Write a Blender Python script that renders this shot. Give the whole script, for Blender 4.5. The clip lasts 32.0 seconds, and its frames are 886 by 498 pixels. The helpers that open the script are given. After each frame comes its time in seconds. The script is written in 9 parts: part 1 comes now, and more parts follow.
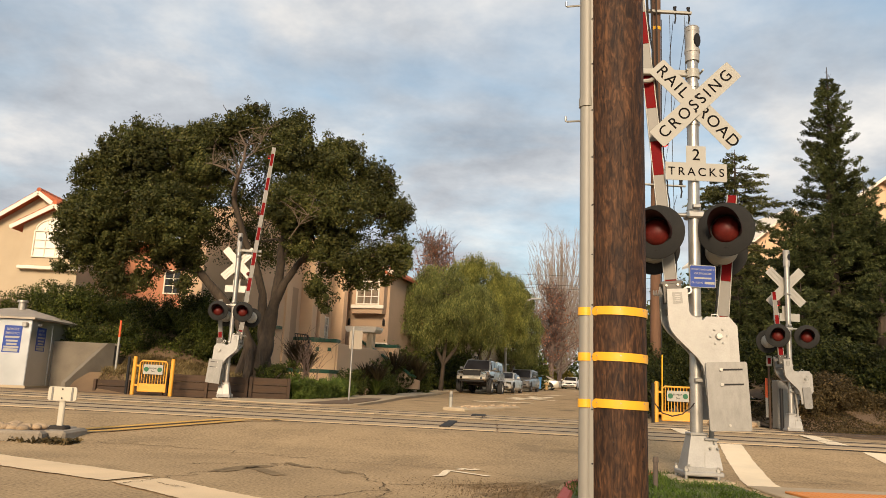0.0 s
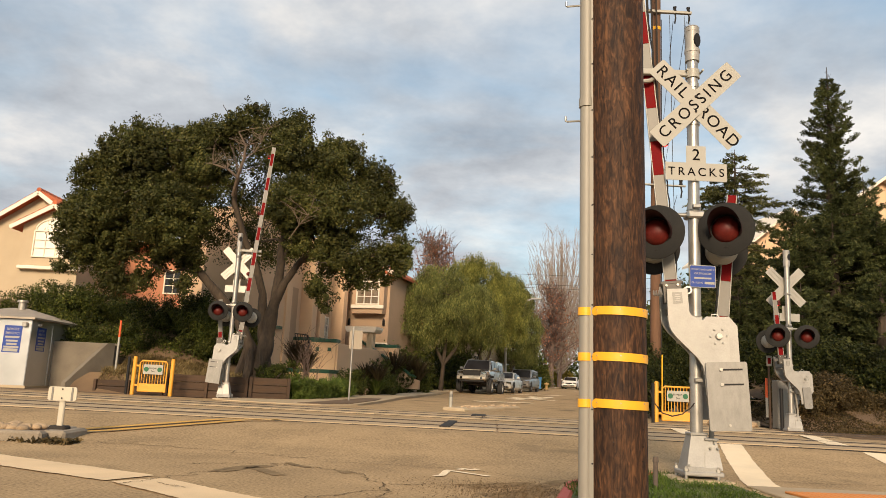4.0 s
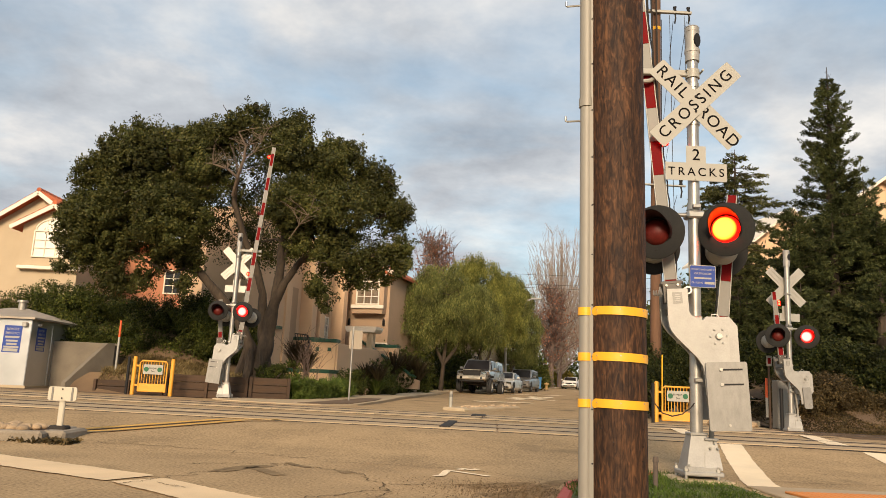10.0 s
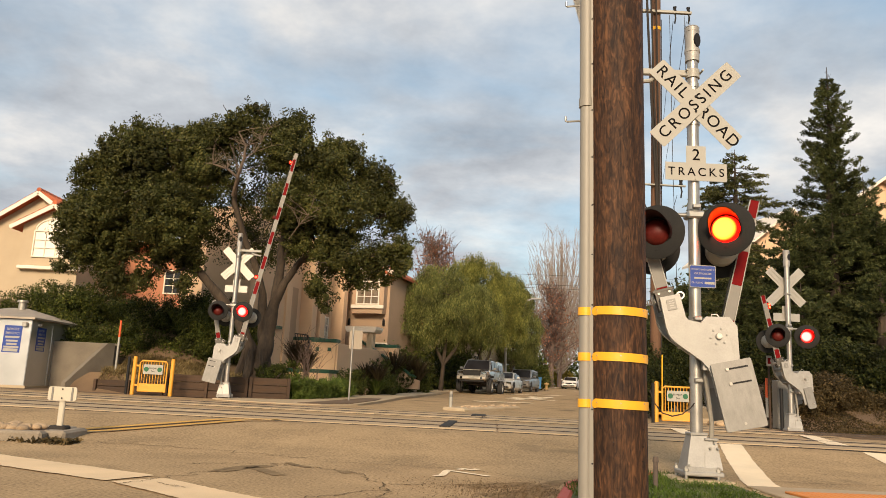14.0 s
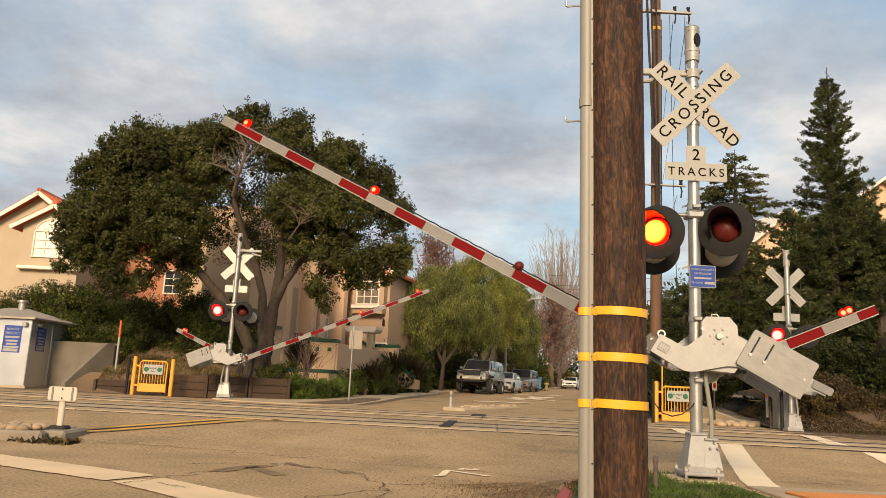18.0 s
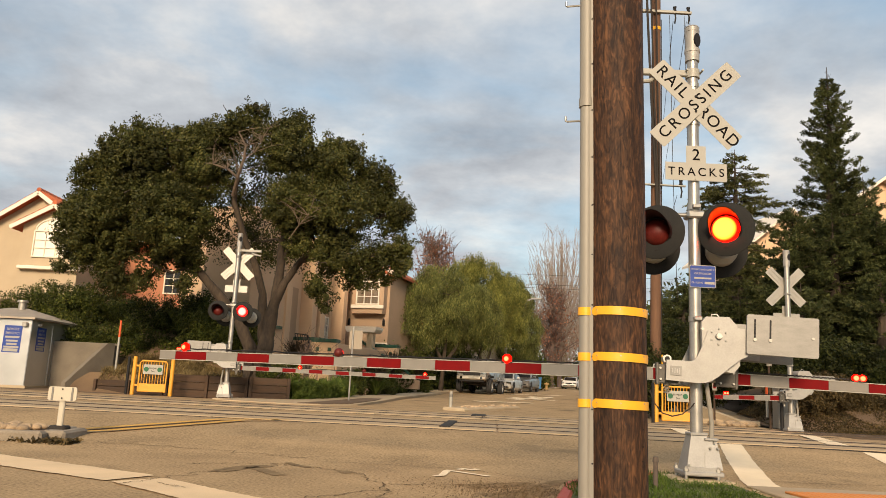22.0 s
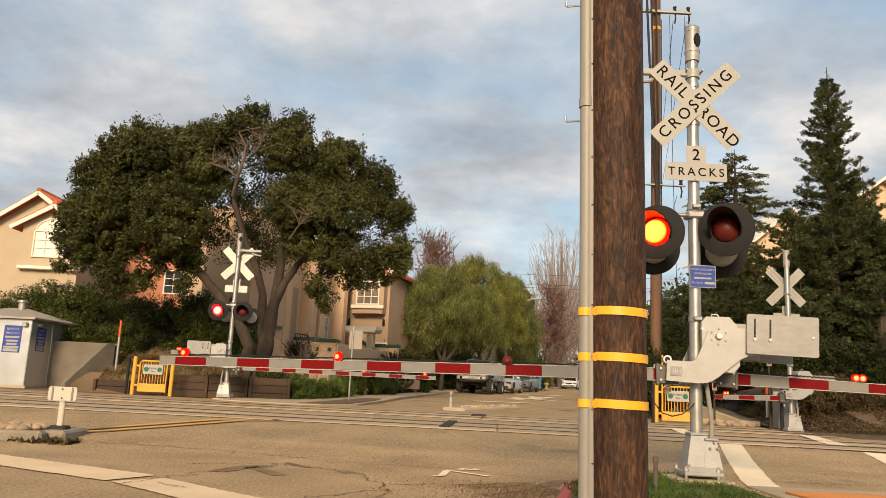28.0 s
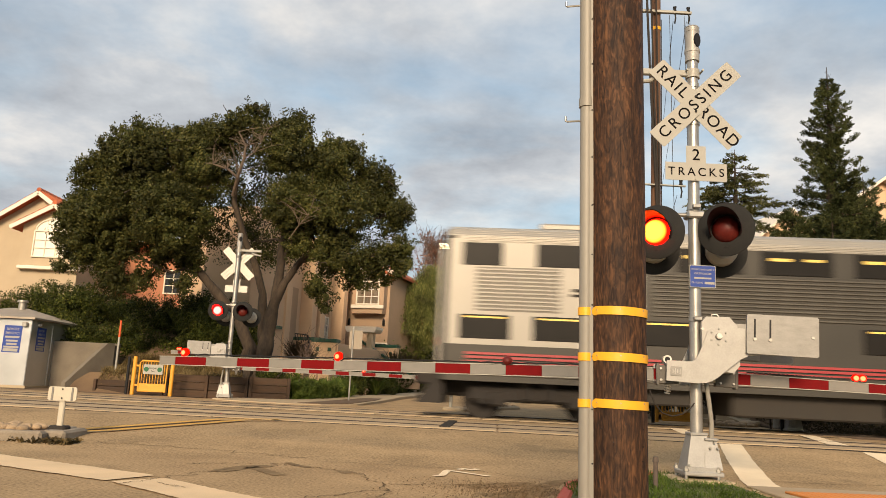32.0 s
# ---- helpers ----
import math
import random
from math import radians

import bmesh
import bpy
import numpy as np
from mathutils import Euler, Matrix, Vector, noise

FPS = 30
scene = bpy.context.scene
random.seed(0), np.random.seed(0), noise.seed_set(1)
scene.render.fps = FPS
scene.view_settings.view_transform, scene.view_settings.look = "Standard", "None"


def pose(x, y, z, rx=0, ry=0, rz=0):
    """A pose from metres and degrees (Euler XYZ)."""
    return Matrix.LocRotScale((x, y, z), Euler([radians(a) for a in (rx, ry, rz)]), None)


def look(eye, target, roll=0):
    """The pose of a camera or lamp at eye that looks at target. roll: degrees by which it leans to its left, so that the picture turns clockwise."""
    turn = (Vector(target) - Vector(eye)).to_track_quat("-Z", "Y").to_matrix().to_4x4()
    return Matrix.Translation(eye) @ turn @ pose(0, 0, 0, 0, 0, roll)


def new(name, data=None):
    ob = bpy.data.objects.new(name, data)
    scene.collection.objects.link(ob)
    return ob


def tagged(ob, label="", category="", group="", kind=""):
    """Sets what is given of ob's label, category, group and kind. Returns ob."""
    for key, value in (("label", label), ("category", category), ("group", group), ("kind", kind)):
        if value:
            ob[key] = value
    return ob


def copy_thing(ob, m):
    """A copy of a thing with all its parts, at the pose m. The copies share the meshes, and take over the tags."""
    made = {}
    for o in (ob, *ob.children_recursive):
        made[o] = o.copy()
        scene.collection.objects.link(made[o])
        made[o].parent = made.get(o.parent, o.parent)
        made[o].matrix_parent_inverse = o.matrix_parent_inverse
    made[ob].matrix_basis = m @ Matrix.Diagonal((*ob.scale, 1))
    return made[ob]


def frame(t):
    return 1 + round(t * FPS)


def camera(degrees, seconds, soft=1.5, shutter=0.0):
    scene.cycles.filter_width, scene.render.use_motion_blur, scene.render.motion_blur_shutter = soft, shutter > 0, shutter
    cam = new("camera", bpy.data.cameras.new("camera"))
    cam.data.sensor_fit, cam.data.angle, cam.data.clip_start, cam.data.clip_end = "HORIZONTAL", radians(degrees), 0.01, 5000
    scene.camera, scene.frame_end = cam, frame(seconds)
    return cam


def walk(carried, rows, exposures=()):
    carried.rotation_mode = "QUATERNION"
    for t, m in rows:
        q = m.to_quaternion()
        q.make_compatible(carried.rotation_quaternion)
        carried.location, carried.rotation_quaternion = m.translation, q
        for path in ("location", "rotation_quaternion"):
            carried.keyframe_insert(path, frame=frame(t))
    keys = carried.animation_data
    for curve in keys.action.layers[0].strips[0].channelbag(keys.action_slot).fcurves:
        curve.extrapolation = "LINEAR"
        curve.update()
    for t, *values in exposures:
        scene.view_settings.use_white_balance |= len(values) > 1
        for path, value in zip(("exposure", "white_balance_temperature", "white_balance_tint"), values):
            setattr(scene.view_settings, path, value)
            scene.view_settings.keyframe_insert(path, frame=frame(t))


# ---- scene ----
cam = camera(60.0, 32.0, soft=0.75, shutter=0.4)
EYE = (0.0, 0.0, 0.9)
AHEAD = (0.0, 10 * math.cos(radians(10.3)), 0.9 + 10 * math.sin(radians(10.3)))
STAND = look(EYE, AHEAD, 2.75)
walk(cam, [(0.0, STAND), (32.0, STAND)], exposures=[(0.0, 0.90, 6750, 12), (13.0, 0.90, 6750, 12), (18.0, 0.86, 6800, 12), (32.0, 0.86, 6800, 12)])

# ---------------------------------------------------------------- world and sun
SUN_AZIMUTH, SUN_ELEVATION = 187.0, 24.0   # degrees, clockwise from +y; low evening sun behind thin cloud


def build_world():
    world = bpy.data.worlds.new("evening_sky")
    scene.world = world
    world.use_nodes = True
    nt = world.node_tree
    nt.nodes.clear()
    N, L = nt.nodes.new, nt.links.new
    out = N("ShaderNodeOutputWorld")
    bg = N("ShaderNodeBackground")
    sky = N("ShaderNodeTexSky")
    sky.sky_type, sky.sun_disc = "NISHITA", False
    sky.sun_elevation, sky.sun_rotation = radians(SUN_ELEVATION), radians(SUN_AZIMUTH)
    coord = N("ShaderNodeTexCoord")
    sep = N("ShaderNodeSeparateXYZ")
    L(coord.outputs["Generated"], sep.inputs[0])
    # the cloud sheet is a plane overhead: direction divided by its height
    up = N("ShaderNodeMath"); up.operation = "ADD"; up.inputs[1].default_value = 0.22
    L(sep.outputs["Z"], up.inputs[0])
    dx = N("ShaderNodeMath"); dx.operation = "DIVIDE"
    dy = N("ShaderNodeMath"); dy.operation = "DIVIDE"
    L(sep.outputs["X"], dx.inputs[0]); L(up.outputs[0], dx.inputs[1])
    L(sep.outputs["Y"], dy.inputs[0]); L(up.outputs[0], dy.inputs[1])
    flat = N("ShaderNodeCombineXYZ")
    L(dx.outputs[0], flat.inputs["X"]); L(dy.outputs[0], flat.inputs["Y"])
    big = N("ShaderNodeTexNoise")
    big.inputs["Scale"].default_value, big.inputs["Detail"].default_value = 1.5, 7
    big.inputs["Roughness"].default_value, big.inputs["Distortion"].default_value = 0.5, 0.3
    L(flat.outputs[0], big.inputs["Vector"])
    small = N("ShaderNodeTexNoise")
    small.inputs["Scale"].default_value, small.inputs["Detail"].default_value = 2.1, 6
    small.inputs["Roughness"].default_value = 0.6
    shift = N("ShaderNodeVectorMath"); shift.operation = "ADD"; shift.inputs[1].default_value = (7.3, 2.9, 1.0)
    L(flat.outputs[0], shift.inputs[0]); L(shift.outputs[0], small.inputs["Vector"])
    grey = N("ShaderNodeValToRGB")
    grey.color_ramp.elements[0].position, grey.color_ramp.elements[0].color = 0.30, (0.275, 0.305, 0.345, 1)
    grey.color_ramp.elements[1].position, grey.color_ramp.elements[1].color = 0.72, (0.70, 0.69, 0.66, 1)
    mid = grey.color_ramp.elements.new(0.5)
    mid.color = (0.425, 0.462, 0.50, 1)
    L(small.outputs["Fac"], grey.inputs["Fac"])
    cover = N("ShaderNodeValToRGB")
    cover.color_ramp.elements[0].position, cover.color_ramp.elements[0].color = 0.34, (0.40, 0.40, 0.40, 1)
    cover.color_ramp.elements[1].position, cover.color_ramp.elements[1].color = 0.56, (1, 1, 1, 1)
    L(big.outputs["Fac"], cover.inputs["Fac"])
    gain = N("ShaderNodeMix"); gain.data_type = "RGBA"; gain.blend_type = "MULTIPLY"
    gain.inputs["Factor"].default_value = 1.0
    gain.inputs["B"].default_value = (0.115, 0.14, 0.132, 1)
    L(sky.outputs[0], gain.inputs["A"])
    mix = N("ShaderNodeMix"); mix.data_type = "RGBA"
    L(cover.outputs[0], mix.inputs["Factor"]); L(gain.outputs["Result"], mix.inputs["A"]); L(grey.outputs[0], mix.inputs["B"])
    L(mix.outputs["Result"], bg.inputs["Color"])
    bg.inputs["Strength"].default_value = 0.74
    L(bg.outputs[0], out.inputs[0])


build_world()


def build_sun():
    lamp = bpy.data.lights.new("sun", "SUN")
    lamp.energy, lamp.angle, lamp.color = 2.8, radians(18), (1.0, 0.78, 0.54)
    ob = new("sun", lamp)
    az, el = radians(SUN_AZIMUTH), radians(SUN_ELEVATION)
    way = Vector((math.sin(az) * math.cos(el), math.cos(az) * math.cos(el), math.sin(el)))
    ob.matrix_world = look(way * 60, (0, 0, 0))
    tagged(ob, kind="structure")


build_sun()

# ---------------------------------------------------------------- materials


def surface(name, a, b=None, scale=6.0, rough=0.7, metal=0.0, bump=0.15, fine=60.0, spots=None, coat=0.0, random_tint=0.0, stretch=(1, 1, 1), sharp=0.25, broad=0.9, grain=0.45, spec=0.5):
    """A surface of two colours mixed by broad and fine noise, in metres, with relief of the fine noise."""
    m = bpy.data.materials.new(name)
    m.use_nodes = True
    nt = m.node_tree
    N, L = nt.nodes.new, nt.links.new
    bsdf = nt.nodes["Principled BSDF"]
    b = b or tuple(c * 0.75 for c in a)
    coord = N("ShaderNodeTexCoord")
    mp = N("ShaderNodeMapping"); mp.inputs["Scale"].default_value = stretch
    L(coord.outputs["Object"], mp.inputs["Vector"])
    n1 = N("ShaderNodeTexNoise"); n1.inputs["Scale"].default_value = scale; n1.inputs["Detail"].default_value = 6
    n2 = N("ShaderNodeTexNoise"); n2.inputs["Scale"].default_value = fine; n2.inputs["Detail"].default_value = 4
    L(mp.outputs[0], n1.inputs["Vector"]); L(mp.outputs[0], n2.inputs["Vector"])
    add = N("ShaderNodeMath"); add.operation = "MULTIPLY_ADD"; add.inputs[1].default_value = grain
    L(n2.outputs["Fac"], add.inputs[0])
    half = N("ShaderNodeMath"); half.operation = "MULTIPLY_ADD"; half.inputs[1].default_value = broad; half.inputs[2].default_value = -0.16
    L(n1.outputs["Fac"], half.inputs[0]); L(half.outputs[0], add.inputs[2])
    ramp = N("ShaderNodeValToRGB")
    ramp.color_ramp.elements[0].position, ramp.color_ramp.elements[0].color = 0.5 - sharp, (*b, 1)
    ramp.color_ramp.elements[1].position, ramp.color_ramp.elements[1].color = 0.5 + sharp, (*a, 1)
    L(add.outputs[0], ramp.inputs["Fac"])
    colour = ramp.outputs["Color"]
    if spots:
        n3 = N("ShaderNodeTexNoise"); n3.inputs["Scale"].default_value = spots[1]; n3.inputs["Detail"].default_value = 8
        L(coord.outputs["Object"], n3.inputs["Vector"])
        r3 = N("ShaderNodeValToRGB")
        r3.color_ramp.elements[0].position, r3.color_ramp.elements[0].color = spots[2], (0, 0, 0, 1)
        r3.color_ramp.elements[1].position, r3.color_ramp.elements[1].color = min(1.0, spots[2] + 0.12), (1, 1, 1, 1)
        L(n3.outputs["Fac"], r3.inputs["Fac"])
        mx = N("ShaderNodeMix"); mx.data_type = "RGBA"; mx.inputs["B"].default_value = (*spots[0], 1)
        L(r3.outputs["Color"], mx.inputs["Factor"]); L(colour, mx.inputs["A"])
        colour = mx.outputs["Result"]
    if random_tint:
        info = N("ShaderNodeObjectInfo")
        hsv = N("ShaderNodeHueSaturation")
        val = N("ShaderNodeMapRange"); val.inputs["To Min"].default_value = 1 - random_tint; val.inputs["To Max"].default_value = 1 + random_tint
        L(info.outputs["Random"], val.inputs["Value"]); L(val.outputs[0], hsv.inputs["Value"]); L(colour, hsv.inputs["Color"])
        colour = hsv.outputs["Color"]
    L(colour, bsdf.inputs["Base Color"])
    rr = N("ShaderNodeMapRange"); rr.inputs["To Min"].default_value = max(0.02, rough - 0.1); rr.inputs["To Max"].default_value = min(1.0, rough + 0.12)
    L(n1.outputs["Fac"], rr.inputs["Value"]); L(rr.outputs[0], bsdf.inputs["Roughness"])
    bsdf.inputs["Metallic"].default_value = metal
    bsdf.inputs["Specular IOR Level"].default_value = spec
    bsdf.inputs["Coat Weight"].default_value = coat
    if bump:
        bp = N("ShaderNodeBump"); bp.inputs["Strength"].default_value = bump; bp.inputs["Distance"].default_value = 0.01
        L(n2.outputs["Fac"], bp.inputs["Height"]); L(bp.outputs[0], bsdf.inputs["Normal"])
    return m


def foliage(name, a, b, c, through_light=0.25, rough=0.55, grain=1.3):
    """Leaves whose colour varies leaf by leaf and clump by clump."""
    m = bpy.data.materials.new(name)
    m.use_nodes = True
    nt = m.node_tree
    N, L = nt.nodes.new, nt.links.new
    bsdf = nt.nodes["Principled BSDF"]
    geo = N("ShaderNodeNewGeometry")
    ramp = N("ShaderNodeValToRGB")
    e = ramp.color_ramp.elements
    e[0].position, e[0].color = 0.0, (*a, 1)
    e[1].position, e[1].color = 1.0, (*c, 1)
    e.new(0.55).color = (*b, 1)
    L(geo.outputs["Random Per Island"], ramp.inputs["Fac"])
    coord = N("ShaderNodeTexCoord")
    noise_node = N("ShaderNodeTexNoise"); noise_node.inputs["Scale"].default_value = grain; noise_node.inputs["Detail"].default_value = 4
    L(coord.outputs["Object"], noise_node.inputs["Vector"])
    hsv = N("ShaderNodeHueSaturation")
    val = N("ShaderNodeMapRange"); val.inputs["From Min"].default_value = 0.3; val.inputs["From Max"].default_value = 0.7
    val.inputs["To Min"].default_value = 0.42; val.inputs["To Max"].default_value = 1.55
    L(noise_node.outputs["Fac"], val.inputs["Value"]); L(val.outputs[0], hsv.inputs["Value"]); L(ramp.outputs["Color"], hsv.inputs["Color"])
    L(hsv.outputs["Color"], bsdf.inputs["Base Color"])
    bsdf.inputs["Roughness"].default_value = rough
    bsdf.inputs["Specular IOR Level"].default_value = 0.18
    tr = N("ShaderNodeBsdfTranslucent")
    L(hsv.outputs["Color"], tr.inputs["Color"])
    mix = N("ShaderNodeMixShader"); mix.inputs[0].default_value = through_light
    L(bsdf.outputs[0], mix.inputs[1]); L(tr.outputs[0], mix.inputs[2])
    L(mix.outputs[0], nt.nodes["Material Output"].inputs["Surface"])
    return m


def glowing(name, core, rim, radius):
    """A lit lamp dome: hot in the middle, red towards its rim."""
    m = bpy.data.materials.new(name)
    m.use_nodes = True
    nt = m.node_tree
    N, L = nt.nodes.new, nt.links.new
    nt.nodes.clear()
    out = N("ShaderNodeOutputMaterial")
    em = N("ShaderNodeEmission")
    coord = N("ShaderNodeTexCoord")
    flat = N("ShaderNodeVectorMath"); flat.operation = "MULTIPLY"; flat.inputs[1].default_value = (1, 0, 1)
    L(coord.outputs["Object"], flat.inputs[0])
    ln = N("ShaderNodeVectorMath"); ln.operation = "LENGTH"
    L(flat.outputs[0], ln.inputs[0])
    mr = N("ShaderNodeMapRange"); mr.inputs["From Max"].default_value = radius
    L(ln.outputs["Value"], mr.inputs["Value"])
    ramp = N("ShaderNodeValToRGB")
    e = ramp.color_ramp.elements
    e[0].position, e[0].color = 0.62, (*core, 1)
    e[1].position, e[1].color = 0.9, (*rim, 1)
    L(mr.outputs[0], ramp.inputs["Fac"])
    L(ramp.outputs["Color"], em.inputs["Color"]); em.inputs["Strength"].default_value = 3.6
    L(em.outputs[0], out.inputs[0])
    return m


def pole_wood():
    """Creosoted pole: cathedral grain, dark streaks, blotches and fine checks."""
    m = bpy.data.materials.new("pole_wood")
    m.use_nodes = True
    nt = m.node_tree
    N, L = nt.nodes.new, nt.links.new
    bsdf = nt.nodes["Principled BSDF"]
    coord = N("ShaderNodeTexCoord")

    def noise_of(scale, stretch, detail, distortion=0.0):
        mp = N("ShaderNodeMapping"); mp.inputs["Scale"].default_value = (1, 1, stretch)
        L(coord.outputs["Object"], mp.inputs["Vector"])
        n = N("ShaderNodeTexNoise")
        n.inputs["Scale"].default_value, n.inputs["Detail"].default_value, n.inputs["Distortion"].default_value = scale, detail, distortion
        L(mp.outputs[0], n.inputs["Vector"])
        return n.outputs["Fac"]

    def ranged(value, a, b, c, d):
        r = N("ShaderNodeMapRange")
        r.inputs["From Min"].default_value, r.inputs["From Max"].default_value, r.inputs["To Min"].default_value, r.inputs["To Max"].default_value = a, b, c, d
        L(value, r.inputs["Value"])
        return r.outputs[0]

    def times(a, b):
        k = N("ShaderNodeMath"); k.operation = "MULTIPLY"
        L(a, k.inputs[0]); L(b, k.inputs[1])
        return k.outputs[0]
    field = noise_of(7.0, 0.15, 2.5, 0.8)
    many = N("ShaderNodeMath"); many.operation = "MULTIPLY"; many.inputs[1].default_value = 22.0
    L(field, many.inputs[0])
    saw = N("ShaderNodeMath"); saw.operation = "PINGPONG"; saw.inputs[1].default_value = 1.0
    L(many.outputs[0], saw.inputs[0])
    patch = noise_of(36, 0.3, 6.0, 1.2)
    ramp = N("ShaderNodeValToRGB")
    e = ramp.color_ramp.elements
    e[0].position, e[0].color = 0.37, (0.027, 0.0113, 0.0054, 1)
    e[1].position, e[1].color = 0.68, (0.122, 0.054, 0.022, 1)
    e.new(0.52).color = (0.062, 0.0275, 0.0118, 1)
    L(patch, ramp.inputs["Fac"])
    rings = ranged(saw.outputs[0], 0.02, 0.40, 0.60, 1.0)
    streak = times(ranged(noise_of(90, 0.05, 4), 0.3, 0.7, 0.8, 1.15), rings)
    blotch = ranged(noise_of(4, 0.4, 6, 1.0), 0.36, 0.62, 0.55, 1.1)
    hsv = N("ShaderNodeHueSaturation")
    L(times(streak, blotch), hsv.inputs["Value"]); L(ramp.outputs["Color"], hsv.inputs["Color"])
    L(hsv.outputs["Color"], bsdf.inputs["Base Color"])
    bsdf.inputs["Roughness"].default_value = 0.7
    bsdf.inputs["Specular IOR Level"].default_value = 0.3
    bp = N("ShaderNodeBump"); bp.inputs["Strength"].default_value = 0.6; bp.inputs["Distance"].default_value = 0.006
    L(streak, bp.inputs["Height"]); L(bp.outputs[0], bsdf.inputs["Normal"])
    return m


ASPHALT = surface("asphalt", (0.46, 0.325, 0.182), (0.105, 0.074, 0.041), 0.9, 0.88, bump=0.6, fine=34, spots=((0.155, 0.115, 0.07), 0.5, 0.60), sharp=0.3, broad=0.5, grain=1.0, spec=0.12)
DIRT = surface("dirt", (0.17, 0.11, 0.06), (0.08, 0.05, 0.03), 1.2, 0.95, bump=0.8, fine=30)
GRASS_SOIL = surface("grass_soil", (0.10, 0.12, 0.03), (0.06, 0.06, 0.025), 2.5, 0.95, bump=0.8, fine=40)
CONCRETE = surface("concrete", (0.44, 0.35, 0.235), (0.32, 0.25, 0.165), 1.4, 0.85, bump=0.25, fine=70, spec=0.2)
PANEL = surface("crossing_panel", (0.44, 0.33, 0.205), (0.32, 0.24, 0.15), 1.2, 0.85, bump=0.3, fine=60, random_tint=0.06, spec=0.15)
RUBBER = surface("rubber", (0.035, 0.03, 0.026), None, 3, 0.7, bump=0.2, spec=0.2)
STEEL = surface("rail_steel", (0.12, 0.09, 0.07), (0.07, 0.05, 0.035), 4, 0.45, 0.8)
WHITE_PAINT = surface("white_road_paint", (0.74, 0.555, 0.345), (0.58, 0.435, 0.27), 2.0, 0.7, bump=0.3, fine=80, spots=((0.28, 0.22, 0.16), 5, 0.68), spec=0.2)
YELLOW_PAINT = surface("yellow_road_paint", (0.66, 0.37, 0.075), (0.46, 0.26, 0.06), 3.0, 0.7, bump=0.3, fine=80, spec=0.2)
ORANGE_PAINT = surface("orange_dome_paint", (0.58, 0.22, 0.05), (0.45, 0.17, 0.04), 5.0, 0.7, bump=0.3)
RED_PAINT = surface("red_kerb_paint", (0.45, 0.07, 0.04), (0.36, 0.06, 0.04), 5.0, 0.6, bump=0.2)
SILVER = surface("silver_paint", (0.36, 0.35, 0.327), (0.265, 0.257, 0.24), 6, 0.48, 0.25, bump=0.05)
GALV = surface("galvanised_steel", (0.44, 0.42, 0.38), (0.31, 0.295, 0.27), 6, 0.38, 0.75, bump=0.06)
PLATE = surface("brushed_plate", (0.265, 0.257, 0.24), (0.18, 0.174, 0.162), 7, 0.5, 0.4, bump=0.1, stretch=(1, 1, 2.5))
SIGN_WHITE = surface("sign_white", (0.34, 0.33, 0.29), (0.30, 0.29, 0.255), 3, 0.45, bump=0.02)
SIGN_BACK = surface("sign_aluminium", (0.37, 0.35, 0.31), (0.31, 0.293, 0.26), 3, 0.4, 0.5, bump=0.03)
BLACK = surface("black_enamel", (0.016, 0.0155, 0.016), (0.010, 0.010, 0.0105), 5, 0.6, bump=0.05, spec=0.25)
DISC_BLACK = surface("weathered_black", (0.022, 0.0215, 0.020), (0.012, 0.012, 0.012), 7, 0.75, bump=0.08, spec=0.2)
INK = surface("sign_ink", (0.010, 0.009, 0.009), None, 5, 0.7, bump=0.0, spec=0.05)
CREAM = surface("cream_board", (0.50, 0.45, 0.355), (0.43, 0.39, 0.31), 4, 0.5, bump=0.03)
ARM_RED = surface("reflective_red", (0.165, 0.004, 0.005), (0.125, 0.003, 0.004), 9, 0.6, bump=0.05, spec=0.08)
ARM_GREY = surface("reflective_grey", (0.20, 0.19, 0.17), (0.165, 0.157, 0.14), 9, 0.45, bump=0.05, spec=0.3)
LENS_DARK = surface("unlit_red_lens", (0.115, 0.011, 0.008), (0.075, 0.008, 0.006), 30, 0.48, bump=0.0, spec=0.3)
LENS_LIT = glowing("lit_red_lens", (4.2, 0.36, 0.03), (3.6, 0.006, 0.004), 0.15)
LENS_LED = glowing("lit_led_lens", (5.5, 0.17, 0.14), (3.0, 0.006, 0.004), 0.15)
LAMP_LIT = glowing("lit_gate_lamp", (4.5, 0.13, 0.05), (1.6, 0.004, 0.002), 0.034)
BLUE_SIGN = surface("blue_sign", (0.009, 0.045, 0.27), (0.008, 0.038, 0.23), 3, 0.4, bump=0.0)
YELLOW_PLASTIC = surface("yellow_plastic", (0.80, 0.40, 0.02), (0.72, 0.35, 0.02), 8, 0.35, bump=0.05)
GATE_ORANGE = surface("yellow_orange_paint", (0.70, 0.33, 0.035), (0.62, 0.29, 0.03), 6, 0.45, bump=0.05)
CONDUIT = surface("conduit_grey", (0.27, 0.252, 0.215), (0.22, 0.205, 0.175), 3, 0.5, 0.1, bump=0.05, stretch=(1, 1, 0.2))
POLE_WOOD = pole_wood()
TIMBER = surface("stained_timber", (0.076, 0.041, 0.020), (0.026, 0.0145, 0.008), 4, 0.8, bump=0.5, fine=50, stretch=(0.2, 1, 3), random_tint=0.2)
BARK = surface("bark", (0.070, 0.050, 0.033), (0.016, 0.011, 0.008), 4, 0.95, bump=1.0, fine=16, stretch=(1, 1, 0.35))
TWIG = surface("twigs", (0.15, 0.105, 0.085), (0.09, 0.06, 0.05), 3, 0.9, bump=0.3)
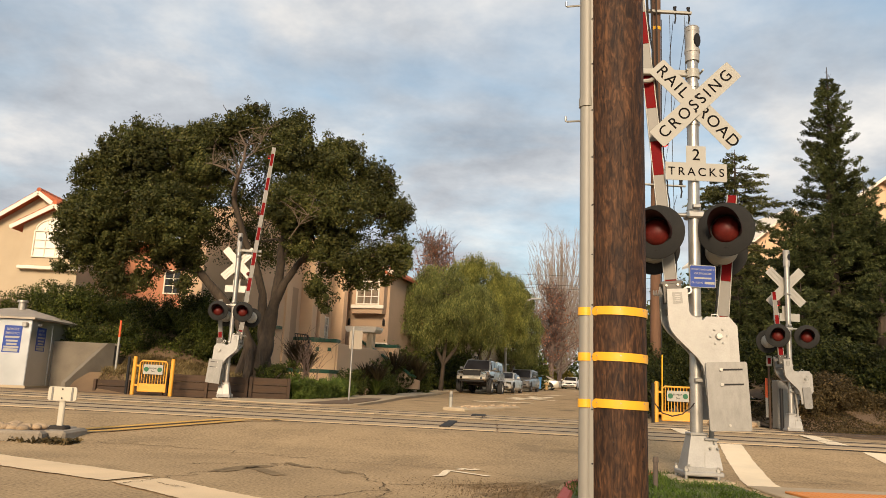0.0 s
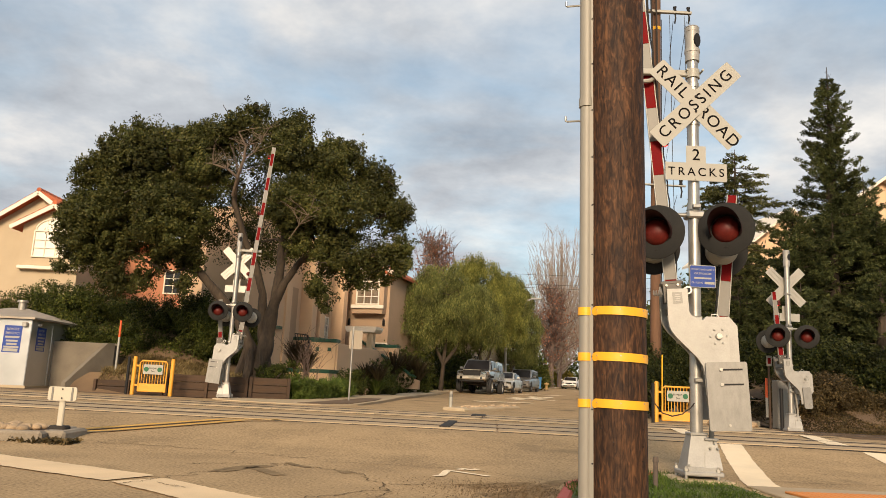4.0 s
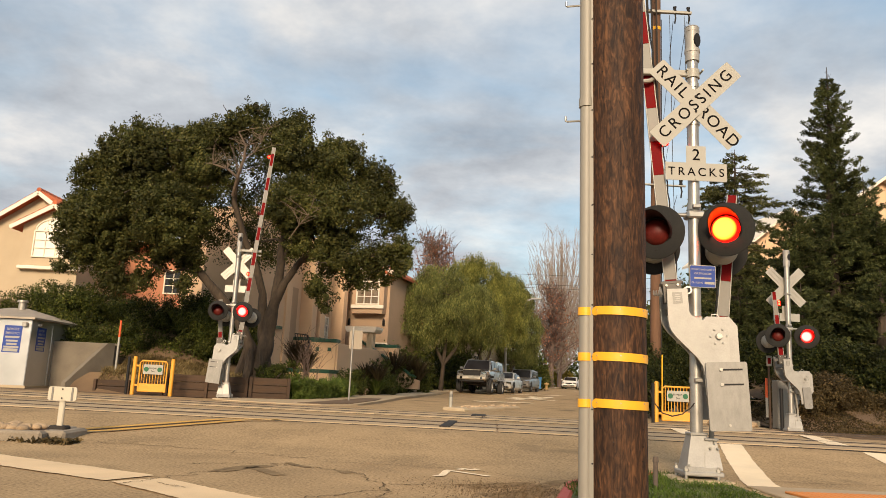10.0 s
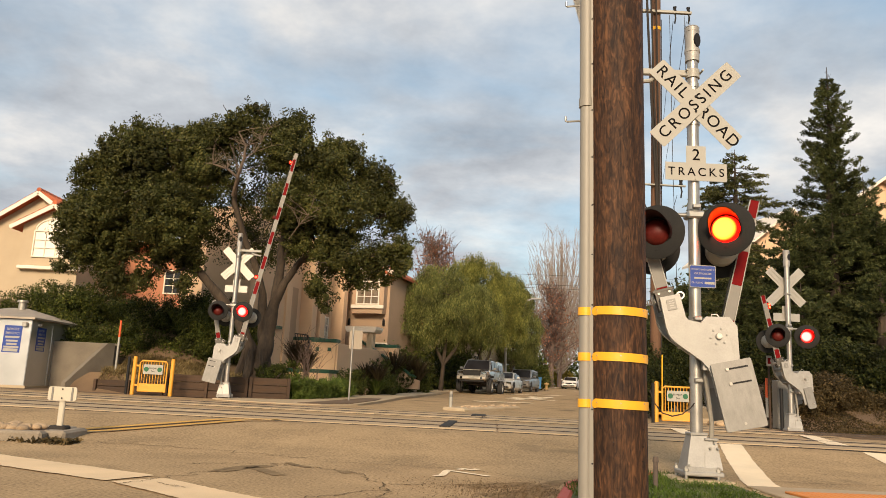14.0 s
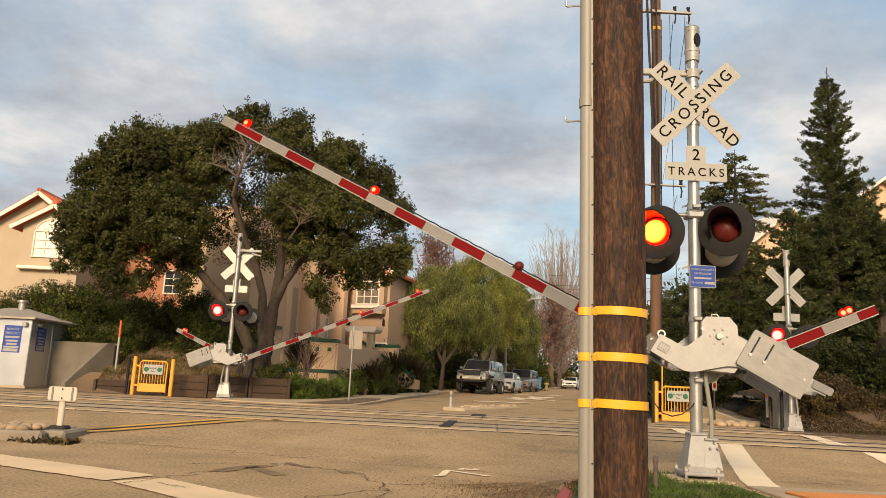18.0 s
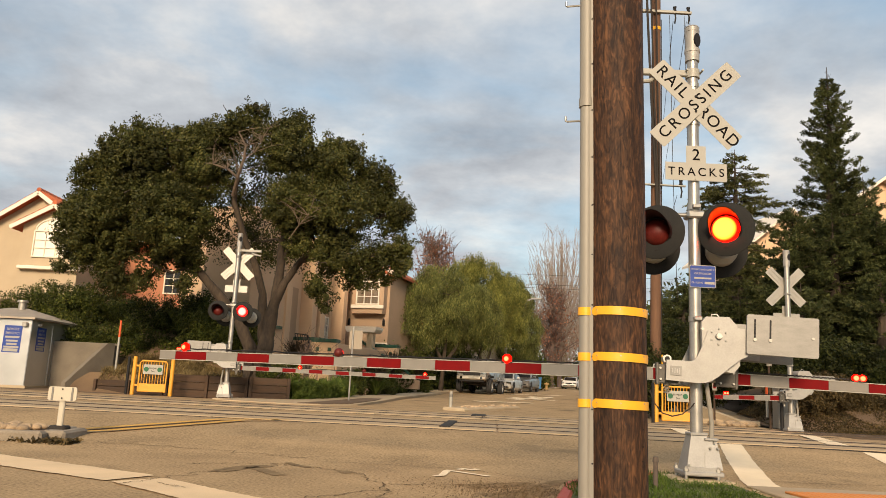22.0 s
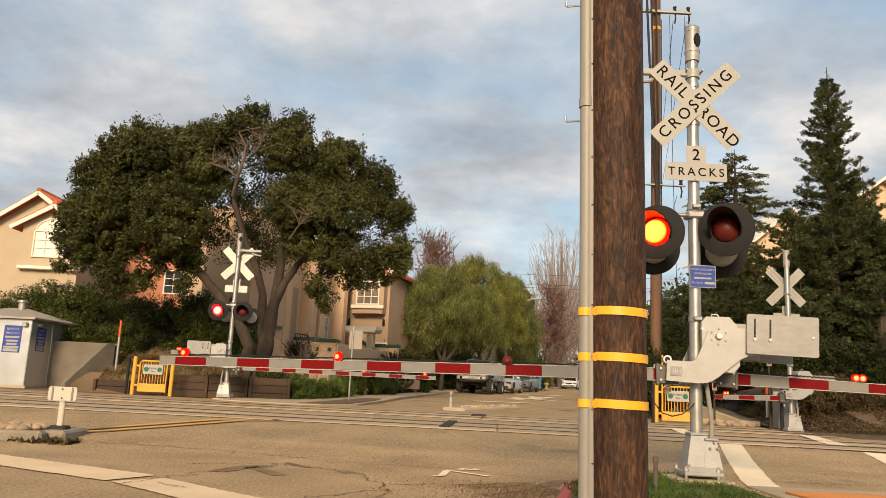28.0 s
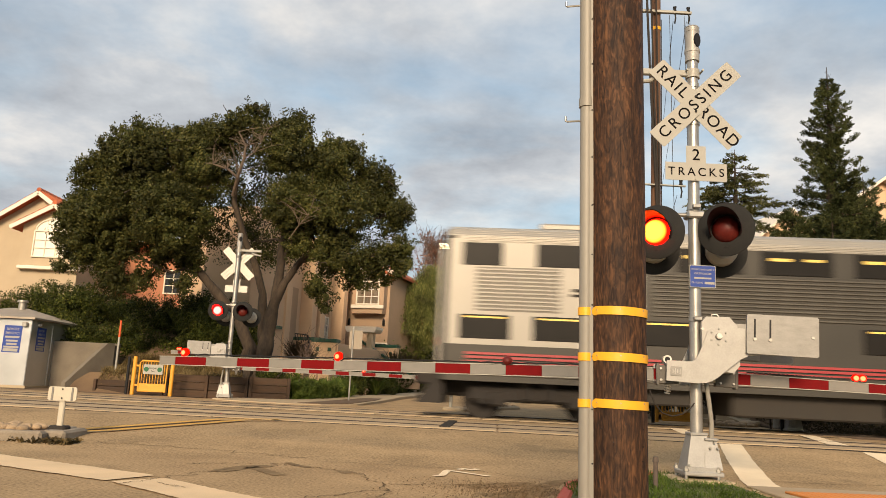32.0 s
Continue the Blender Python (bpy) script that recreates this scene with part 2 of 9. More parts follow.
BUNG_WALL = surface("dull_aluminium_sheet", (0.56, 0.56, 0.55), (0.48, 0.48, 0.47), 2, 0.36, 0.8, bump=0.04)
STUCCO = surface("cream_stucco", (0.46, 0.37, 0.255), (0.40, 0.32, 0.218), 1.3, 0.9, bump=0.4, fine=45)
# Street faces raised, bay lowered: how light falls is put into these colours.
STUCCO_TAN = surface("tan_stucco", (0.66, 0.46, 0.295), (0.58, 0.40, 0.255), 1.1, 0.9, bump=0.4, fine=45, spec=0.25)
STUCCO_BAY = surface("tan_stucco_lowered", (0.43, 0.30, 0.20), (0.37, 0.26, 0.172), 1.1, 0.9, bump=0.4, fine=45)
STUCCO_PINK = surface("pink_stucco", (0.44, 0.20, 0.115), (0.38, 0.17, 0.098), 1.1, 0.9, bump=0.4, fine=45, spec=0.25)
ROOF_TILE = surface("terracotta", (0.47, 0.12, 0.045), (0.30, 0.075, 0.035), 3, 0.8, bump=0.4, fine=25, random_tint=0.25)
TRIM_WHITE = surface("white_trim", (0.74, 0.67, 0.56), (0.68, 0.61, 0.5), 2, 0.6, bump=0.05)
GREEN_TILE = surface("green_glazed_tile", (0.03, 0.10, 0.065), (0.02, 0.065, 0.045), 8, 0.3, bump=0.1)
GLASS_DARK = surface("window_glass", (0.022, 0.022, 0.025), (0.015, 0.015, 0.018), 2, 0.06, bump=0.0, spec=0.3)
# Arched window's bright sunset reflection, put in as a plain pale colour.
SKY_GLARE = surface("glass_sky_glare", (0.86, 0.80, 0.68), (0.80, 0.74, 0.62), 2, 0.12, bump=0.0)
GLASS_MIRROR = surface("bright_window_glass", (0.62, 0.58, 0.50), (0.55, 0.52, 0.46), 2, 0.08, 0.85, bump=0.0)
CAR_SILVER = surface("silver_car_paint", (0.56, 0.55, 0.52), (0.52, 0.51, 0.48), 2, 0.3, 0.3, bump=0.0, coat=0.5)
CAR_BEIGE = surface("champagne_car_paint", (0.46, 0.425, 0.36), (0.42, 0.39, 0.33), 2, 0.35, 0.25, bump=0.0, coat=0.5)
EDGE_WHITE = surface("edge_line_paint", (0.84, 0.69, 0.48), (0.70, 0.57, 0.39), 2.0, 0.7, bump=0.3, fine=80, spec=0.2)
TRUCK_PAINT = surface("silver_truck_paint", (0.36, 0.355, 0.34), (0.33, 0.325, 0.31), 2, 0.28, 0.8, bump=0.0, coat=0.5)
CAR_GREY = surface("grey_car_paint", (0.19, 0.185, 0.18), (0.17, 0.165, 0.16), 2, 0.3, 0.4, bump=0.0, coat=0.5)
CAR_WHITE = surface("white_car_paint", (0.72, 0.70, 0.66), (0.68, 0.66, 0.62), 2, 0.3, bump=0.0, coat=0.5)
CHROME = surface("chrome", (0.75, 0.74, 0.72), (0.7, 0.69, 0.67), 3, 0.12, 1.0, bump=0.0)
TYRE = surface("tyre", (0.022, 0.022, 0.022), (0.015, 0.015, 0.015), 8, 0.8, bump=0.3)
# Flutes paler than the body: their lit crests are put into the tone.
FLUTE = surface("flute_lit_crest", (0.098, 0.089, 0.074), (0.07, 0.064, 0.053), 0.8, 0.45, 0.35, bump=0.05)
STAINLESS = surface("dull_stainless", (0.045, 0.041, 0.033), (0.031, 0.028, 0.023), 0.8, 0.5, 0.3, bump=0.05)
# Backing of the front flutes; shade between them is put into this colour.
FLUTE_SHADE = surface("flute_valley_shade", (0.14, 0.13, 0.11), (0.11, 0.10, 0.085), 0.8, 0.5, 0.3, bump=0.05)
TRAIN_GLASS = surface("tinted_train_glass", (0.016, 0.014, 0.012), (0.012, 0.011, 0.010), 2, 0.35, bump=0.0, spec=0.12)
# Cream of the end, raised to hold sky glow on end sheets and roof.
STAIN_END = surface("lit_cream_panel", (0.32, 0.30, 0.262), (0.26, 0.243, 0.21), 0.9, 0.45, 0.3, bump=0.05)
TRAIN_RED = surface("train_red", (0.33, 0.03, 0.032), (0.28, 0.026, 0.028), 2, 0.4, bump=0.02)
UNDER = surface("underframe_black", (0.024, 0.019, 0.015), (0.011, 0.009, 0.008), 3, 0.8, bump=0.4)
BLUE_BIN = surface("blue_bin", (0.03, 0.20, 0.46), None, 3, 0.5, bump=0.05)
STONE = surface("river_stone", (0.46, 0.33, 0.20), (0.27, 0.19, 0.115), 6, 0.8, bump=0.3, random_tint=0.3)
OAK_LEAF = foliage("oak_leaves", (0.030, 0.038, 0.010), (0.058, 0.062, 0.016), (0.105, 0.098, 0.027), 0.25, grain=0.8)
PEPPER_LEAF = foliage("pepper_leaves", (0.060, 0.077, 0.022), (0.128, 0.142, 0.041), (0.26, 0.255, 0.076), 0.34, grain=0.9)
# Pepper leaves again, brighter and yellower: sunlight is put into the colour.
SUNLIT_LEAF = foliage("sunlit_pepper_leaves", (0.088, 0.104, 0.026), (0.178, 0.187, 0.045), (0.34, 0.325, 0.08), 0.4, grain=0.9)
HEDGE_LEAF = foliage("hedge_leaves", (0.022, 0.032, 0.006), (0.050, 0.064, 0.012), (0.13, 0.135, 0.028), 0.28)
# Hedge leaves at under half tone; deep shade is put into the colour.
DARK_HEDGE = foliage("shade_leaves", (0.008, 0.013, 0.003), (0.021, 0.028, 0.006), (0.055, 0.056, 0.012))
OLD_CONCRETE = surface("weathered_concrete", (0.20, 0.17, 0.13), (0.12, 0.10, 0.075), 1.6, 0.9, bump=0.3, fine=60)
# Near-black enamel reddened: the lamps' red glow is put into its colour.
VISOR_REDDENED = surface("visor_glow_enamel", (0.036, 0.013, 0.013), (0.028, 0.010, 0.010), 6, 0.62, bump=0.03, spec=0.18)
TAR = surface("old_tar", (0.25, 0.18, 0.105), (0.17, 0.122, 0.07), 5, 0.9, bump=0.5, spec=0.08)
STAIN = surface("leaf_stain", (0.30, 0.21, 0.115), (0.13, 0.088, 0.048), 7, 0.9, bump=0.5, fine=40, spec=0.08)
CONIFER = foliage("conifer_needles", (0.038, 0.050, 0.020), (0.070, 0.082, 0.030), (0.128, 0.133, 0.045), 0.36, grain=0.7)
CEDAR_LEAF = foliage("cedar_needles", (0.06, 0.07, 0.026), (0.12, 0.125, 0.045), (0.21, 0.195, 0.07), 0.38)
BRUSH_LEAF = foliage("dry_brush_leaves", (0.030, 0.023, 0.010), (0.062, 0.045, 0.019), (0.125, 0.085, 0.035))
RED_LEAF = foliage("autumn_leaves", (0.17, 0.065, 0.042), (0.26, 0.11, 0.07), (0.34, 0.18, 0.11), 0.35)
STRAP_LEAF = foliage("strap_leaves", (0.05, 0.082, 0.016), (0.09, 0.13, 0.026), (0.17, 0.205, 0.045), 0.35)
FLAX_LEAF = foliage("bronze_flax_leaves", (0.035, 0.026, 0.016), (0.06, 0.045, 0.024), (0.10, 0.075, 0.035))
GRASS_BLADE = foliage("grass_blades", (0.03, 0.055, 0.008), (0.055, 0.095, 0.013), (0.10, 0.14, 0.024))
DRY_LITTER = foliage("dry_litter", (0.06, 0.04, 0.02), (0.12, 0.078, 0.04), (0.20, 0.13, 0.065), 0.1)
DRY_GRASS = foliage("dry_grass", (0.11, 0.08, 0.035), (0.17, 0.125, 0.055), (0.24, 0.18, 0.08))

# ---------------------------------------------------------------- mesh building


class Shape:
    """Vertices and faces gathered piece by piece, for one part."""

    def __init__(self):
        self.v, self.f, self.k = [], [], []

    def add(self, verts, faces, m=None, slot=0):
        n = len(self.v)
        if m is not None:
            verts = [tuple(m @ Vector(p)) for p in verts]
        self.v.extend(tuple(p) for p in verts)
        self.f.extend(tuple(i + n for i in f) for f in faces)
        self.k.extend([slot] * len(faces))
        return self

    def box(self, cx, cy, cz, sx, sy, sz, c=0.0, m=None, slot=0):
        """A box about its centre, its edges cut off by c."""
        hx, hy, hz = sx / 2, sy / 2, sz / 2
        if c <= 0:
            v = [(cx + a * hx, cy + b * hy, cz + d * hz) for a in (-1, 1) for b in (-1, 1) for d in (-1, 1)]
            f = [(0, 1, 3, 2), (4, 6, 7, 5), (0, 4, 5, 1), (2, 3, 7, 6), (0, 2, 6, 4), (1, 5, 7, 3)]
            return self.add(v, f, m, slot)
        c = min(c, hx * 0.49, hy * 0.49, hz * 0.49)
        v, at = [], {}
        for a in (-1, 1):
            for b in (-1, 1):
                for d in (-1, 1):
                    for ax in range(3):
                        q = [a * (hx - c), b * (hy - c), d * (hz - c)]
                        q[ax] += (a, b, d)[ax] * c
                        at[(a, b, d, ax)] = len(v)
                        v.append((cx + q[0], cy + q[1], cz + q[2]))
        f = []
        for s in (-1, 1):
            f.append([at[(s, b, d, 0)] for b, d in ((-1, -1), (1, -1), (1, 1), (-1, 1))][::s])
            f.append([at[(a, s, d, 1)] for a, d in ((-1, -1), (-1, 1), (1, 1), (1, -1))][::s])
            f.append([at[(a, b, s, 2)] for a, b in ((-1, -1), (1, -1), (1, 1), (-1, 1))][::s])
        for a in (-1, 1):
            for b in (-1, 1):
                f.append((at[(a, b, -1, 0)], at[(a, b, 1, 0)], at[(a, b, 1, 1)], at[(a, b, -1, 1)]))
                f.append((at[(a, -1, b, 0)], at[(a, 1, b, 0)], at[(a, 1, b, 2)], at[(a, -1, b, 2)]))
                f.append((at[(-1, a, b, 1)], at[(1, a, b, 1)], at[(1, a, b, 2)], at[(-1, a, b, 2)]))
                for d in (-1, 1):
                    f.append((at[(a, b, d, 0)], at[(a, b, d, 1)], at[(a, b, d, 2)]))
        return self.add(v, f, m, slot)

    def cyl(self, p0, p1, r0, r1=None, n=14, m=None, slot=0):
        return self.tube([p0, p1], [r0, r0 if r1 is None else r1], n, m, slot)

    def tube(self, pts, radii, n=10, m=None, slot=0):
        """A round bar along points, closed at both ends."""
        pts = [Vector(p) for p in pts]
        if not isinstance(radii, (list, tuple)):
            radii = [radii] * len(pts)
        v, f = [], []
        side = None
        for i, p in enumerate(pts):
            d = (pts[min(i + 1, len(pts) - 1)] - pts[max(i - 1, 0)]).normalized()
            if side is None:
                side = d.orthogonal().normalized()
            else:
                side = (side - d * side.dot(d)).normalized()
            other = d.cross(side)
            for j in range(n):
                a = 2 * math.pi * j / n
                v.append(p + (side * math.cos(a) + other * math.sin(a)) * radii[i])
        for i in range(len(pts) - 1):
            for j in range(n):
                k = (j + 1) % n
                f.append((i * n + j, i * n + k, (i + 1) * n + k, (i + 1) * n + j))
        f.append(tuple(range(n))[::-1])
        f.append(tuple((len(pts) - 1) * n + j for j in range(n)))
        return self.add(v, f, m, slot)

    def prism(self, outline, y0, y1, m=None, slot=0):
        """An outline in x and z, given thickness from y0 to y1."""
        n = len(outline)
        v = [(x, y0, z) for x, z in outline] + [(x, y1, z) for x, z in outline]
        f = [tuple(range(n)), tuple(range(2 * n - 1, n - 1, -1))]
        f += [(i, i + n, (i + 1) % n + n, (i + 1) % n) for i in range(n)]
        return self.add(v, f, m, slot)

    def lathe(self, profile, n=24, m=None, slot=0, arc=360.0, start=0.0):
        """A profile of (radius, y) turned about the y axis."""
        v, f = [], []
        whole = arc >= 360
        steps = n if whole else n + 1
        for r, y in profile:
            for j in range(steps):
                a = radians(start + arc * j / n)
                v.append((r * math.cos(a), y, r * math.sin(a)))
        for i in range(len(profile) - 1):
            for j in range(n):
                k = (j + 1) % steps
                f.append((i * steps + j, i * steps + k, (i + 1) * steps + k, (i + 1) * steps + j))
        return self.add(v, f, m, slot)

    def mesh(self, name, materials, smooth=True):
        me = bpy.data.meshes.new(name)
        me.from_pydata(self.v, [], self.f)
        for mt in materials if isinstance(materials, (list, tuple)) else [materials]:
            me.materials.append(mt)
        if any(self.k):
            me.polygons.foreach_set("material_index", self.k)
        bm = bmesh.new()
        bm.from_mesh(me)
        bmesh.ops.recalc_face_normals(bm, faces=bm.faces)
        bm.to_mesh(me)
        bm.free()
        if smooth:
            me.polygons.foreach_set("use_smooth", [True] * len(me.polygons))
            me.set_sharp_from_angle(angle=radians(32))
        me.update()
        return me


def part(name, shape, material, parent=None, label="", m=None, kind=""):
    data = shape if isinstance(shape, bpy.types.Mesh) else shape.mesh(name, material)
    ob = new(name, data)
    if parent is not None:
        ob.parent = parent
    if m is not None:
        ob.matrix_basis = m
    return tagged(ob, label=label, kind=kind)


def thing(name, m, label, category, group="", kind=""):
    ob = new(name)
    ob.empty_display_size = 0.2
    ob.matrix_basis = m
    return tagged(ob, label, category, group, kind)


def solid(name, shape, material, label, category, m=None, group="", kind=""):
    ob = new(name, shape.mesh(name, material))
    if m is not None:
        ob.matrix_basis = m
    return tagged(ob, label, category, group, kind)


def writing(text, size, material, parent, m, name="lettering", spacing=1.0, depth=0.002, xscale=1.0, weight=0.004):
    """Letters as a flat mesh, centred at m, reading along its x with z up."""
    curve = bpy.data.curves.new(name, "FONT")
    curve.body, curve.size, curve.align_x, curve.align_y = text, size, "CENTER", "CENTER"
    curve.space_character, curve.extrude, curve.offset = spacing, depth, size * weight
    temp = bpy.data.objects.new(name, curve)
    data = bpy.data.meshes.new_from_object(temp)
    bpy.data.objects.remove(temp)
    bpy.data.curves.remove(curve)
    data.materials.clear()
    data.materials.append(material)
    data.transform(Matrix.Rotation(radians(90), 4, "X") @ Matrix.Diagonal((xscale, 1, 1, 1)))
    ob = new(name, data)
    ob.parent, ob.matrix_basis = parent, m
    return ob


def leaves(name, centres, size, material, parent, rng, long=1.6, droop=0.0, spread=0.35, upright=0.0, label="", along=None, face=None, stiff=0.6):
    """Many small leaves, one at each of the given places: a kite of two triangles each.
    along: the leaves' own directions; face: the way their upper sides look, kept as far as stiff says."""
    c = np.asarray(centres, dtype=float)
    n = len(c)
    d = rng.normal(size=(n, 3))
    d[:, 2] = d[:, 2] * (1 - droop) - droop * 2.2 + upright * 2.2
    if along is not None:
        d = d * 0.35 + along
    d /= np.linalg.norm(d, axis=1)[:, None]
    s = rng.normal(size=(n, 3))
    if face is not None:
        up = face * stiff + s * (1 - stiff) * 0.6
        s = np.cross(up, d)
    s -= d * (s * d).sum(1)[:, None]
    s /= np.maximum(np.linalg.norm(s, axis=1)[:, None], 1e-6)
    k = size * rng.uniform(0.65, 1.35, size=(n, 1))
    v = np.empty((n, 4, 3))
    v[:, 0], v[:, 2] = c - d * k * long * 0.5, c + d * k * long * 0.5
    v[:, 1], v[:, 3] = c + s * k * spread, c - s * k * spread
    me = bpy.data.meshes.new(name)
    me.vertices.add(n * 4)
    me.vertices.foreach_set("co", v.reshape(-1))
    me.loops.add(n * 4)
    me.loops.foreach_set("vertex_index", np.arange(n * 4, dtype=np.int32))
    me.polygons.add(n)
    me.polygons.foreach_set("loop_start", np.arange(0, n * 4, 4, dtype=np.int32))
    me.update(calc_edges=True)
    me.materials.append(material)
    ob = new(name, me)
    if parent is not None:
        ob.parent = parent
    if label:
        tagged(ob, label=label)
    return ob


def unit(v):
    return v / np.maximum(np.linalg.norm(v, axis=-1, keepdims=True), 1e-6)


def tufts(rng, lobes, count, per, size, shell=0.6, rise=0.35, point=1.5, squash=1.0, open_up=0.62):
    """Leaf places in tufts that sit on the skin of round lobes (x, y, z, r): each tuft is a small dome
    drawn out to a point, so that its top catches light and its foot stays dark. Gives places and facings."""
    lob = np.array(lobes, dtype=float)
    w = lob[:, 3] ** 2
    pick = rng.choice(len(lob), size=count, p=w / w.sum())
    d = unit(rng.normal(size=(count, 3)))
    r = lob[pick, 3] * (1 - (1 - shell) * rng.random(count) ** 1.8)
    p = lob[pick, :3] + d * r[:, None] * np.array([1, 1, squash])
    # leave out tufts that lie deep inside a neighbouring lobe
    gap = np.linalg.norm(p[:, None, :] - lob[None, :, :3], axis=2) / lob[None, :, 3]
    gap[np.arange(count), pick] = 9.0
    keep = gap.min(axis=1) > open_up
    p, d = p[keep], d[keep]
    o = unit(d + np.array([0, 0, rise]) + rng.normal(size=p.shape) * 0.25)
    ts = size * rng.uniform(0.6, 1.45, len(p))
    e = unit(rng.normal(size=(len(p), per, 3)) + o[:, None, :] * 0.55)
    along_o = (e * o[:, None, :]).sum(2, keepdims=True)
    e2 = e + o[:, None, :] * np.maximum(along_o, 0) ** 2 * (point - 1)
    rad = ts[:, None, None] * (0.35 + 0.65 * rng.random((len(p), per, 1)) ** 0.6)
    pts = p[:, None, :] + e2 * rad
    face = unit(e + o[:, None, :] * 0.4)
    return pts.reshape(-1, 3), face.reshape(-1, 3)


def plumes(rng, start, way, length, per, girth):
    """Needle places along many feathery plumes. Gives places, needle directions and facings."""
    n = len(start)
    u = rng.random((n, per, 1)) ** 0.85
    side = rng.normal(size=(n, per, 3))
    side -= way[:, None, :] * (side * way[:, None, :]).sum(2, keepdims=True)
    side = unit(side)
    pts = start[:, None, :] + way[:, None, :] * length[:, None, None] * u + side * girth * (1.1 - 0.8 * u) * rng.random((n, per, 1)) ** 0.5
    along = unit(way[:, None, :] + side * 0.75)
    face = unit(side + np.array([0, 0, 0.7]))
    return pts.reshape(-1, 3), along.reshape(-1, 3), face.reshape(-1, 3)


def blob_points(rng, lobes, count, shell=0.55, clump=0.32, per=40, squash=1.0):
    """Leaf places in clumps near the skin of several round lobes (x, y, z, r)."""
    lob = np.array(lobes, dtype=float)
    w = lob[:, 3] ** 2
    pick = rng.choice(len(lob), size=max(1, count // per), p=w / w.sum())
    d = rng.normal(size=(len(pick), 3))
    d /= np.linalg.norm(d, axis=1)[:, None]
    r = lob[pick, 3] * (1 - (1 - shell) * rng.random(len(pick)) ** 1.6) * rng.uniform(0.86, 1.12, len(pick))
    p = lob[pick, :3] + d * r[:, None] * np.array([1, 1, squash])
    pts = np.repeat(p, per, axis=0)
    size = np.repeat(rng.uniform(0.6, 1.5, len(pick)), per)
    return pts + rng.normal(size=pts.shape) * clump * size[:, None]


# ---------------------------------------------------------------- ground
STREET = radians(16.5)                       # the street runs this far clockwise of +y
SX, SY = math.sin(STREET), math.cos(STREET)
RISE = ((-60, 0.0), (9.3, 0.0), (11.0, 0.09), (12.6, 0.235), (25, 0.26), (47, 0.66), (90, 1.5), (160, 2.6), (400, 5), (2500, 6))


def gz(y):
    for (a, za), (b, zb) in zip(RISE, RISE[1:]):
        if y <= b:
            return za + (zb - za) * max(0.0, (y - a) / (b - a))
    return RISE[-1][1]


def across(u, v):
    """Place u metres right of the street's middle line, v metres along it (v = 0 at y = 24)."""
    return 0.45 + u * SY + v * SX, 24.0 - u * SX + v * SY


def sheet(xs, ys, height, inside=None):
    sh = Shape()
    idx = {}
    for i, x in enumerate(xs):
        for j, y in enumerate(ys):
            idx[i, j] = len(sh.v)
            sh.v.append((x, y, height(x, y)))
    for i in range(len(xs) - 1):
        for j in range(len(ys) - 1):
            if inside is None or inside((xs[i] + xs[i + 1]) / 2, (ys[j] + ys[j + 1]) / 2):
                sh.f.append((idx[i, j], idx[i + 1, j], idx[i + 1, j + 1], idx[i, j + 1]))
                sh.k.append(0)
    return sh


def build_ground():
    xs = [-2500, -800, -300, -120, -60] + [float(x) for x in range(-40, 61, 4)] + [90, 160, 400, 900, 2500]
    ys = [-2500, -600, -150, -60, -20, 0, 5, 9.3, 11, 12.6, 16, 20, 25] + [float(y) for y in range(30, 130, 6)] + [160, 400, 900, 2500]
    solid("ground", sheet(xs, ys, lambda x, y: gz(y) - 0.03), DIRT, "bare brown earth reaching to the horizon", "ground", kind="structure")

    def on_road(x, y):
        if y < 24.4:
            return x < 11.5 if y < 17.0 else x < 9.6
        u = (x - 0.45) * SY - (y - 24) * SX
        side = abs(y - 77) < 4.2 and x < 14
        return abs(u) < 6.9 or side
    rx = [-34 + 0.8 * i for i in range(100)]
    ry = [-14 + 1.0 * i for i in range(23)] + [9.3, 10.1, 11.0, 11.8, 12.6] + [13 + 0.8 * i for i in range(15)] + [25 + 1.0 * i for i in range(130)]
    solid("road", sheet(rx, sorted(set(ry)), lambda x, y: gz(y), on_road), ASPHALT, "worn grey-brown asphalt with cracks and patches", "road", kind="structure")


build_ground()

# ---------------------------------------------------------------- tracks, kerbs and road marks
TRACK_TURN = -4.5                            # degrees, the tracks' turn about z


def track_pose(y):
    return pose(0, y, gz(y), 0, 0, TRACK_TURN)


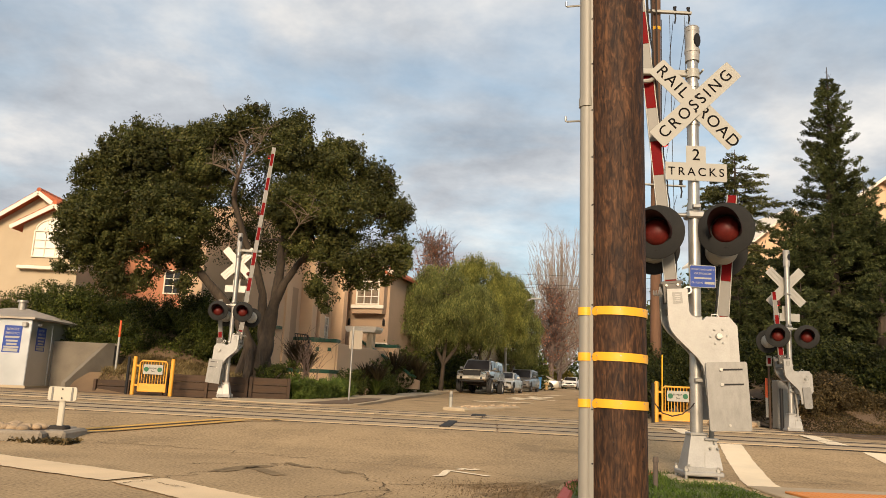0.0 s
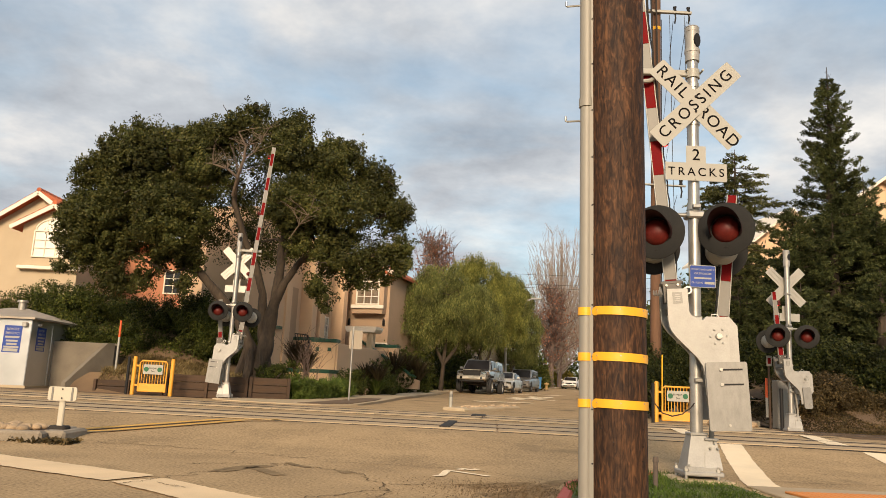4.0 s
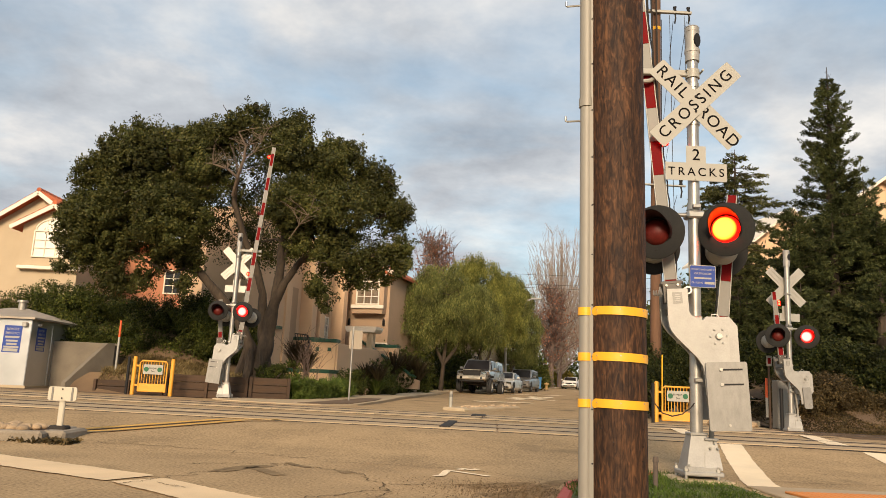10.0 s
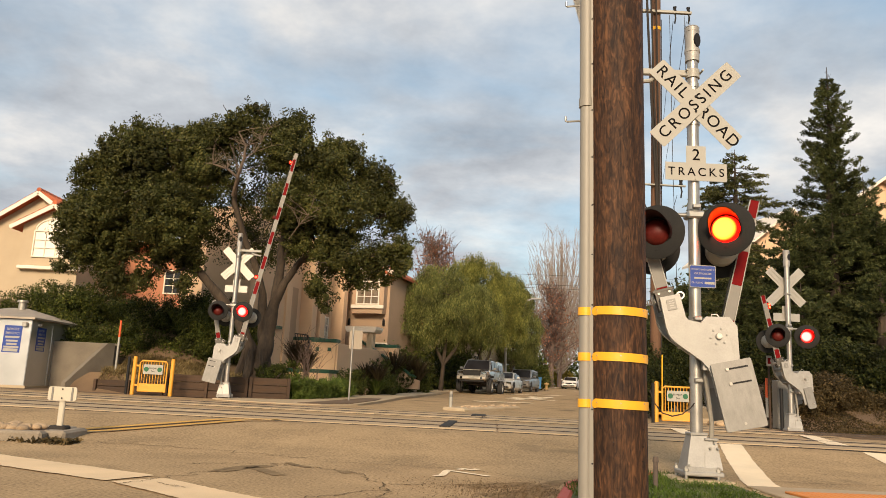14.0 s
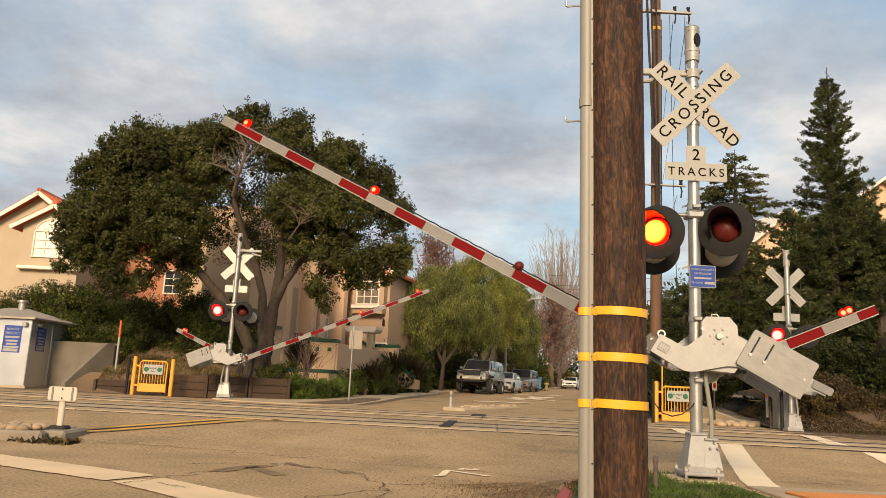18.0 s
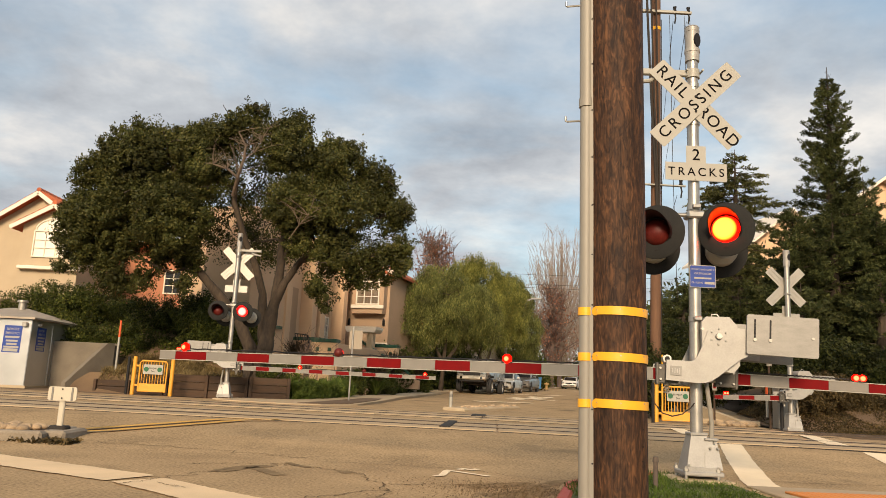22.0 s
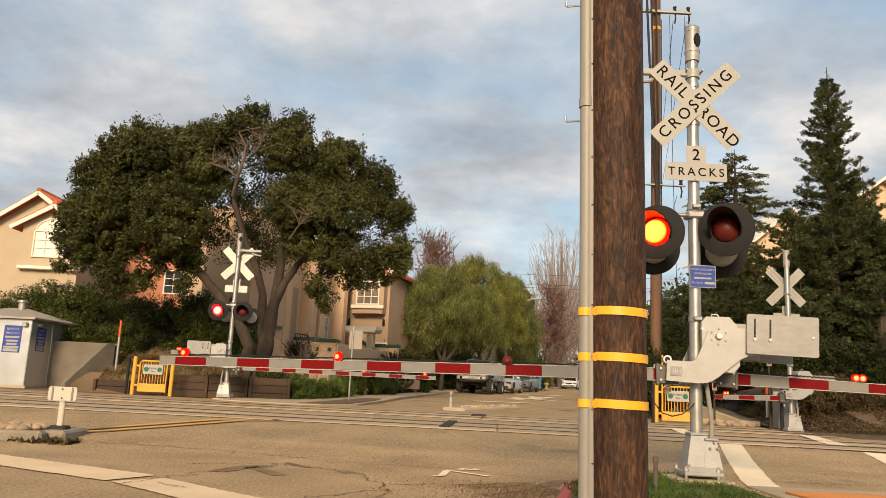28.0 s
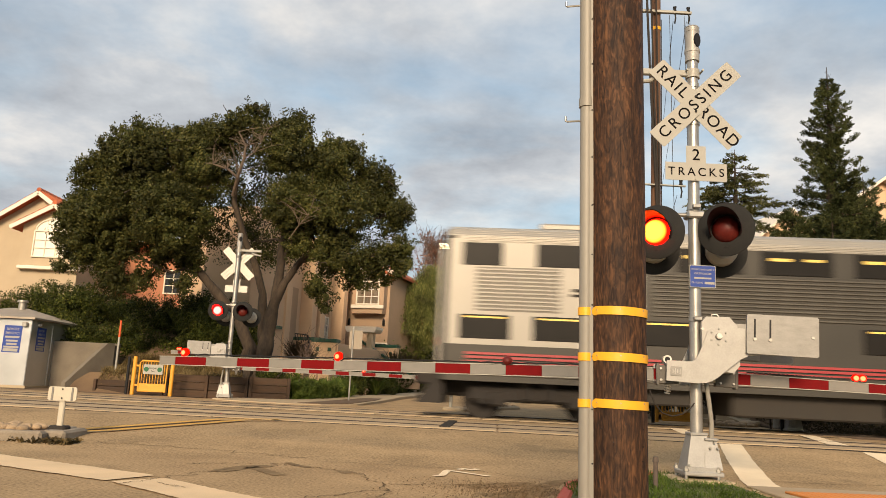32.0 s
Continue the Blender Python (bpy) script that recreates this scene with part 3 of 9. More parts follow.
def build_tracks():
    slabs = {}
    for i, y in enumerate((14.8, 19.55)):
        m = track_pose(y)
        track = thing("track", m, "railway track flush in concrete crossing panels", "track", "tracks", "structure")
        for side in (-0.7525, 0.7525):
            rail = Shape()
            rail.box(20, side, -0.05, 130, 0.075, 0.15, 0.012)
            part("rail", rail, STEEL, track)
        for lane, (a, b) in enumerate(((-1.62, -0.84), (-0.64, -0.02), (0.02, 0.64), (0.84, 1.62))):
            key = lane
            if key not in slabs:
                sh = Shape()
                sh.box(0, 0, 0, 2.42, b - a, 0.08, 0.012)
                slabs[key] = sh.mesh("crossing_panel", PANEL, False)
            x = -22.0
            while x < 8.6:
                part("crossing_panel", slabs[key], None, track, m=pose(x, (a + b) / 2, -0.026 + random.uniform(-0.003, 0.003)))
                x += 2.44
        for a in (-1.72, 1.72, -0.665, 0.665, -0.83, 0.83, 0.0):
            seam = Shape()
            seam.box(-7, a, -0.02, 32, 0.055 if abs(a) < 1.7 else 0.09, 0.046)
            part("rubber_seam", seam, RUBBER, track)
        # open track beyond the crossing: ballast and sleepers
        bed = Shape()
        bed.prism([(-2.3, -0.3), (2.3, -0.3), (1.7, -0.06), (-1.7, -0.06)], 10.2, 90, Matrix.Rotation(radians(-90), 4, "Z"))
        part("ballast", bed, DIRT, track)
        sl = Shape()
        sl.box(0, 0, 0, 0.23, 2.6, 0.16, 0.015)
        sleeper = sl.mesh("sleeper", TIMBER, False)
        for k in range(40):
            part("sleeper", sleeper, None, track, m=pose(10.4 + 0.6 * k, 0, -0.11))


build_tracks()


def strip(sh, pts, width, lift=0.008, ragged=1.0):
    """A painted band along points on the road."""
    fine = []
    for (x0, y0), (x1, y1) in zip(pts, pts[1:]):
        k = max(2, int(math.hypot(x1 - x0, y1 - y0) / (0.04 if y0 < 12 else 0.12)))
        fine += [(x0 + (x1 - x0) * i / k, y0 + (y1 - y0) * i / k) for i in range(k)]
    fine.append(pts[-1])
    v, f = [], []
    for i, (x, y) in enumerate(fine):
        a, b = fine[max(0, i - 1)], fine[min(len(fine) - 1, i + 1)]
        d = Vector((b[0] - a[0], b[1] - a[1])).normalized()
        for s in (-1, 1):
            w = width / 2 * (1 + ragged * 0.04 * noise.noise((x * 4, y * 4, s)) + ragged * 0.06 * noise.noise((x * 13, y * 13, 5 + s)) + ragged * 0.05 * noise.noise((x * 40, y * 40, 9 + s)))
            px, py = x - d.y * w * s, y + d.x * w * s
            v.append((px, py, gz(py) + lift))
    for i in range(len(fine) - 1):
        f.append((2 * i, 2 * i + 1, 2 * i + 3, 2 * i + 2))
    return sh.add(v, f)


def mark(name, pts, width, material, label, lift=0.008, ragged=1.0):
    ob = solid(name, strip(Shape(), pts, width, lift, ragged), material, label, "road marking", kind="structure")
    return ob


def build_marks():
    mark("crosswalk_line", [(-9.0, 10.6), (-6.0, 8.83), (-4.25, 7.83), (-2.62, 6.96)], 0.56, WHITE_PAINT, "worn white crosswalk line on asphalt", 0.01)
    mark("crosswalk_line", [(-2.52, 6.86), (-1.68, 6.12), (0.2, 4.8)], 0.5, WHITE_PAINT, "cracked white crosswalk line on asphalt", 0.01)
    for o in (-0.11, 0.11):
        mark("centre_line", [(-4.95 - o, 10.75 + o * 0.7), (-3.95 - o, 11.8 + o * 0.7), (-2.55 - o, 13.35 + o * 0.7)], 0.10, YELLOW_PAINT, "double yellow centre line leading to the tracks", 0.024)
    mark("edge_line", [(3.52, 8.2), (3.80, 9.3), (4.86, 13.0)], 0.36, EDGE_WHITE, "white edge line across the tracks", 0.007)
    mark("edge_line", [(4.92, 15.1), (5.45, 17.7)], 0.3, EDGE_WHITE, "white edge line between the tracks", 0.022)
    mark("edge_line", [(7.05, 13.7), (8.2, 17.3)], 0.34, EDGE_WHITE, "white edge line between the tracks", 0.022)
    mark("edge_line", [(6.7, 11.3), (6.95, 12.4)], 0.36, EDGE_WHITE, "white edge line before the tracks")
    # advance railway marking on the far street: cross and letters
    for a, b in (((3.5, 43.2), (5.45, 40.2)), ((3.2, 39.2), (5.9, 45.8))):
        mark("railway_cross", [(a[0] + 0.6, a[1]), (b[0] + 0.6, b[1])], 0.8, EDGE_WHITE, "white painted railway cross on the far lane", 0.02)
    for a, b in (((1.7, 33.8), (4.2, 34.6)), ((4.7, 50.5), (8.8, 53.5))):
        mark("stop_line", [a, b], 0.7, EDGE_WHITE, "white stop line across the far lane", 0.02)
    for u in (0.0, 0.9):
        mark("painted_letter", [(5.3 + u, 44.6), (6.0 + u, 47.4)], 0.5, EDGE_WHITE, "white painted road letter", 0.02)
    # survey mark sprayed on the road
    mark("survey_mark", [(0.03, 8.22), (0.10, 8.32), (0.17, 8.86), (0.60, 8.45)], 0.08, EDGE_WHITE, "white sprayed survey mark on asphalt", 0.0095)
    mark("survey_mark", [(0.30, 8.98), (0.36, 9.12), (0.44, 9.0), (0.52, 9.16)], 0.08, EDGE_WHITE, "white sprayed survey mark on asphalt", 0.0095)
    # cracks, patches and tar
    crack = surface("crack_tar", (0.15, 0.108, 0.066), (0.085, 0.062, 0.04), 6, 0.9, bump=0.4, spec=0.05)
    rng = random.Random(5)

    def wander(x0, y0, x1, y1, amp):
        n = 16
        return [(x0 + (x1 - x0) * i / n + rng.gauss(0, amp) * (0 < i < n), y0 + (y1 - y0) * i / n + rng.gauss(0, amp) * (0 < i < n)) for i in range(n + 1)]
    for a in ((-4.25, 10.0, -2.53, 9.71), (-2.53, 9.71, -1.48, 9.43), (-2.45, 7.0, -2.06, 7.95), (-2.06, 7.95, -1.6, 8.8), (-1.77, 8.74, -0.86, 8.34), (-0.86, 8.34, -0.45, 7.4), (-0.45, 7.4, -0.35, 6.4), (-1.35, 9.22, 0.35, 9.12), (0.35, 9.1, 1.4, 8.2), (-2.6, 8.3, -1.7, 8.74), (-0.45, 7.4, 0.5, 7.7), (-0.4, 7.0, -1.0, 6.3), (3.3, 9.3, 8.5, 9.6)):
        mark("road_crack", wander(*a, 0.04), 0.011, crack, "dark tar-filled crack in asphalt", 0.006)
    for pts, w in (([(-2.1, 7.75), (-1.98, 8.2), (-1.75, 8.5)], 0.19), ([(-1.9, 8.3), (-1.68, 8.0), (-1.47, 7.7)], 0.15), ([(-1.62, 8.9), (-1.5, 8.7), (-1.33, 8.5)], 0.09), ([(-0.95, 8.3), (-0.85, 8.15)], 0.12)):
        mark("tar_patch", pts, w, TAR, "dark patch of old tar", 0.0055, 5.0)
    for n, (pts, w) in enumerate((([(0.3, 7.5), (0.65, 7.75), (1.05, 8.0)], 0.3), ([(0.95, 7.55), (1.2, 8.05), (1.45, 8.45)], 0.18), ([(0.5, 6.9), (0.85, 7.2), (1.15, 7.6)], 0.36), ([(0.3, 6.5), (0.65, 6.6), (1.0, 6.75)], 0.36))):
        mark("dirt_stain", pts, w, STAIN, "dark brown stain of rotted leaves in the gutter", 0.0035 + 0.0012 * n, 7.0)
    for a in ((-2.36, 7.1, -2.55, 6.5), (-2.3, 6.72, -2.0, 6.5)):
        mark("road_crack", wander(*a, 0.02), 0.009, crack, "dark crack through the painted line", 0.0135)
    for x, y, w in ((0.27, 14.8, 0.19), (1.12, 20.2, 0.36)):
        sh = Shape()
        sh.box(0, 0, 0, w, 2.6 if y < 16 else 1.3, 0.02, 0.004)
        ob = solid("rail_plate", sh, RUBBER, "dark rubber plate set between the rails", "plate", pose(x, y, gz(y) + 0.022, 0, 0, TRACK_TURN), kind="structure")


build_marks()


def slab_along(sh, a, b, width, height, lift, c=0.02):
    """A kerb or slab from a to b on the ground, kept level with it."""
    ax, ay = a
    bx, by = b
    d = math.hypot(bx - ax, by - ay)
    m = Matrix.Translation(((ax + bx) / 2, (ay + by) / 2, (gz(ay) + gz(by)) / 2 + lift)) @ Matrix.Rotation(math.atan2(by - ay, bx - ax), 4, "Z") @ Matrix.Rotation(-math.atan2(gz(by) - gz(ay), d), 4, "Y")
    return sh.box(0, 0, height / 2, d, width, height, c, m)


def build_kerbs():
    # near verge with the red kerb and the pavement with orange tactile strip
    verge = Shape()
    outline = [(1.02, 3.0), (1.10, 6.4), (1.38, 7.6), (1.9, 8.5), (2.55, 8.95), (2.95, 8.95), (3.12, 8.6), (3.10, 7.4), (3.0, 3.0)]
    n = len(outline)
    verge.add([(x, y, 0.06) for x, y in outline] + [(x, y, -0.1) for x, y in outline], [tuple(range(n)), tuple(range(2 * n - 1, n - 1, -1))] + [(i, (i + 1) % n, (i + 1) % n + n, i + n) for i in range(n)])
    solid("verge", verge, GRASS_SOIL, "small grassy verge round the signal mast", "verge", kind="structure")
    kerb = Shape()
    for a, b in zip(outline[:4], outline[1:5]):
        d = math.hypot(b[0] - a[0], b[1] - a[1])
        kerb.box(0, 0, -0.01, d + 0.05, 0.13, 0.18, 0.03, Matrix.Translation(((a[0] + b[0]) / 2 - 0.04, (a[1] + b[1]) / 2 + 0.04, 0)) @ Matrix.Rotation(math.atan2(b[1] - a[1], b[0] - a[0]), 4, "Z"))
    solid("kerb", kerb, RED_PAINT, "red-painted concrete kerb round the verge", "kerb", kind="structure")
    walk_sh = Shape()
    walk_sh.box(6.4, 7.1, -0.01, 6.0, 3.0, 0.07, 0.01, pose(0, 0, 0, 0, 0, 0))
    near_pavement = solid("pavement", walk_sh, CONCRETE, "concrete pavement beside the crossing", "pavement", kind="structure")
    dome_base = Shape()
    dome_base.box(0, 0, 0.036, 3.4, 0.62, 0.02, 0.004)
    strip_ob = thing("tactile_strip", pose(5.28, 7.86, 0, 0, 0, 5), "orange truncated-dome tactile strip on the pavement", "tactile strip", kind="structure")
    part("base_sheet", dome_base, ORANGE_PAINT, strip_ob)
    domes = Shape()
    for i in range(56):
        for j in range(10):
            domes.cyl((-1.66 + 0.06 * i, -0.27 + 0.06 * j, 0.044), (-1.66 + 0.06 * i, -0.27 + 0.06 * j, 0.052), 0.012, 0.007, 6)
    part("domes", domes, ORANGE_PAINT, strip_ob, kind="stuff")
    # far pavement, left side of the street
    for side, u0, u1 in ((-1, -5.98, -7.4), (1, 6.55, 9.0)):
        pv = Shape()
        v0 = 18.0 if side < 0 else 1.5
        w = abs(u1 - u0)
        k = v0
        while k < 95:
            ln = 3.0
            if not (side < 0 and 48 < k < 60):
                a, b = across((u0 + u1) / 2, k), across((u0 + u1) / 2, k + ln)
                slab_along(pv, a, b, w, 0.26, -0.13, 0.012)
            k += ln
        solid("pavement", pv, CONCRETE, "pale concrete pavement along the far street", "pavement", kind="structure")
        kb = Shape()
        k = v0
        while k < 95:
            if not (side < 0 and 48 < k < 60):
                slab_along(kb, across(u0 + 0.09 * -side, k), across(u0 + 0.09 * -side, k + 6.0), 0.16, 0.26, -0.125, 0.03)
            k += 6.0
        solid("kerb", kb, CONCRETE, "concrete kerb along the far street", "kerb", kind="structure")
    # corner apron on the left beyond the tracks
    outer = [(-6.4, 22.9), (-5.2, 22.5), (-4.2, 22.3), (-3.3, 22.6), (-2.4, 24.0), (-1.9, 27), (-1.4, 31.5), (-0.7, 36), (0.35, 42)]
    inner = [(-6.4, 24.9), (-5.2, 25.2), (-4.6, 25.5), (-4.2, 26.2), (-4.0, 27.5), (-3.3, 30.5), (-2.4, 34), (-1.5, 38), (-0.7, 43)]
    apron = Shape()
    for k in range(len(outer) - 1):
        q = [outer[k], outer[k + 1], inner[k + 1], inner[k]]
        hi = [0.03 + 0.012 * min(6, max(0, y - 23)) for x, y in q]
        apron.add([(x, y, gz(y) + h) for (x, y), h in zip(q, hi)] + [(x, y, gz(y) - 0.15) for x, y in q], [(0, 1, 2, 3), (7, 6, 5, 4), (0, 4, 5, 1), (1, 5, 6, 2), (2, 6, 7, 3), (3, 7, 4, 0)])
    solid("pavement", apron, CONCRETE, "pale concrete corner of the pavement", "pavement", kind="structure")
    lawn = Shape()
    edge = [(-4.0, 22.7), (-3.3, 22.8), (-2.6, 24.1), (-2.1, 27.0), (-2.0, 28.6), (-2.6, 28.2), (-3.1, 26.6), (-3.6, 24.6)]
    n = len(edge)
    lawn.add([(x, y, gz(y) + 0.05 + 0.012 * min(6, max(0, y - 23))) for x, y in edge] + [(x, y, gz(y) - 0.1) for x, y in edge], [tuple(range(n)), tuple(range(2 * n - 1, n - 1, -1))] + [(i, (i + 1) % n, (i + 1) % n + n, i + n) for i in range(n)])
    solid("verge", lawn, DIRT, "thin strip of bare brown soil by the kerb", "verge", kind="structure")


build_kerbs()


def rounded_stone(rng):
    sh = Shape()
    bm = bmesh.new()
    bmesh.ops.create_icosphere(bm, subdivisions=2, radius=1.0)
    k = Vector((rng.random() * 20, 3, 5))
    for vert in bm.verts:
        vert.co *= 1 + 0.18 * noise.noise(vert.co * 1.1 + k)
    sh.add([v.co[:] for v in bm.verts], [tuple(v.index for v in f.verts) for f in bm.faces])
    bm.free()
    return sh.mesh("stone", STONE)


def build_islands():
    rng = random.Random(3)
    stones = [rounded_stone(rng) for _ in range(5)]
    near = thing("median_island", pose(-4.72, 9.85, -0.05, 0, 0, 4), "concrete-kerbed median island filled with river stones", "traffic island", kind="structure")
    k = Shape()
    k.box(-2.6, -0.05, 0.05, 5.0, 0.2, 0.3, 0.03)
    k.box(-2.6, 0.95, 0.05, 5.0, 0.2, 0.3, 0.03)
    k.box(-0.05, 0.45, 0.05, 0.3, 0.78, 0.3, 0.03)
    part("kerb_ring", k, surface("old_concrete", (0.30, 0.25, 0.19), (0.17, 0.14, 0.10), 3, 0.9, bump=0.5, fine=40), near)
    fill = Shape()
    fill.box(-2.65, 0.45, 0.07, 4.9, 0.8, 0.2)
    part("gravel_bed", fill, DIRT, near)
    for i in range(96):
        x = -0.42 - 0.105 * (i // 3) - rng.random() * 0.06
        y = (0.16, 0.42, 0.70)[i % 3] + rng.uniform(-0.08, 0.08)
        s = rng.uniform(0.05, 0.085)
        part("stone", stones[i % 5], None, near, m=pose(x, y, 0.18 + s * 0.35, 0, 0, rng.uniform(0, 360)) @ Matrix.Diagonal((s * 1.25, s, s * 0.7, 1)))
    sign = thing("median_sign", pose(-4.86, 10.25, 0.11, 0, 0, 4), "cream blank board on a short post, seen from behind", "sign")
    b = Shape(); b.box(0, 0, 0.035, 0.22, 0.2, 0.10, 0.02)
    part("foot", b, RUBBER, sign)
    p = Shape(); p.box(0.0, 0, 0.26, 0.075, 0.05, 0.5, 0.012)
    part("post", p, CREAM, sign)
    bd = Shape(); bd.prism([(-0.18, 0.42), (-0.16, 0.40), (0.16, 0.40), (0.18, 0.42), (0.18, 0.56), (0.16, 0.58), (-0.16, 0.58), (-0.18, 0.56)], -0.045, -0.03)
    part("board", bd, CREAM, sign)
    for x in (-0.125, 0.125):
        st = Shape(); st.box(x, -0.048, 0.49, 0.025, 0.008, 0.17, 0.002)
        part("strap", st, ARM_GREY, sign)
    for z in (0.435, 0.55):
        bo = Shape(); bo.cyl((0.0, -0.05, z), (0.0, -0.06, z), 0.009, n=8)
        part("bolt", bo, BLACK, sign)
    # debris along the near island
    pts = np.array([(-4.4 - 5 * rng.random() ** 1.2, 9.72 + rng.gauss(0, 0.09) + 0.5 * rng.random() * 0, 0.02 + 0.05 * rng.random()) for _ in range(2600)])
    pts[:, 1] -= (pts[:, 0] + 4.5) * 0.1
    ob = leaves("leaf_litter", pts, 0.045, BRUSH_LEAF, None, np.random.default_rng(4))
    tagged(ob, "brown leaf litter along the island kerb", "leaf litter", kind="stuff")
    pts = np.array([(0.75 + rng.gauss(0, 0.4), 7.3 + rng.gauss(0, 0.42), 0.008 + 0.008 * rng.random()) for _ in range(4200)])
    pts = pts[pts[:, 0] < 0.98 + 0.3 * (pts[:, 1] - 6.4)]
    tagged(leaves("leaf_litter", pts, 0.009, DRY_LITTER, None, np.random.default_rng(8)), "brown leaf litter in the gutter by the red kerb", "leaf litter", kind="stuff")
    far = thing("median_island", pose(0.52, 23.55, gz(24), 0, 0, 90 - 27), "concrete median island with a low bed of stones", "traffic island", kind="structure")
    k = Shape()
    k.box(2.35, 0, -0.02, 4.7, 0.75, 0.24, 0.05, Matrix.Rotation(-0.012, 4, "Y"))
    part("kerb_ring", k, CONCRETE, far)
    for i in range(60):
        x = 0.5 + 0.068 * i
        s = rng.uniform(0.035, 0.075)
        part("stone", stones[i % 5], None, far, m=pose(x, rng.uniform(-0.3, 0.3), 0.10 + 0.012 * x, 0, 0, rng.uniform(0, 360)) @ Matrix.Diagonal((s * 1.2, s, s * 0.8, 1)))
    post = thing("delineator", pose(0.46, 23.75, gz(24) + 0.02, 0, 0, 0), "white plastic delineator post on the island's end", "delineator")
    sh = Shape(); sh.cyl((0, 0, 0.04), (0, 0, 0.55), 0.05, 0.05, 14)
    part("tube", sh, SIGN_WHITE, post)
    sh = Shape(); sh.cyl((0, 0, 0), (0, 0, 0.05), 0.12, 0.08, 14)
    part("base", sh, BLACK, post)
    sh = Shape(); sh.cyl((0, 0, 0.38), (0, 0, 0.46), 0.0525, n=14)
    part("band", sh, ARM_GREY, post)


build_islands()

# ---------------------------------------------------------------- crossing signals
BRACKET = surface("dark_steel", (0.10, 0.092, 0.08), (0.06, 0.055, 0.048), 6, 0.5, 0.4)
FLASHERS = []        # (lamp ball, phase) : phase 0 lit with the first flash, 1 lit in between, 2 steady
GATES = []           # (gate, its down pose, side, rows of angles)


def lamp_ball(name, radius, lit, parent, m, phase):
    """A lamp dome that turns its lit half or its dark half to the front."""
    sh = Shape()
    bm = bmesh.new()
    bmesh.ops.create_uvsphere(bm, u_segments=24, v_segments=16, radius=radius)
    sh.add([v.co[:] for v in bm.verts], [tuple(v.index for v in f.verts) for f in bm.faces])
    bm.free()
    sh.k = [1 if sum(sh.v[i][1] for i in f) / len(f) > 0 else 0 for f in sh.f]
    ob = part(name, sh, [LENS_DARK, lit], parent, m=m)
    FLASHERS.append((ob, m, phase))
    return ob


def flasher(parent, m, phase=None, hood=True, lit=None):
    """Round black background with a red lens, a visor and a lamp housing; it faces -y."""
    sh = Shape()
    sh.lathe([(0.150, 0.012), (0.152, -0.004), (0.29, 0.0), (0.305, 0.008), (0.305, 0.022), (0.15, 0.022)], 40)
    disc = part("flasher", sh, DISC_BLACK, parent, m=m)
    hs = Shape()
    hs.lathe([(0.17, 0.02), (0.18, 0.06), (0.175, 0.2), (0.12, 0.25), (0.0, 0.26)], 24)
    part("lamp_housing", hs, SIGN_WHITE if phase is None else SILVER, disc, "grey lamp housing")
    if hood:
        vs = Shape()
        for r in (0.165, 0.172):
            pro, n = [], 30
            ver, fac = [], []
            for j in range(n + 1):
                a = radians(-28 + 236 * j / n)
                reach = 0.10 + 0.27 * max(0.0, math.sin(a)) ** 0.6
                ver += [(r * math.cos(a), 0.0, r * math.sin(a)), (r * math.cos(a), -reach, r * math.sin(a))]
            fac = [(2 * j, 2 * j + 1, 2 * j + 3, 2 * j + 2) for j in range(n)]
            vs.add(ver, fac)
        part("visor", vs, VISOR_REDDENED, disc)
    if phase is None:
        dome = Shape()
        dome.lathe([(0.15, 0.0), (0.13, -0.03), (0.08, -0.05), (0.0, -0.06)], 20)
        part("lens", dome, LENS_DARK, disc)
    else:
        lamp_ball("lens", 0.158, lit, disc, pose(0, 0.055, 0), phase)
    for z in (0.2, -0.2):
        b = Shape(); b.cyl((0, -0.012, z), (0, 0.0, z), 0.012, n=8)
        part("bolt", b, DISC_BLACK, disc)
    return disc


def blade_outline(w, h, c=0.012):
    return [(-w, -h + c), (-w + c, -h), (w - c, -h), (w, -h + c), (w, h - c), (w - c, h), (-w + c, h), (-w, h - c)]


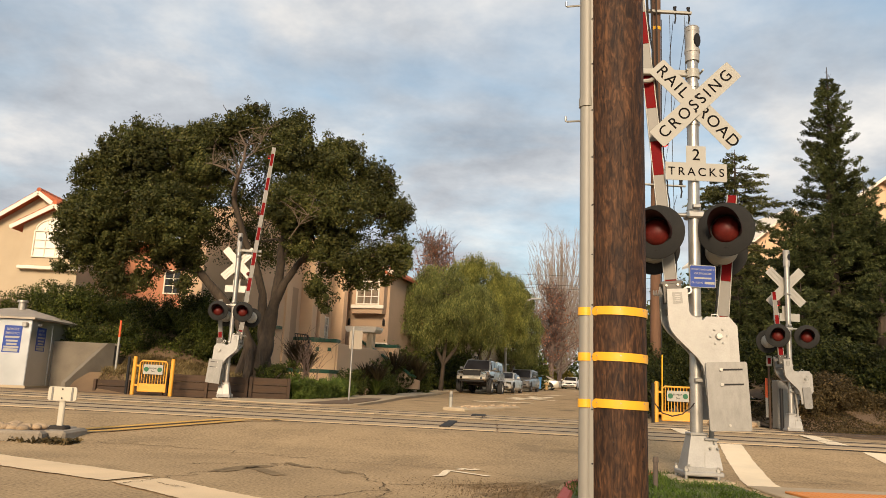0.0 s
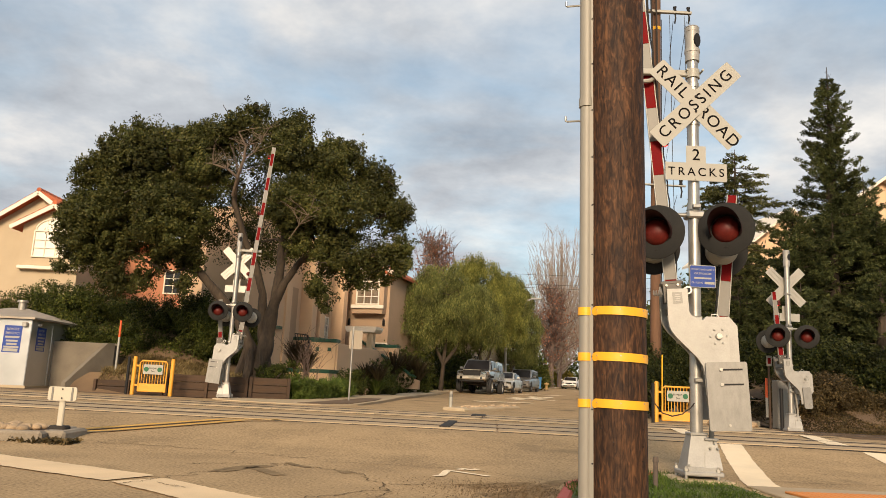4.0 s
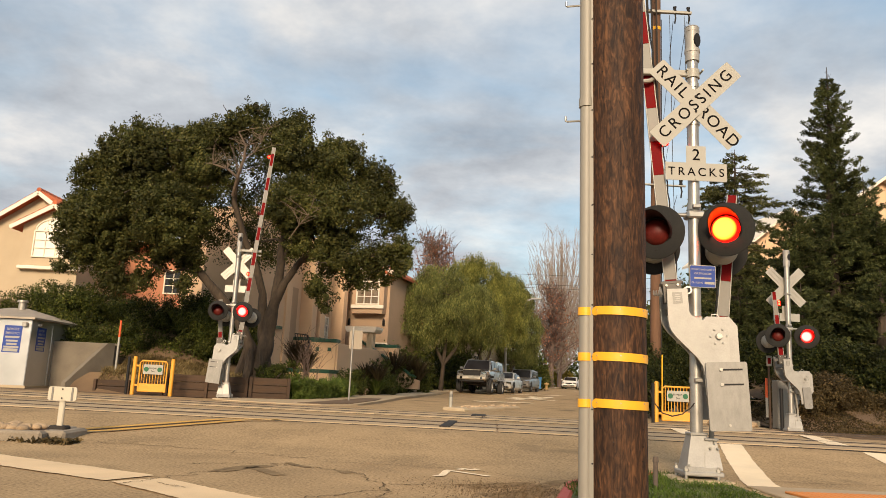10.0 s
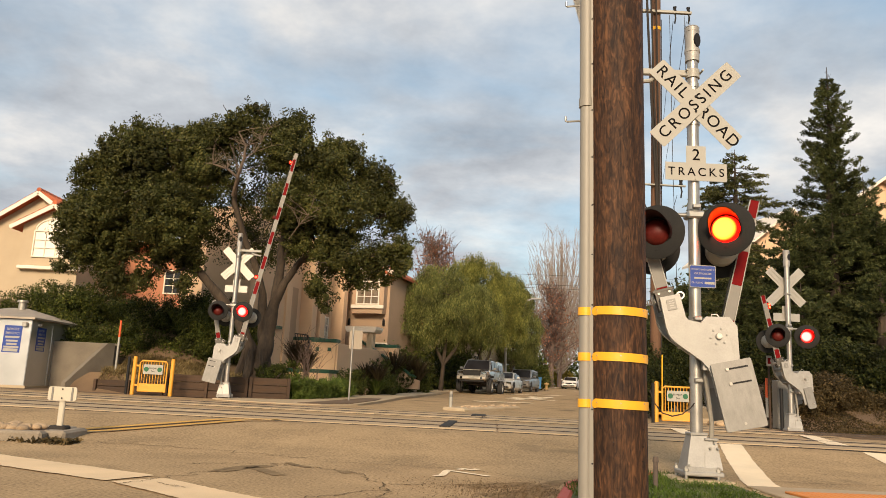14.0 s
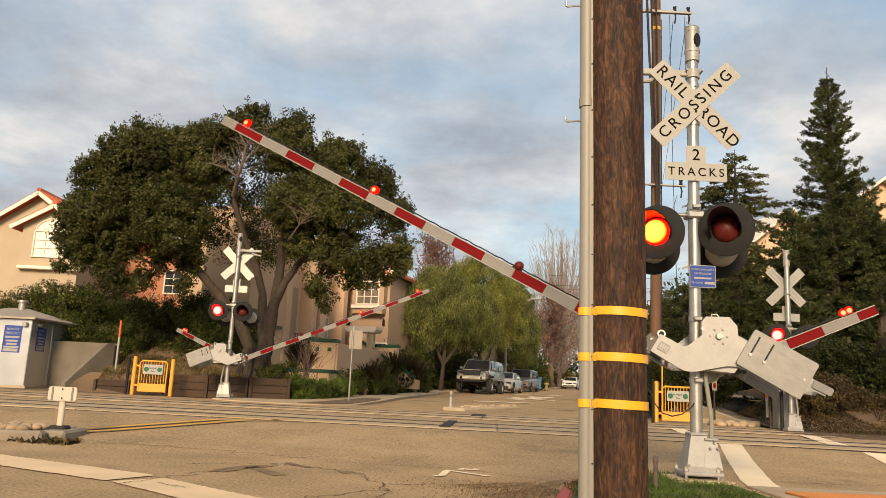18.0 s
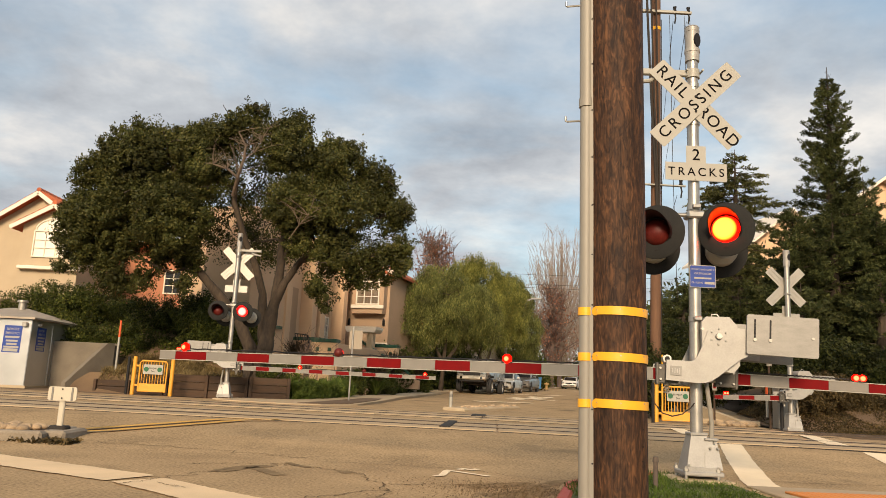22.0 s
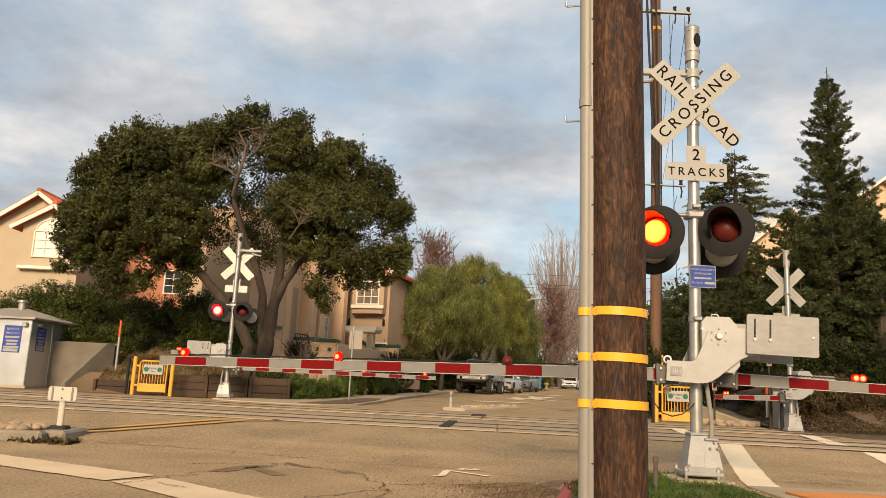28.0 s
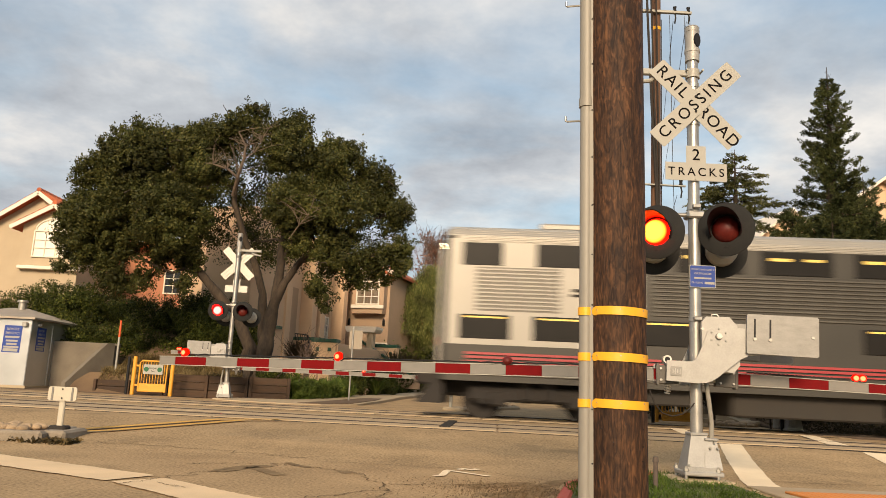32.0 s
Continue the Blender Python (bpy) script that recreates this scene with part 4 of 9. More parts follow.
def crossing_signal(m, height, lights, light_z, cross_z, facing, arm_side, label, blue=False, keeper=True, light_tilt=0.0):
    """Mast with base, bell, crossbuck, plates and flashers. facing: -1 signs towards the viewer's side, 1 away from it."""
    s = thing("crossing_signal", m, label, "crossing signal", "crossing signals")
    sh = Shape(); sh.cyl((0, 0, 0.1), (0, 0, height - 0.4), 0.066, 0.064, 24)
    part("mast", sh, GALV, s)
    # foot casting
    sh = Shape(); sh.box(0.02 * (1 if facing < 0 or arm_side < 0 else -1), 0, 0.075, 0.42, 0.38, 0.05, 0.015)
    part("foot_flange", sh, SILVER, s)
    k = 1 if facing < 0 or arm_side < 0 else -1          # the terminal box grows out on this side

    def taper(x0, x1, t0, t1, y0, y1, za, zb):
        q = Shape()
        q.add([(x0 * k, y0, za), (x1 * k, y0, za), (x1 * k, y1, za), (x0 * k, y1, za), (t0 * k, y0 * 0.5, zb), (t1 * k, y0 * 0.5, zb), (t1 * k, y1 * 0.6, zb), (t0 * k, y1 * 0.6, zb)],
              [(0, 3, 2, 1), (4, 5, 6, 7), (0, 1, 5, 4), (1, 2, 6, 5), (2, 3, 7, 6), (3, 0, 4, 7)])
        return q
    foot = part("foot_casting", taper(-0.16, 0.10, -0.085, 0.085, -0.16, 0.16, 0.1, 0.47), SILVER, s)
    jb = taper(0.03, 0.22, 0.06, 0.185, -0.175, 0.12, 0.12, 0.42)
    box_ob = part("terminal_box", jb, SILVER, s)
    for lip in ((0.02 * k, -0.165, 0.12, 0.36, 0.02, 0.05), (0.0, 0, 0.48, 0.19, 0.19, 0.03), (0.125 * k, -0.02, 0.43, 0.15, 0.19, 0.025)):
        q = Shape(); q.box(*lip, 0.006)
        part("foot_lip", q, SILVER, foot)
    q = Shape(); q.prism([(-0.012, 0.10), (0.012, 0.10), (0.010, 0.47), (-0.010, 0.47)], -0.012, 0.012, Matrix.Translation((0.01 * k, -0.135, 0)) @ Matrix.Rotation(radians(-12.2), 4, "X"))
    part("foot_rib", q, SILVER, s)
    for x, z, y in ((0.10, 0.34, -0.145), (0.18, 0.34, -0.14), (-0.13, 0.16, -0.16), (0.15, 0.40, -0.12)):
        q = Shape(); q.cyl((x * k, y + 0.03, z), (x * k, y - 0.012, z), 0.012, n=8)
        part("bolt", q, GALV, box_ob)
    for x in (-0.17, 0.17):
        for y in (-0.17, 0.17):
            b = Shape(); b.cyl((x, y, 0.0), (x, y, 0.15), 0.017, n=8); b.cyl((x, y, 0.1), (x, y, 0.125), 0.03, n=6)
            part("anchor_bolt", b, GALV, s)
    cn = Shape()
    cn.tube([(0.15 * k, -0.03, 0.42), (0.155 * k, -0.03, 0.6), (0.12 * k, -0.05, 0.85), (0.085 * k, -0.05, 1.1), (0.07 * k, 0.02, 1.5)], [0.03, 0.024, 0.024, 0.024, 0.024], 10)
    part("cable_conduit", cn, CONDUIT, s)
    pad = Shape(); pad.box(0, 0, -0.04, 0.62, 0.62, 0.12, 0.02)
    part("footing", pad, CONCRETE, s)
    for z in (1.05, 1.72, light_z + 0.3, cross_z + 0.2, cross_z - 0.2, height - 0.75):
        c = Shape(); c.cyl((0, 0, z - 0.03), (0, 0, z + 0.03), 0.076, n=20)
        c.box(0, -0.09 if z < 4 else 0.09, z, 0.09, 0.05, 0.045, 0.008)
        part("clamp", c, GALV, s)
    # bell
    sh = Shape()
    sh.cyl((0, 0, height - 0.44), (0, 0, height - 0.30), 0.082, 0.086, 20); sh.cyl((0, 0, height - 0.33), (0, 0, height - 0.29), 0.09, 0.09, 20)
    sh.cyl((0, 0, height - 0.30), (0, 0, height - 0.02), 0.076, 0.084, 20); sh.cyl((0, 0, height - 0.07), (0, 0, height - 0.055), 0.087, 0.087, 20)
    sh.cyl((0, 0, height - 0.02), (0, 0, height), 0.087, 0.075, 20)
    bell = part("bell", sh, SILVER, s)
    sl = Shape(); sl.prism([(0.046 * math.cos(math.pi * i / 10), 0.085 * math.sin(math.pi * i / 10)) for i in range(20)], -0.02, 0.012, Matrix.Rotation(radians(30), 4, "Z") @ Matrix.Translation((0, -0.068, height - 0.19)))
    part("bell_opening", sl, BLACK, bell)
    # crossbuck
    fy = facing * 0.09
    back = SIGN_WHITE if facing < 0 else SIGN_BACK
    for i, a in enumerate((45, -45)):
        # the rising blade lies in front
        y = fy + facing * (0.012 if i == 0 else 0.0)
        sh = Shape()
        sh.prism(blade_outline(0.64, 0.12), -0.0025, 0.0025)
        blade = part("crossbuck_blade", sh, back, s, m=pose(0, y, cross_z, 0, -a, 0))
        if facing < 0:
            if i == 0:
                writing("CROSSING", 0.185, INK, blade, pose(0, -0.004, 0), spacing=1.38)
            else:
                writing("RAIL", 0.195, INK, blade, pose(-0.37, -0.004, 0), spacing=1.2)
                writing("ROAD", 0.195, INK, blade, pose(0.37, -0.004, 0), spacing=1.14)
        else:
            for o in (-0.05, 0.05):
                r = Shape(); r.box(0, -0.008, o, 1.15, 0.012, 0.02, 0.003)
                part("stiffener", r, SIGN_BACK, blade)
    for z in (0.09, -0.09):
        b = Shape(); b.cyl((0, fy + facing * 0.014, cross_z + z), (0, fy + facing * 0.03, cross_z + z), 0.014, n=8)
        part("bolt", b, BLACK, s)
    # number-of-tracks plate: an inverted T
    sh = Shape()
    tz = cross_z - 0.805
    sh.prism([(-0.35, -0.11), (0.35, -0.11), (0.35, 0.10), (0.112, 0.10), (0.112, 0.30), (-0.112, 0.30), (-0.112, 0.10), (-0.35, 0.10)], -0.003, 0.003)
    plate = part("tracks_plate", sh, back, s, m=pose(0, fy, tz))
    if facing < 0:
        writing("2", 0.19, INK, plate, pose(0, -0.006, 0.19))
        writing("TRACKS", 0.135, INK, plate, pose(0, -0.006, -0.01), spacing=1.42)
        for z in (0.3, -0.09):
            b = Shape(); b.cyl((0, -0.004, z), (0, -0.012, z), 0.013, n=8)
            part("bolt", b, SIGN_BACK, plate)
    # light bar and flashers
    sh = Shape()
    sh.cyl((-0.52, 0, light_z + 0.21), (0.52, 0, light_z + 0.21), 0.024, n=12)
    sh.box(0, 0, light_z + 0.21, 0.2, 0.18, 0.09, 0.02)
    part("light_bar", sh, GALV, s)
    for x, y, turn, phase in lights:
        flasher(s, pose(x, y, light_z + (-0.13 if y > 0 else light_tilt * x), 0, 0, turn), phase, lit=LENS_LIT if facing < 0 else LENS_LED)
        st = Shape(); st.tube([(x * 0.96, 0.0, light_z + 0.21), (x, y * 0.7, light_z + 0.16), (x, y + (0.18 if y < 0 else -0.1), light_z + 0.05)], 0.02, 8)
        part("lamp_bracket", st, GALV, s)
    # gate-arm keeper near the top
    sh = Shape()
    kz = cross_z + 0.40
    sh.box(arm_side * 0.36, -0.02, kz, 0.72, 0.06, 0.075, 0.01)
    sh.tube([(arm_side * 0.42, -0.03, kz - 0.06), (arm_side * 0.52, -0.05, kz - 0.12), (arm_side * 0.72, -0.05, kz - 0.15)], 0.026, 8)
    sh.cyl((0, 0, kz - 0.05), (0, 0, kz + 0.05), 0.082, n=20)
    for a in (-0.09, 0.09):
        sh.cyl((a, -0.11, kz + 0.02), (a, 0.09, kz + 0.02), 0.012, n=8)
    if keeper:
        part("arm_keeper", sh, SIGN_WHITE, s)
    if blue:
        hang = Shape(); hang.tube([(-0.519, -0.050, 0.924), (-0.476, -0.050, 0.794), (-0.385, -0.050, 0.684), (-0.275, -0.050, 0.654), (-0.165, -0.050, 0.683), (-0.078, -0.050, 0.752), (0.008, -0.050, 0.853)], 0.007, 8)
        part("hanging_cable", hang, RUBBER, s)
        sh = Shape(); sh.prism(blade_outline(0.145, 0.125, 0.008), -0.002, 0.002)
        bs = part("notice", sh, SIGN_WHITE, s, "blue and white emergency notice", m=pose(0.06, -0.085, 2.19))
        sh = Shape(); sh.prism(blade_outline(0.138, 0.118, 0.008), -0.004, -0.002)
        part("notice_face", sh, BLUE_SIGN, bs)
        writing("REPORT EMERGENCY", 0.026, SIGN_WHITE, bs, pose(0, -0.0055, 0.075), depth=0.0004)
        writing("OR PROBLEM", 0.032, SIGN_WHITE, bs, pose(0, -0.0055, 0.03), depth=0.0004)
        sh = Shape(); sh.box(0.0, -0.0055, -0.02, 0.19, 0.001, 0.018)
        sh.box(0.075, -0.0055, -0.073, 0.11, 0.001, 0.026)
        part("bar", sh, SIGN_WHITE, bs)
        writing("CROSSING", 0.027, SIGN_WHITE, bs, pose(-0.062, -0.0055, -0.073), depth=0.0004)
    return s


def gate(m, side, length, label, lamps, rows, scale_weights=1.0, plates=True, arm_drop=-0.485, root=0.55, tip_red=False, slim=False, sag=0.0):
    """A crossing gate in its lowered pose, its pivot at the origin and its arm towards side * -x."""
    g = thing("crossing_gate", m, label, "crossing gate", "crossing gates")

    tilt = pose(0, 0, 0, 0, -side * sag, 0)            # the arm's own set against the counterweights
    n = 1 + math.ceil((length - 0.21) / 0.4064 - 0.02)
    for i in range(n):
        # stripes from the tip towards the root
        red = (i % 2 == 1) != tip_red
        h = 0.095 + 0.03 * i / max(1, n - 1)
        x0 = root + length - (0.21 + 0.4064 * (i - 1) if i else 0.0)
        ln = 0.4064 if i else 0.21
        if i == n - 1:
            ln = x0 - root
        sh = Shape()
        sh.box(side * -(x0 - ln / 2), 0, arm_drop, ln, 0.035, h, 0.004)
        part("stripe", sh, ARM_RED if red else ARM_GREY, g, m=tilt)
    sh = Shape()
    sh.prism([(side * -(root - 0.1), arm_drop - 0.070), (side * -(root + length), arm_drop - 0.055), (side * -(root + length), arm_drop - 0.047), (side * -(root - 0.1), arm_drop - 0.062)], -0.022, 0.022)
    sh.prism([(side * -(root - 0.1), arm_drop + 0.062), (side * -(root + length), arm_drop + 0.047), (side * -(root + length), arm_drop + 0.055), (side * -(root - 0.1), arm_drop + 0.070)], -0.022, 0.022)
    part("edge_rail", sh, SIGN_WHITE, g, m=tilt)
    cable = Shape()
    pts = []
    for i in range(60):
        x = root + 0.2 + (length - 0.6) * i / 59
        pts.append((side * -x, 0, arm_drop + 0.074 + 0.012 * abs(math.sin(i * 1.9))))
    cable.tube(pts, 0.008, 6)
    part("lamp_cable", cable, BLACK, g, m=tilt)
    for d, phase in lamps:
        x = side * -(root + length - d)
        sh = Shape()
        sh.box(x, 0, arm_drop + 0.062, 0.13, 0.05, 0.02, 0.006)
        sh.cyl((x, 0, arm_drop + 0.06), (x, 0, arm_drop + 0.085), 0.03, 0.024, 12)
        lamp = part("gate_lamp", sh, RUBBER, g, m=tilt)
        for o, r in ((0.0, 0.055),) if length > 3 else ((-0.034, 0.043), (0.034, 0.043)):
            lamp_ball("lens", r, LAMP_LIT, lamp, pose(x + o, 0, arm_drop + 0.100), phase)
            # Cap added to stop the turned-away lit half lighting things behind.
            cap = Shape(); cap.lathe([(r * 1.06 * math.cos(k * math.pi / 12), 0.004 + r * 1.06 * math.sin(k * math.pi / 12)) for k in range(7)], 18, Matrix.Translation((x + o, 0, arm_drop + 0.100)))
            part("glow_block_cap", cap, RUBBER, lamp)
    # arm bracket: cheek plates, clamp bolts, a pivot eye and a spring
    bx = side * -(root - 0.02)
    sh = Shape()
    for y in (-0.07, 0.07):
        sh.box(bx, y, arm_drop, 0.24, 0.014, 0.20, 0.004)
    sh.box(bx - side * 0.10, 0, arm_drop, 0.03, 0.16, 0.24, 0.006)
    br = part("arm_bracket", sh, BRACKET, g, m=tilt)
    sh = Shape()
    sh.cyl((bx, -0.10, arm_drop + 0.16), (bx, 0.10, arm_drop + 0.16), 0.045, n=14)
    sh.box(bx, 0, arm_drop + 0.115, 0.05, 0.12, 0.06, 0.008)
    part("pivot_eye", sh, GALV, br)
    sh = Shape(); sh.cyl((bx, -0.106, arm_drop + 0.16), (bx, 0.106, arm_drop + 0.16), 0.028, n=12)
    part("pivot_pin", sh, BLACK, br)
    for dx, dz in ((-0.07, -0.06), (0.07, -0.06), (-0.07, 0.06), (0.07, 0.06)):
        sh = Shape(); sh.cyl((bx + dx, -0.10, arm_drop + dz), (bx + dx, 0.10, arm_drop + dz), 0.013, n=8)
        part("clamp_bolt", sh, GALV, br)
    if plates:
        sh = Shape(); sh.tube([(bx + 0.03 * math.cos(k * 0.9), -0.03 + 0.03 * math.sin(k * 0.9), arm_drop - 0.10 - 0.004 * k) for k in range(28)], 0.007, 6)
        part("buffer_spring", sh, GALV, br)
    if not plates:
        sh = Shape(); sh.box(0, 0, arm_drop / 2, 0.16, 0.12, abs(arm_drop) + 0.16, 0.02)
        sh.box(side * -root / 2, 0, arm_drop, root, 0.08, 0.12, 0.02)
        part("crank", sh, SILVER, g)
        return g
    outline = [(-0.53, -0.29), (-0.53, -0.505), (-0.2, -0.512), (-0.12, -0.503), (-0.06, -0.478), (0.007, -0.43), (0.115, -0.33), (0.224, -0.233), (0.31, -0.185), (0.40, -0.17), (0.62, -0.17),
               (0.62, 0.094), (-0.02, 0.105), (-0.075, 0.095), (-0.113, 0.05), (-0.157, -0.09), (-0.21, -0.222), (-0.235, -0.265), (-0.27, -0.285)]
    for y in (-0.15, 0.38):
        if y > 0:
            outline = [(x - 0.09, z - 0.03) for x, z in outline]
        sh = Shape(); sh.prism([(x * side, z) for x, z in outline], y - 0.012, y + 0.012)
        # turned-in flange along the lower edge
        pl = part("counterweight_arm", sh, SILVER, g)
        fl = Shape()
        edge = outline[1:10]
        for x, z in edge:
            for dy, dz in ((0.0, 0.0), (0.07, 0.0), (0.07, 0.012), (0.0, 0.012)):
                fl.v.append((x * side, y + (dy if y < 0 else -dy), z + dz))
        n = len(edge)
        fl.f = [(4 * k + c, 4 * k + (c + 1) % 4, 4 * k + 4 + (c + 1) % 4, 4 * k + 4 + c) for k in range(n - 1) for c in range(4)] + [(3, 2, 1, 0), (4 * n - 4, 4 * n - 3, 4 * n - 2, 4 * n - 1)]
        fl.k = [0] * len(fl.f)
        part("flange", fl, GALV, pl)
        if y > 0:
            for x, z in ((-0.36, -0.42), (-0.16, -0.36), (-0.05, -0.24), (0.06, -0.12)):
                rib = Shape(); rib.box(x * side, y - 0.035, z, 0.014, 0.06, 0.17, 0.003, None)
                part("rib", rib, GALV, pl)
    for x, z in ((0.02, -0.36), (-0.3, -0.46), (0.15, -0.22)):
        sh = Shape(); sh.cyl((x * side, -0.15, z), (x * side, 0.38, z), 0.02, n=8)
        part("cross_tie", sh, GALV, g)
    wide = [(0.275, -0.15), (0.29, -0.165), (0.975, -0.165), (0.99, -0.15), (0.99, 0.24), (0.975, 0.255), (0.29, 0.255), (0.275, 0.24)]
    if slim:
        wide = [(0.2, -0.10), (0.23, -0.12), (0.70, -0.12), (0.74, -0.09), (0.74, 0.06), (0.70, 0.09), (0.23, 0.09), (0.2, 0.07)]
    for y0, sign in ((-0.19, -1), (0.42, 1)):
        if sign > 0:
            wide = [(x - 0.10, z - 0.05) for x, z in wide]
        w = Shape(); w.prism([(x * side, z) for x, z in wide], y0 - 0.022, y0 + 0.022)
        wt = part("counterweight", w, PLATE, g, "brushed grey counterweight plate")
        if sign < 0:
            for x in () if slim else (0.355, 0.51):
                sl = Shape(); sl.box(x * side, y0 - 0.0235, 0.095, 0.018, 0.004, 0.22, 0.001)
                part("slot", sl, BLACK, wt)
                b = Shape(); b.cyl((x * side, y0 - 0.02, -0.01), (x * side, y0 - 0.04, -0.01), 0.017, n=10)
                part("bolt", b, GALV, wt)
            end = 0.62 if slim else 0.93
            b = Shape(); b.cyl((end * side, y0 - 0.02, 0.04), (end * side, y0 - 0.035, 0.04), 0.014, n=10)
            part("bolt", b, GALV, wt)
    # hub and its ring of bolts
    sh = Shape(); sh.cyl((0, -0.16, 0), (0, -0.20, 0), 0.038, 0.03, 16); sh.cyl((0, -0.2, 0), (0, -0.215, 0), 0.02, n=8)
    part("hub", sh, GALV, g)
    for i in range(6):
        a = math.pi / 3 * i + math.pi / 6
        b = Shape(); b.cyl((0.085 * math.cos(a), -0.16, 0.085 * math.sin(a)), (0.085 * math.cos(a), -0.176, 0.085 * math.sin(a)), 0.014, 0.009, 10)
        part("hub_bolt", b, SILVER, g)
    lg = Shape(); lg.box(-0.43 * side, -0.166, -0.40, 0.12, 0.006, 0.10, 0.002)
    part("maker_plate", lg, PLATE, g)
    for k in range(4):
        lt = Shape(); lt.box((-0.465 + 0.024 * k) * side, -0.1705, -0.40, 0.012, 0.005, 0.06 if k % 2 else 0.045, 0.001)
        part("raised_mark", lt, SILVER, g)
    return g


def gate_mechanism(m, side):
    """The motor housing that carries the gate's axle, clamped to the mast."""
    g = thing("gate_mechanism", m, "silver cast gate motor housing clamped to the mast", "gate motor", "gate motors")
    sh = Shape()
    sh.prism([(x * side, z) for x, z in [(-0.16, -0.36), (-0.17, 0.15), (-0.12, 0.215), (0.12, 0.215), (0.2, 0.12), (0.22, -0.3), (0.16, -0.38)]], -0.12, 0.25)
    body = part("housing", sh, SILVER, g)
    lid = Shape(); lid.tube([(-0.06 * side, -0.05, 0.21), (-0.05 * side, -0.05, 0.245), (0.0, -0.05, 0.25), (0.03 * side, -0.05, 0.21)], 0.008, 8)
    part("lifting_eye", lid, GALV, g)
    ax = Shape(); ax.cyl((0, -0.16, 0), (0, 0.3, 0), 0.05, n=16)
    part("axle", ax, GALV, g)
    for z in (0.08, -0.2):
        c = Shape(); c.box(-0.16 * side, 0.06, z, 0.2, 0.1, 0.05, 0.01); c.cyl((-0.16 * side, -0.13, z), (-0.16 * side, 0.2, z), 0.015, n=8)
        part("u_bolt", c, GALV, g)
    return g


SIG_A = pose(2.835, 8.5, 0.07)
crossing_signal(SIG_A, 5.2, [(-0.485, -0.20, -27, 1), (0.285, -0.20, -27, 0), (-0.36, 0.38, 168, None), (0.43, 0.38, 168, None)], 2.69, 4.20, -1, -1,
                "silver crossing mast with a crossbuck and two red flashers", blue=True, light_tilt=0.09)
SIG_B = pose(-6.43, 23.9, 0.28)
crossing_signal(SIG_B, 5.15, [(-0.40, -0.25, 6, 1), (0.36, -0.25, 6, 0), (-0.3, 0.35, 190, None), (0.5, 0.35, 190, None)], 2.66, 4.2, 1, 1,
                "silver crossing mast by the oak, its signs seen from behind")
SIG_C = pose(9.20, 20.2, 0.2)
crossing_signal(SIG_C, 4.78, [(-0.40, -0.25, -21, 1), (0.36, -0.25, -21, 0), (-0.46, 0.30, 186, None)], 2.47, 3.80, 1, -1,
                "silver crossing mast by the brush, its signs seen from behind", keeper=False)

MAIN_ROWS = [(0, 84.2), (13.3, 84.2), (13.6, 82.0), (14.0, 74.7), (14.5, 69.8), (15.0, 63), (15.5, 55.9), (16.0, 49.6), (16.5, 43.5), (17.0, 37.6), (17.5, 32.2), (18.0, 27.4),
             (18.5, 22.4), (19.0, 17.9), (19.5, 13.6), (20.0, 9.5), (20.5, 6.5), (21.0, 4.2), (21.5, 1.9), (22.0, 0.6), (22.5, 0.0), (32.0, 0.0)]
FAR_ROWS = [(0, 85), (13.4, 85), (13.7, 83), (14.0, 78.5), (14.5, 71), (15.0, 64), (15.5, 57), (16.0, 50), (16.5, 43.2), (17.0, 36.5), (17.5, 29.8), (18.0, 23.5), (18.5, 18.2),
            (19.0, 13.2), (19.5, 8.8), (20.0, 6.2), (20.5, 4.1), (21.0, 2.4), (21.5, 1.0), (22.0, 0.0), (32.0, 0.0)]
FOOT_ROWS = [(0, 85), (13.4, 85), (13.7, 82), (14.0, 77.5), (14.5, 71), (15.0, 64), (15.5, 57), (16.0, 49.5), (16.5, 42.5), (17.0, 36.0), (17.5, 30.7), (18.0, 25.3), (18.5, 20.3),
             (19.0, 15.8), (19.5, 11.6), (20.0, 8.0), (20.5, 5.0), (21.0, 2.8), (21.5, 1.2), (22.0, 0.0), (32.0, 0.0)]


def build_gates():
    def put(m, side, length, label, lamps, rows, **more):
        GATES.append((gate(m, side, length, label, lamps, rows, **more), m, side, rows))
    put(pose(3.03, 8.4, 1.59, 0, 0, -10.5), 1, 6.02, "red and white striped road gate arm with silver counterweights", [(0.33, 2), (2.29, 1), (4.29, 0)], [(t, a + 2 + 0.55 * a / 84) for t, a in MAIN_ROWS], arm_drop=-0.413, sag=2.55)
    gate_mechanism(pose(3.03, 8.4, 1.59, 0, 0, -10.5), 1)
    put(pose(3.00, 8.78, 1.36, 0, 0, -10.5), -1, 1.67, "short red and white footpath gate arm on the mast", [(0.30, 2)], FOOT_ROWS, plates=False, arm_drop=-0.19, root=0.28, tip_red=True)
    put(pose(-6.63, 23.72, 1.72, 0, 0, 0), -1, 6.05, "red and white striped road gate arm by the oak", [(0.33, 2), (2.2, 1), (4.15, 0)], FAR_ROWS)
    gate_mechanism(pose(-6.63, 23.72, 1.72, 0, 0, 0), -1)
    put(pose(-6.72, 24.2, 1.75, 0, 0, 0), 1, 1.3, "short red and white footpath gate arm by the oak", [(0.25, 2)], FOOT_ROWS, plates=False, arm_drop=-0.08, root=0.3)
    put(pose(9.45, 20.05, 1.57, 0, 0, 0), 1, 1.75, "short red and white footpath gate arm by the brush", [(0.3, 2)], FOOT_ROWS, tip_red=True, slim=True)
    gate_mechanism(pose(9.45, 20.05, 1.57, 0, 0, 0), 1)


build_gates()


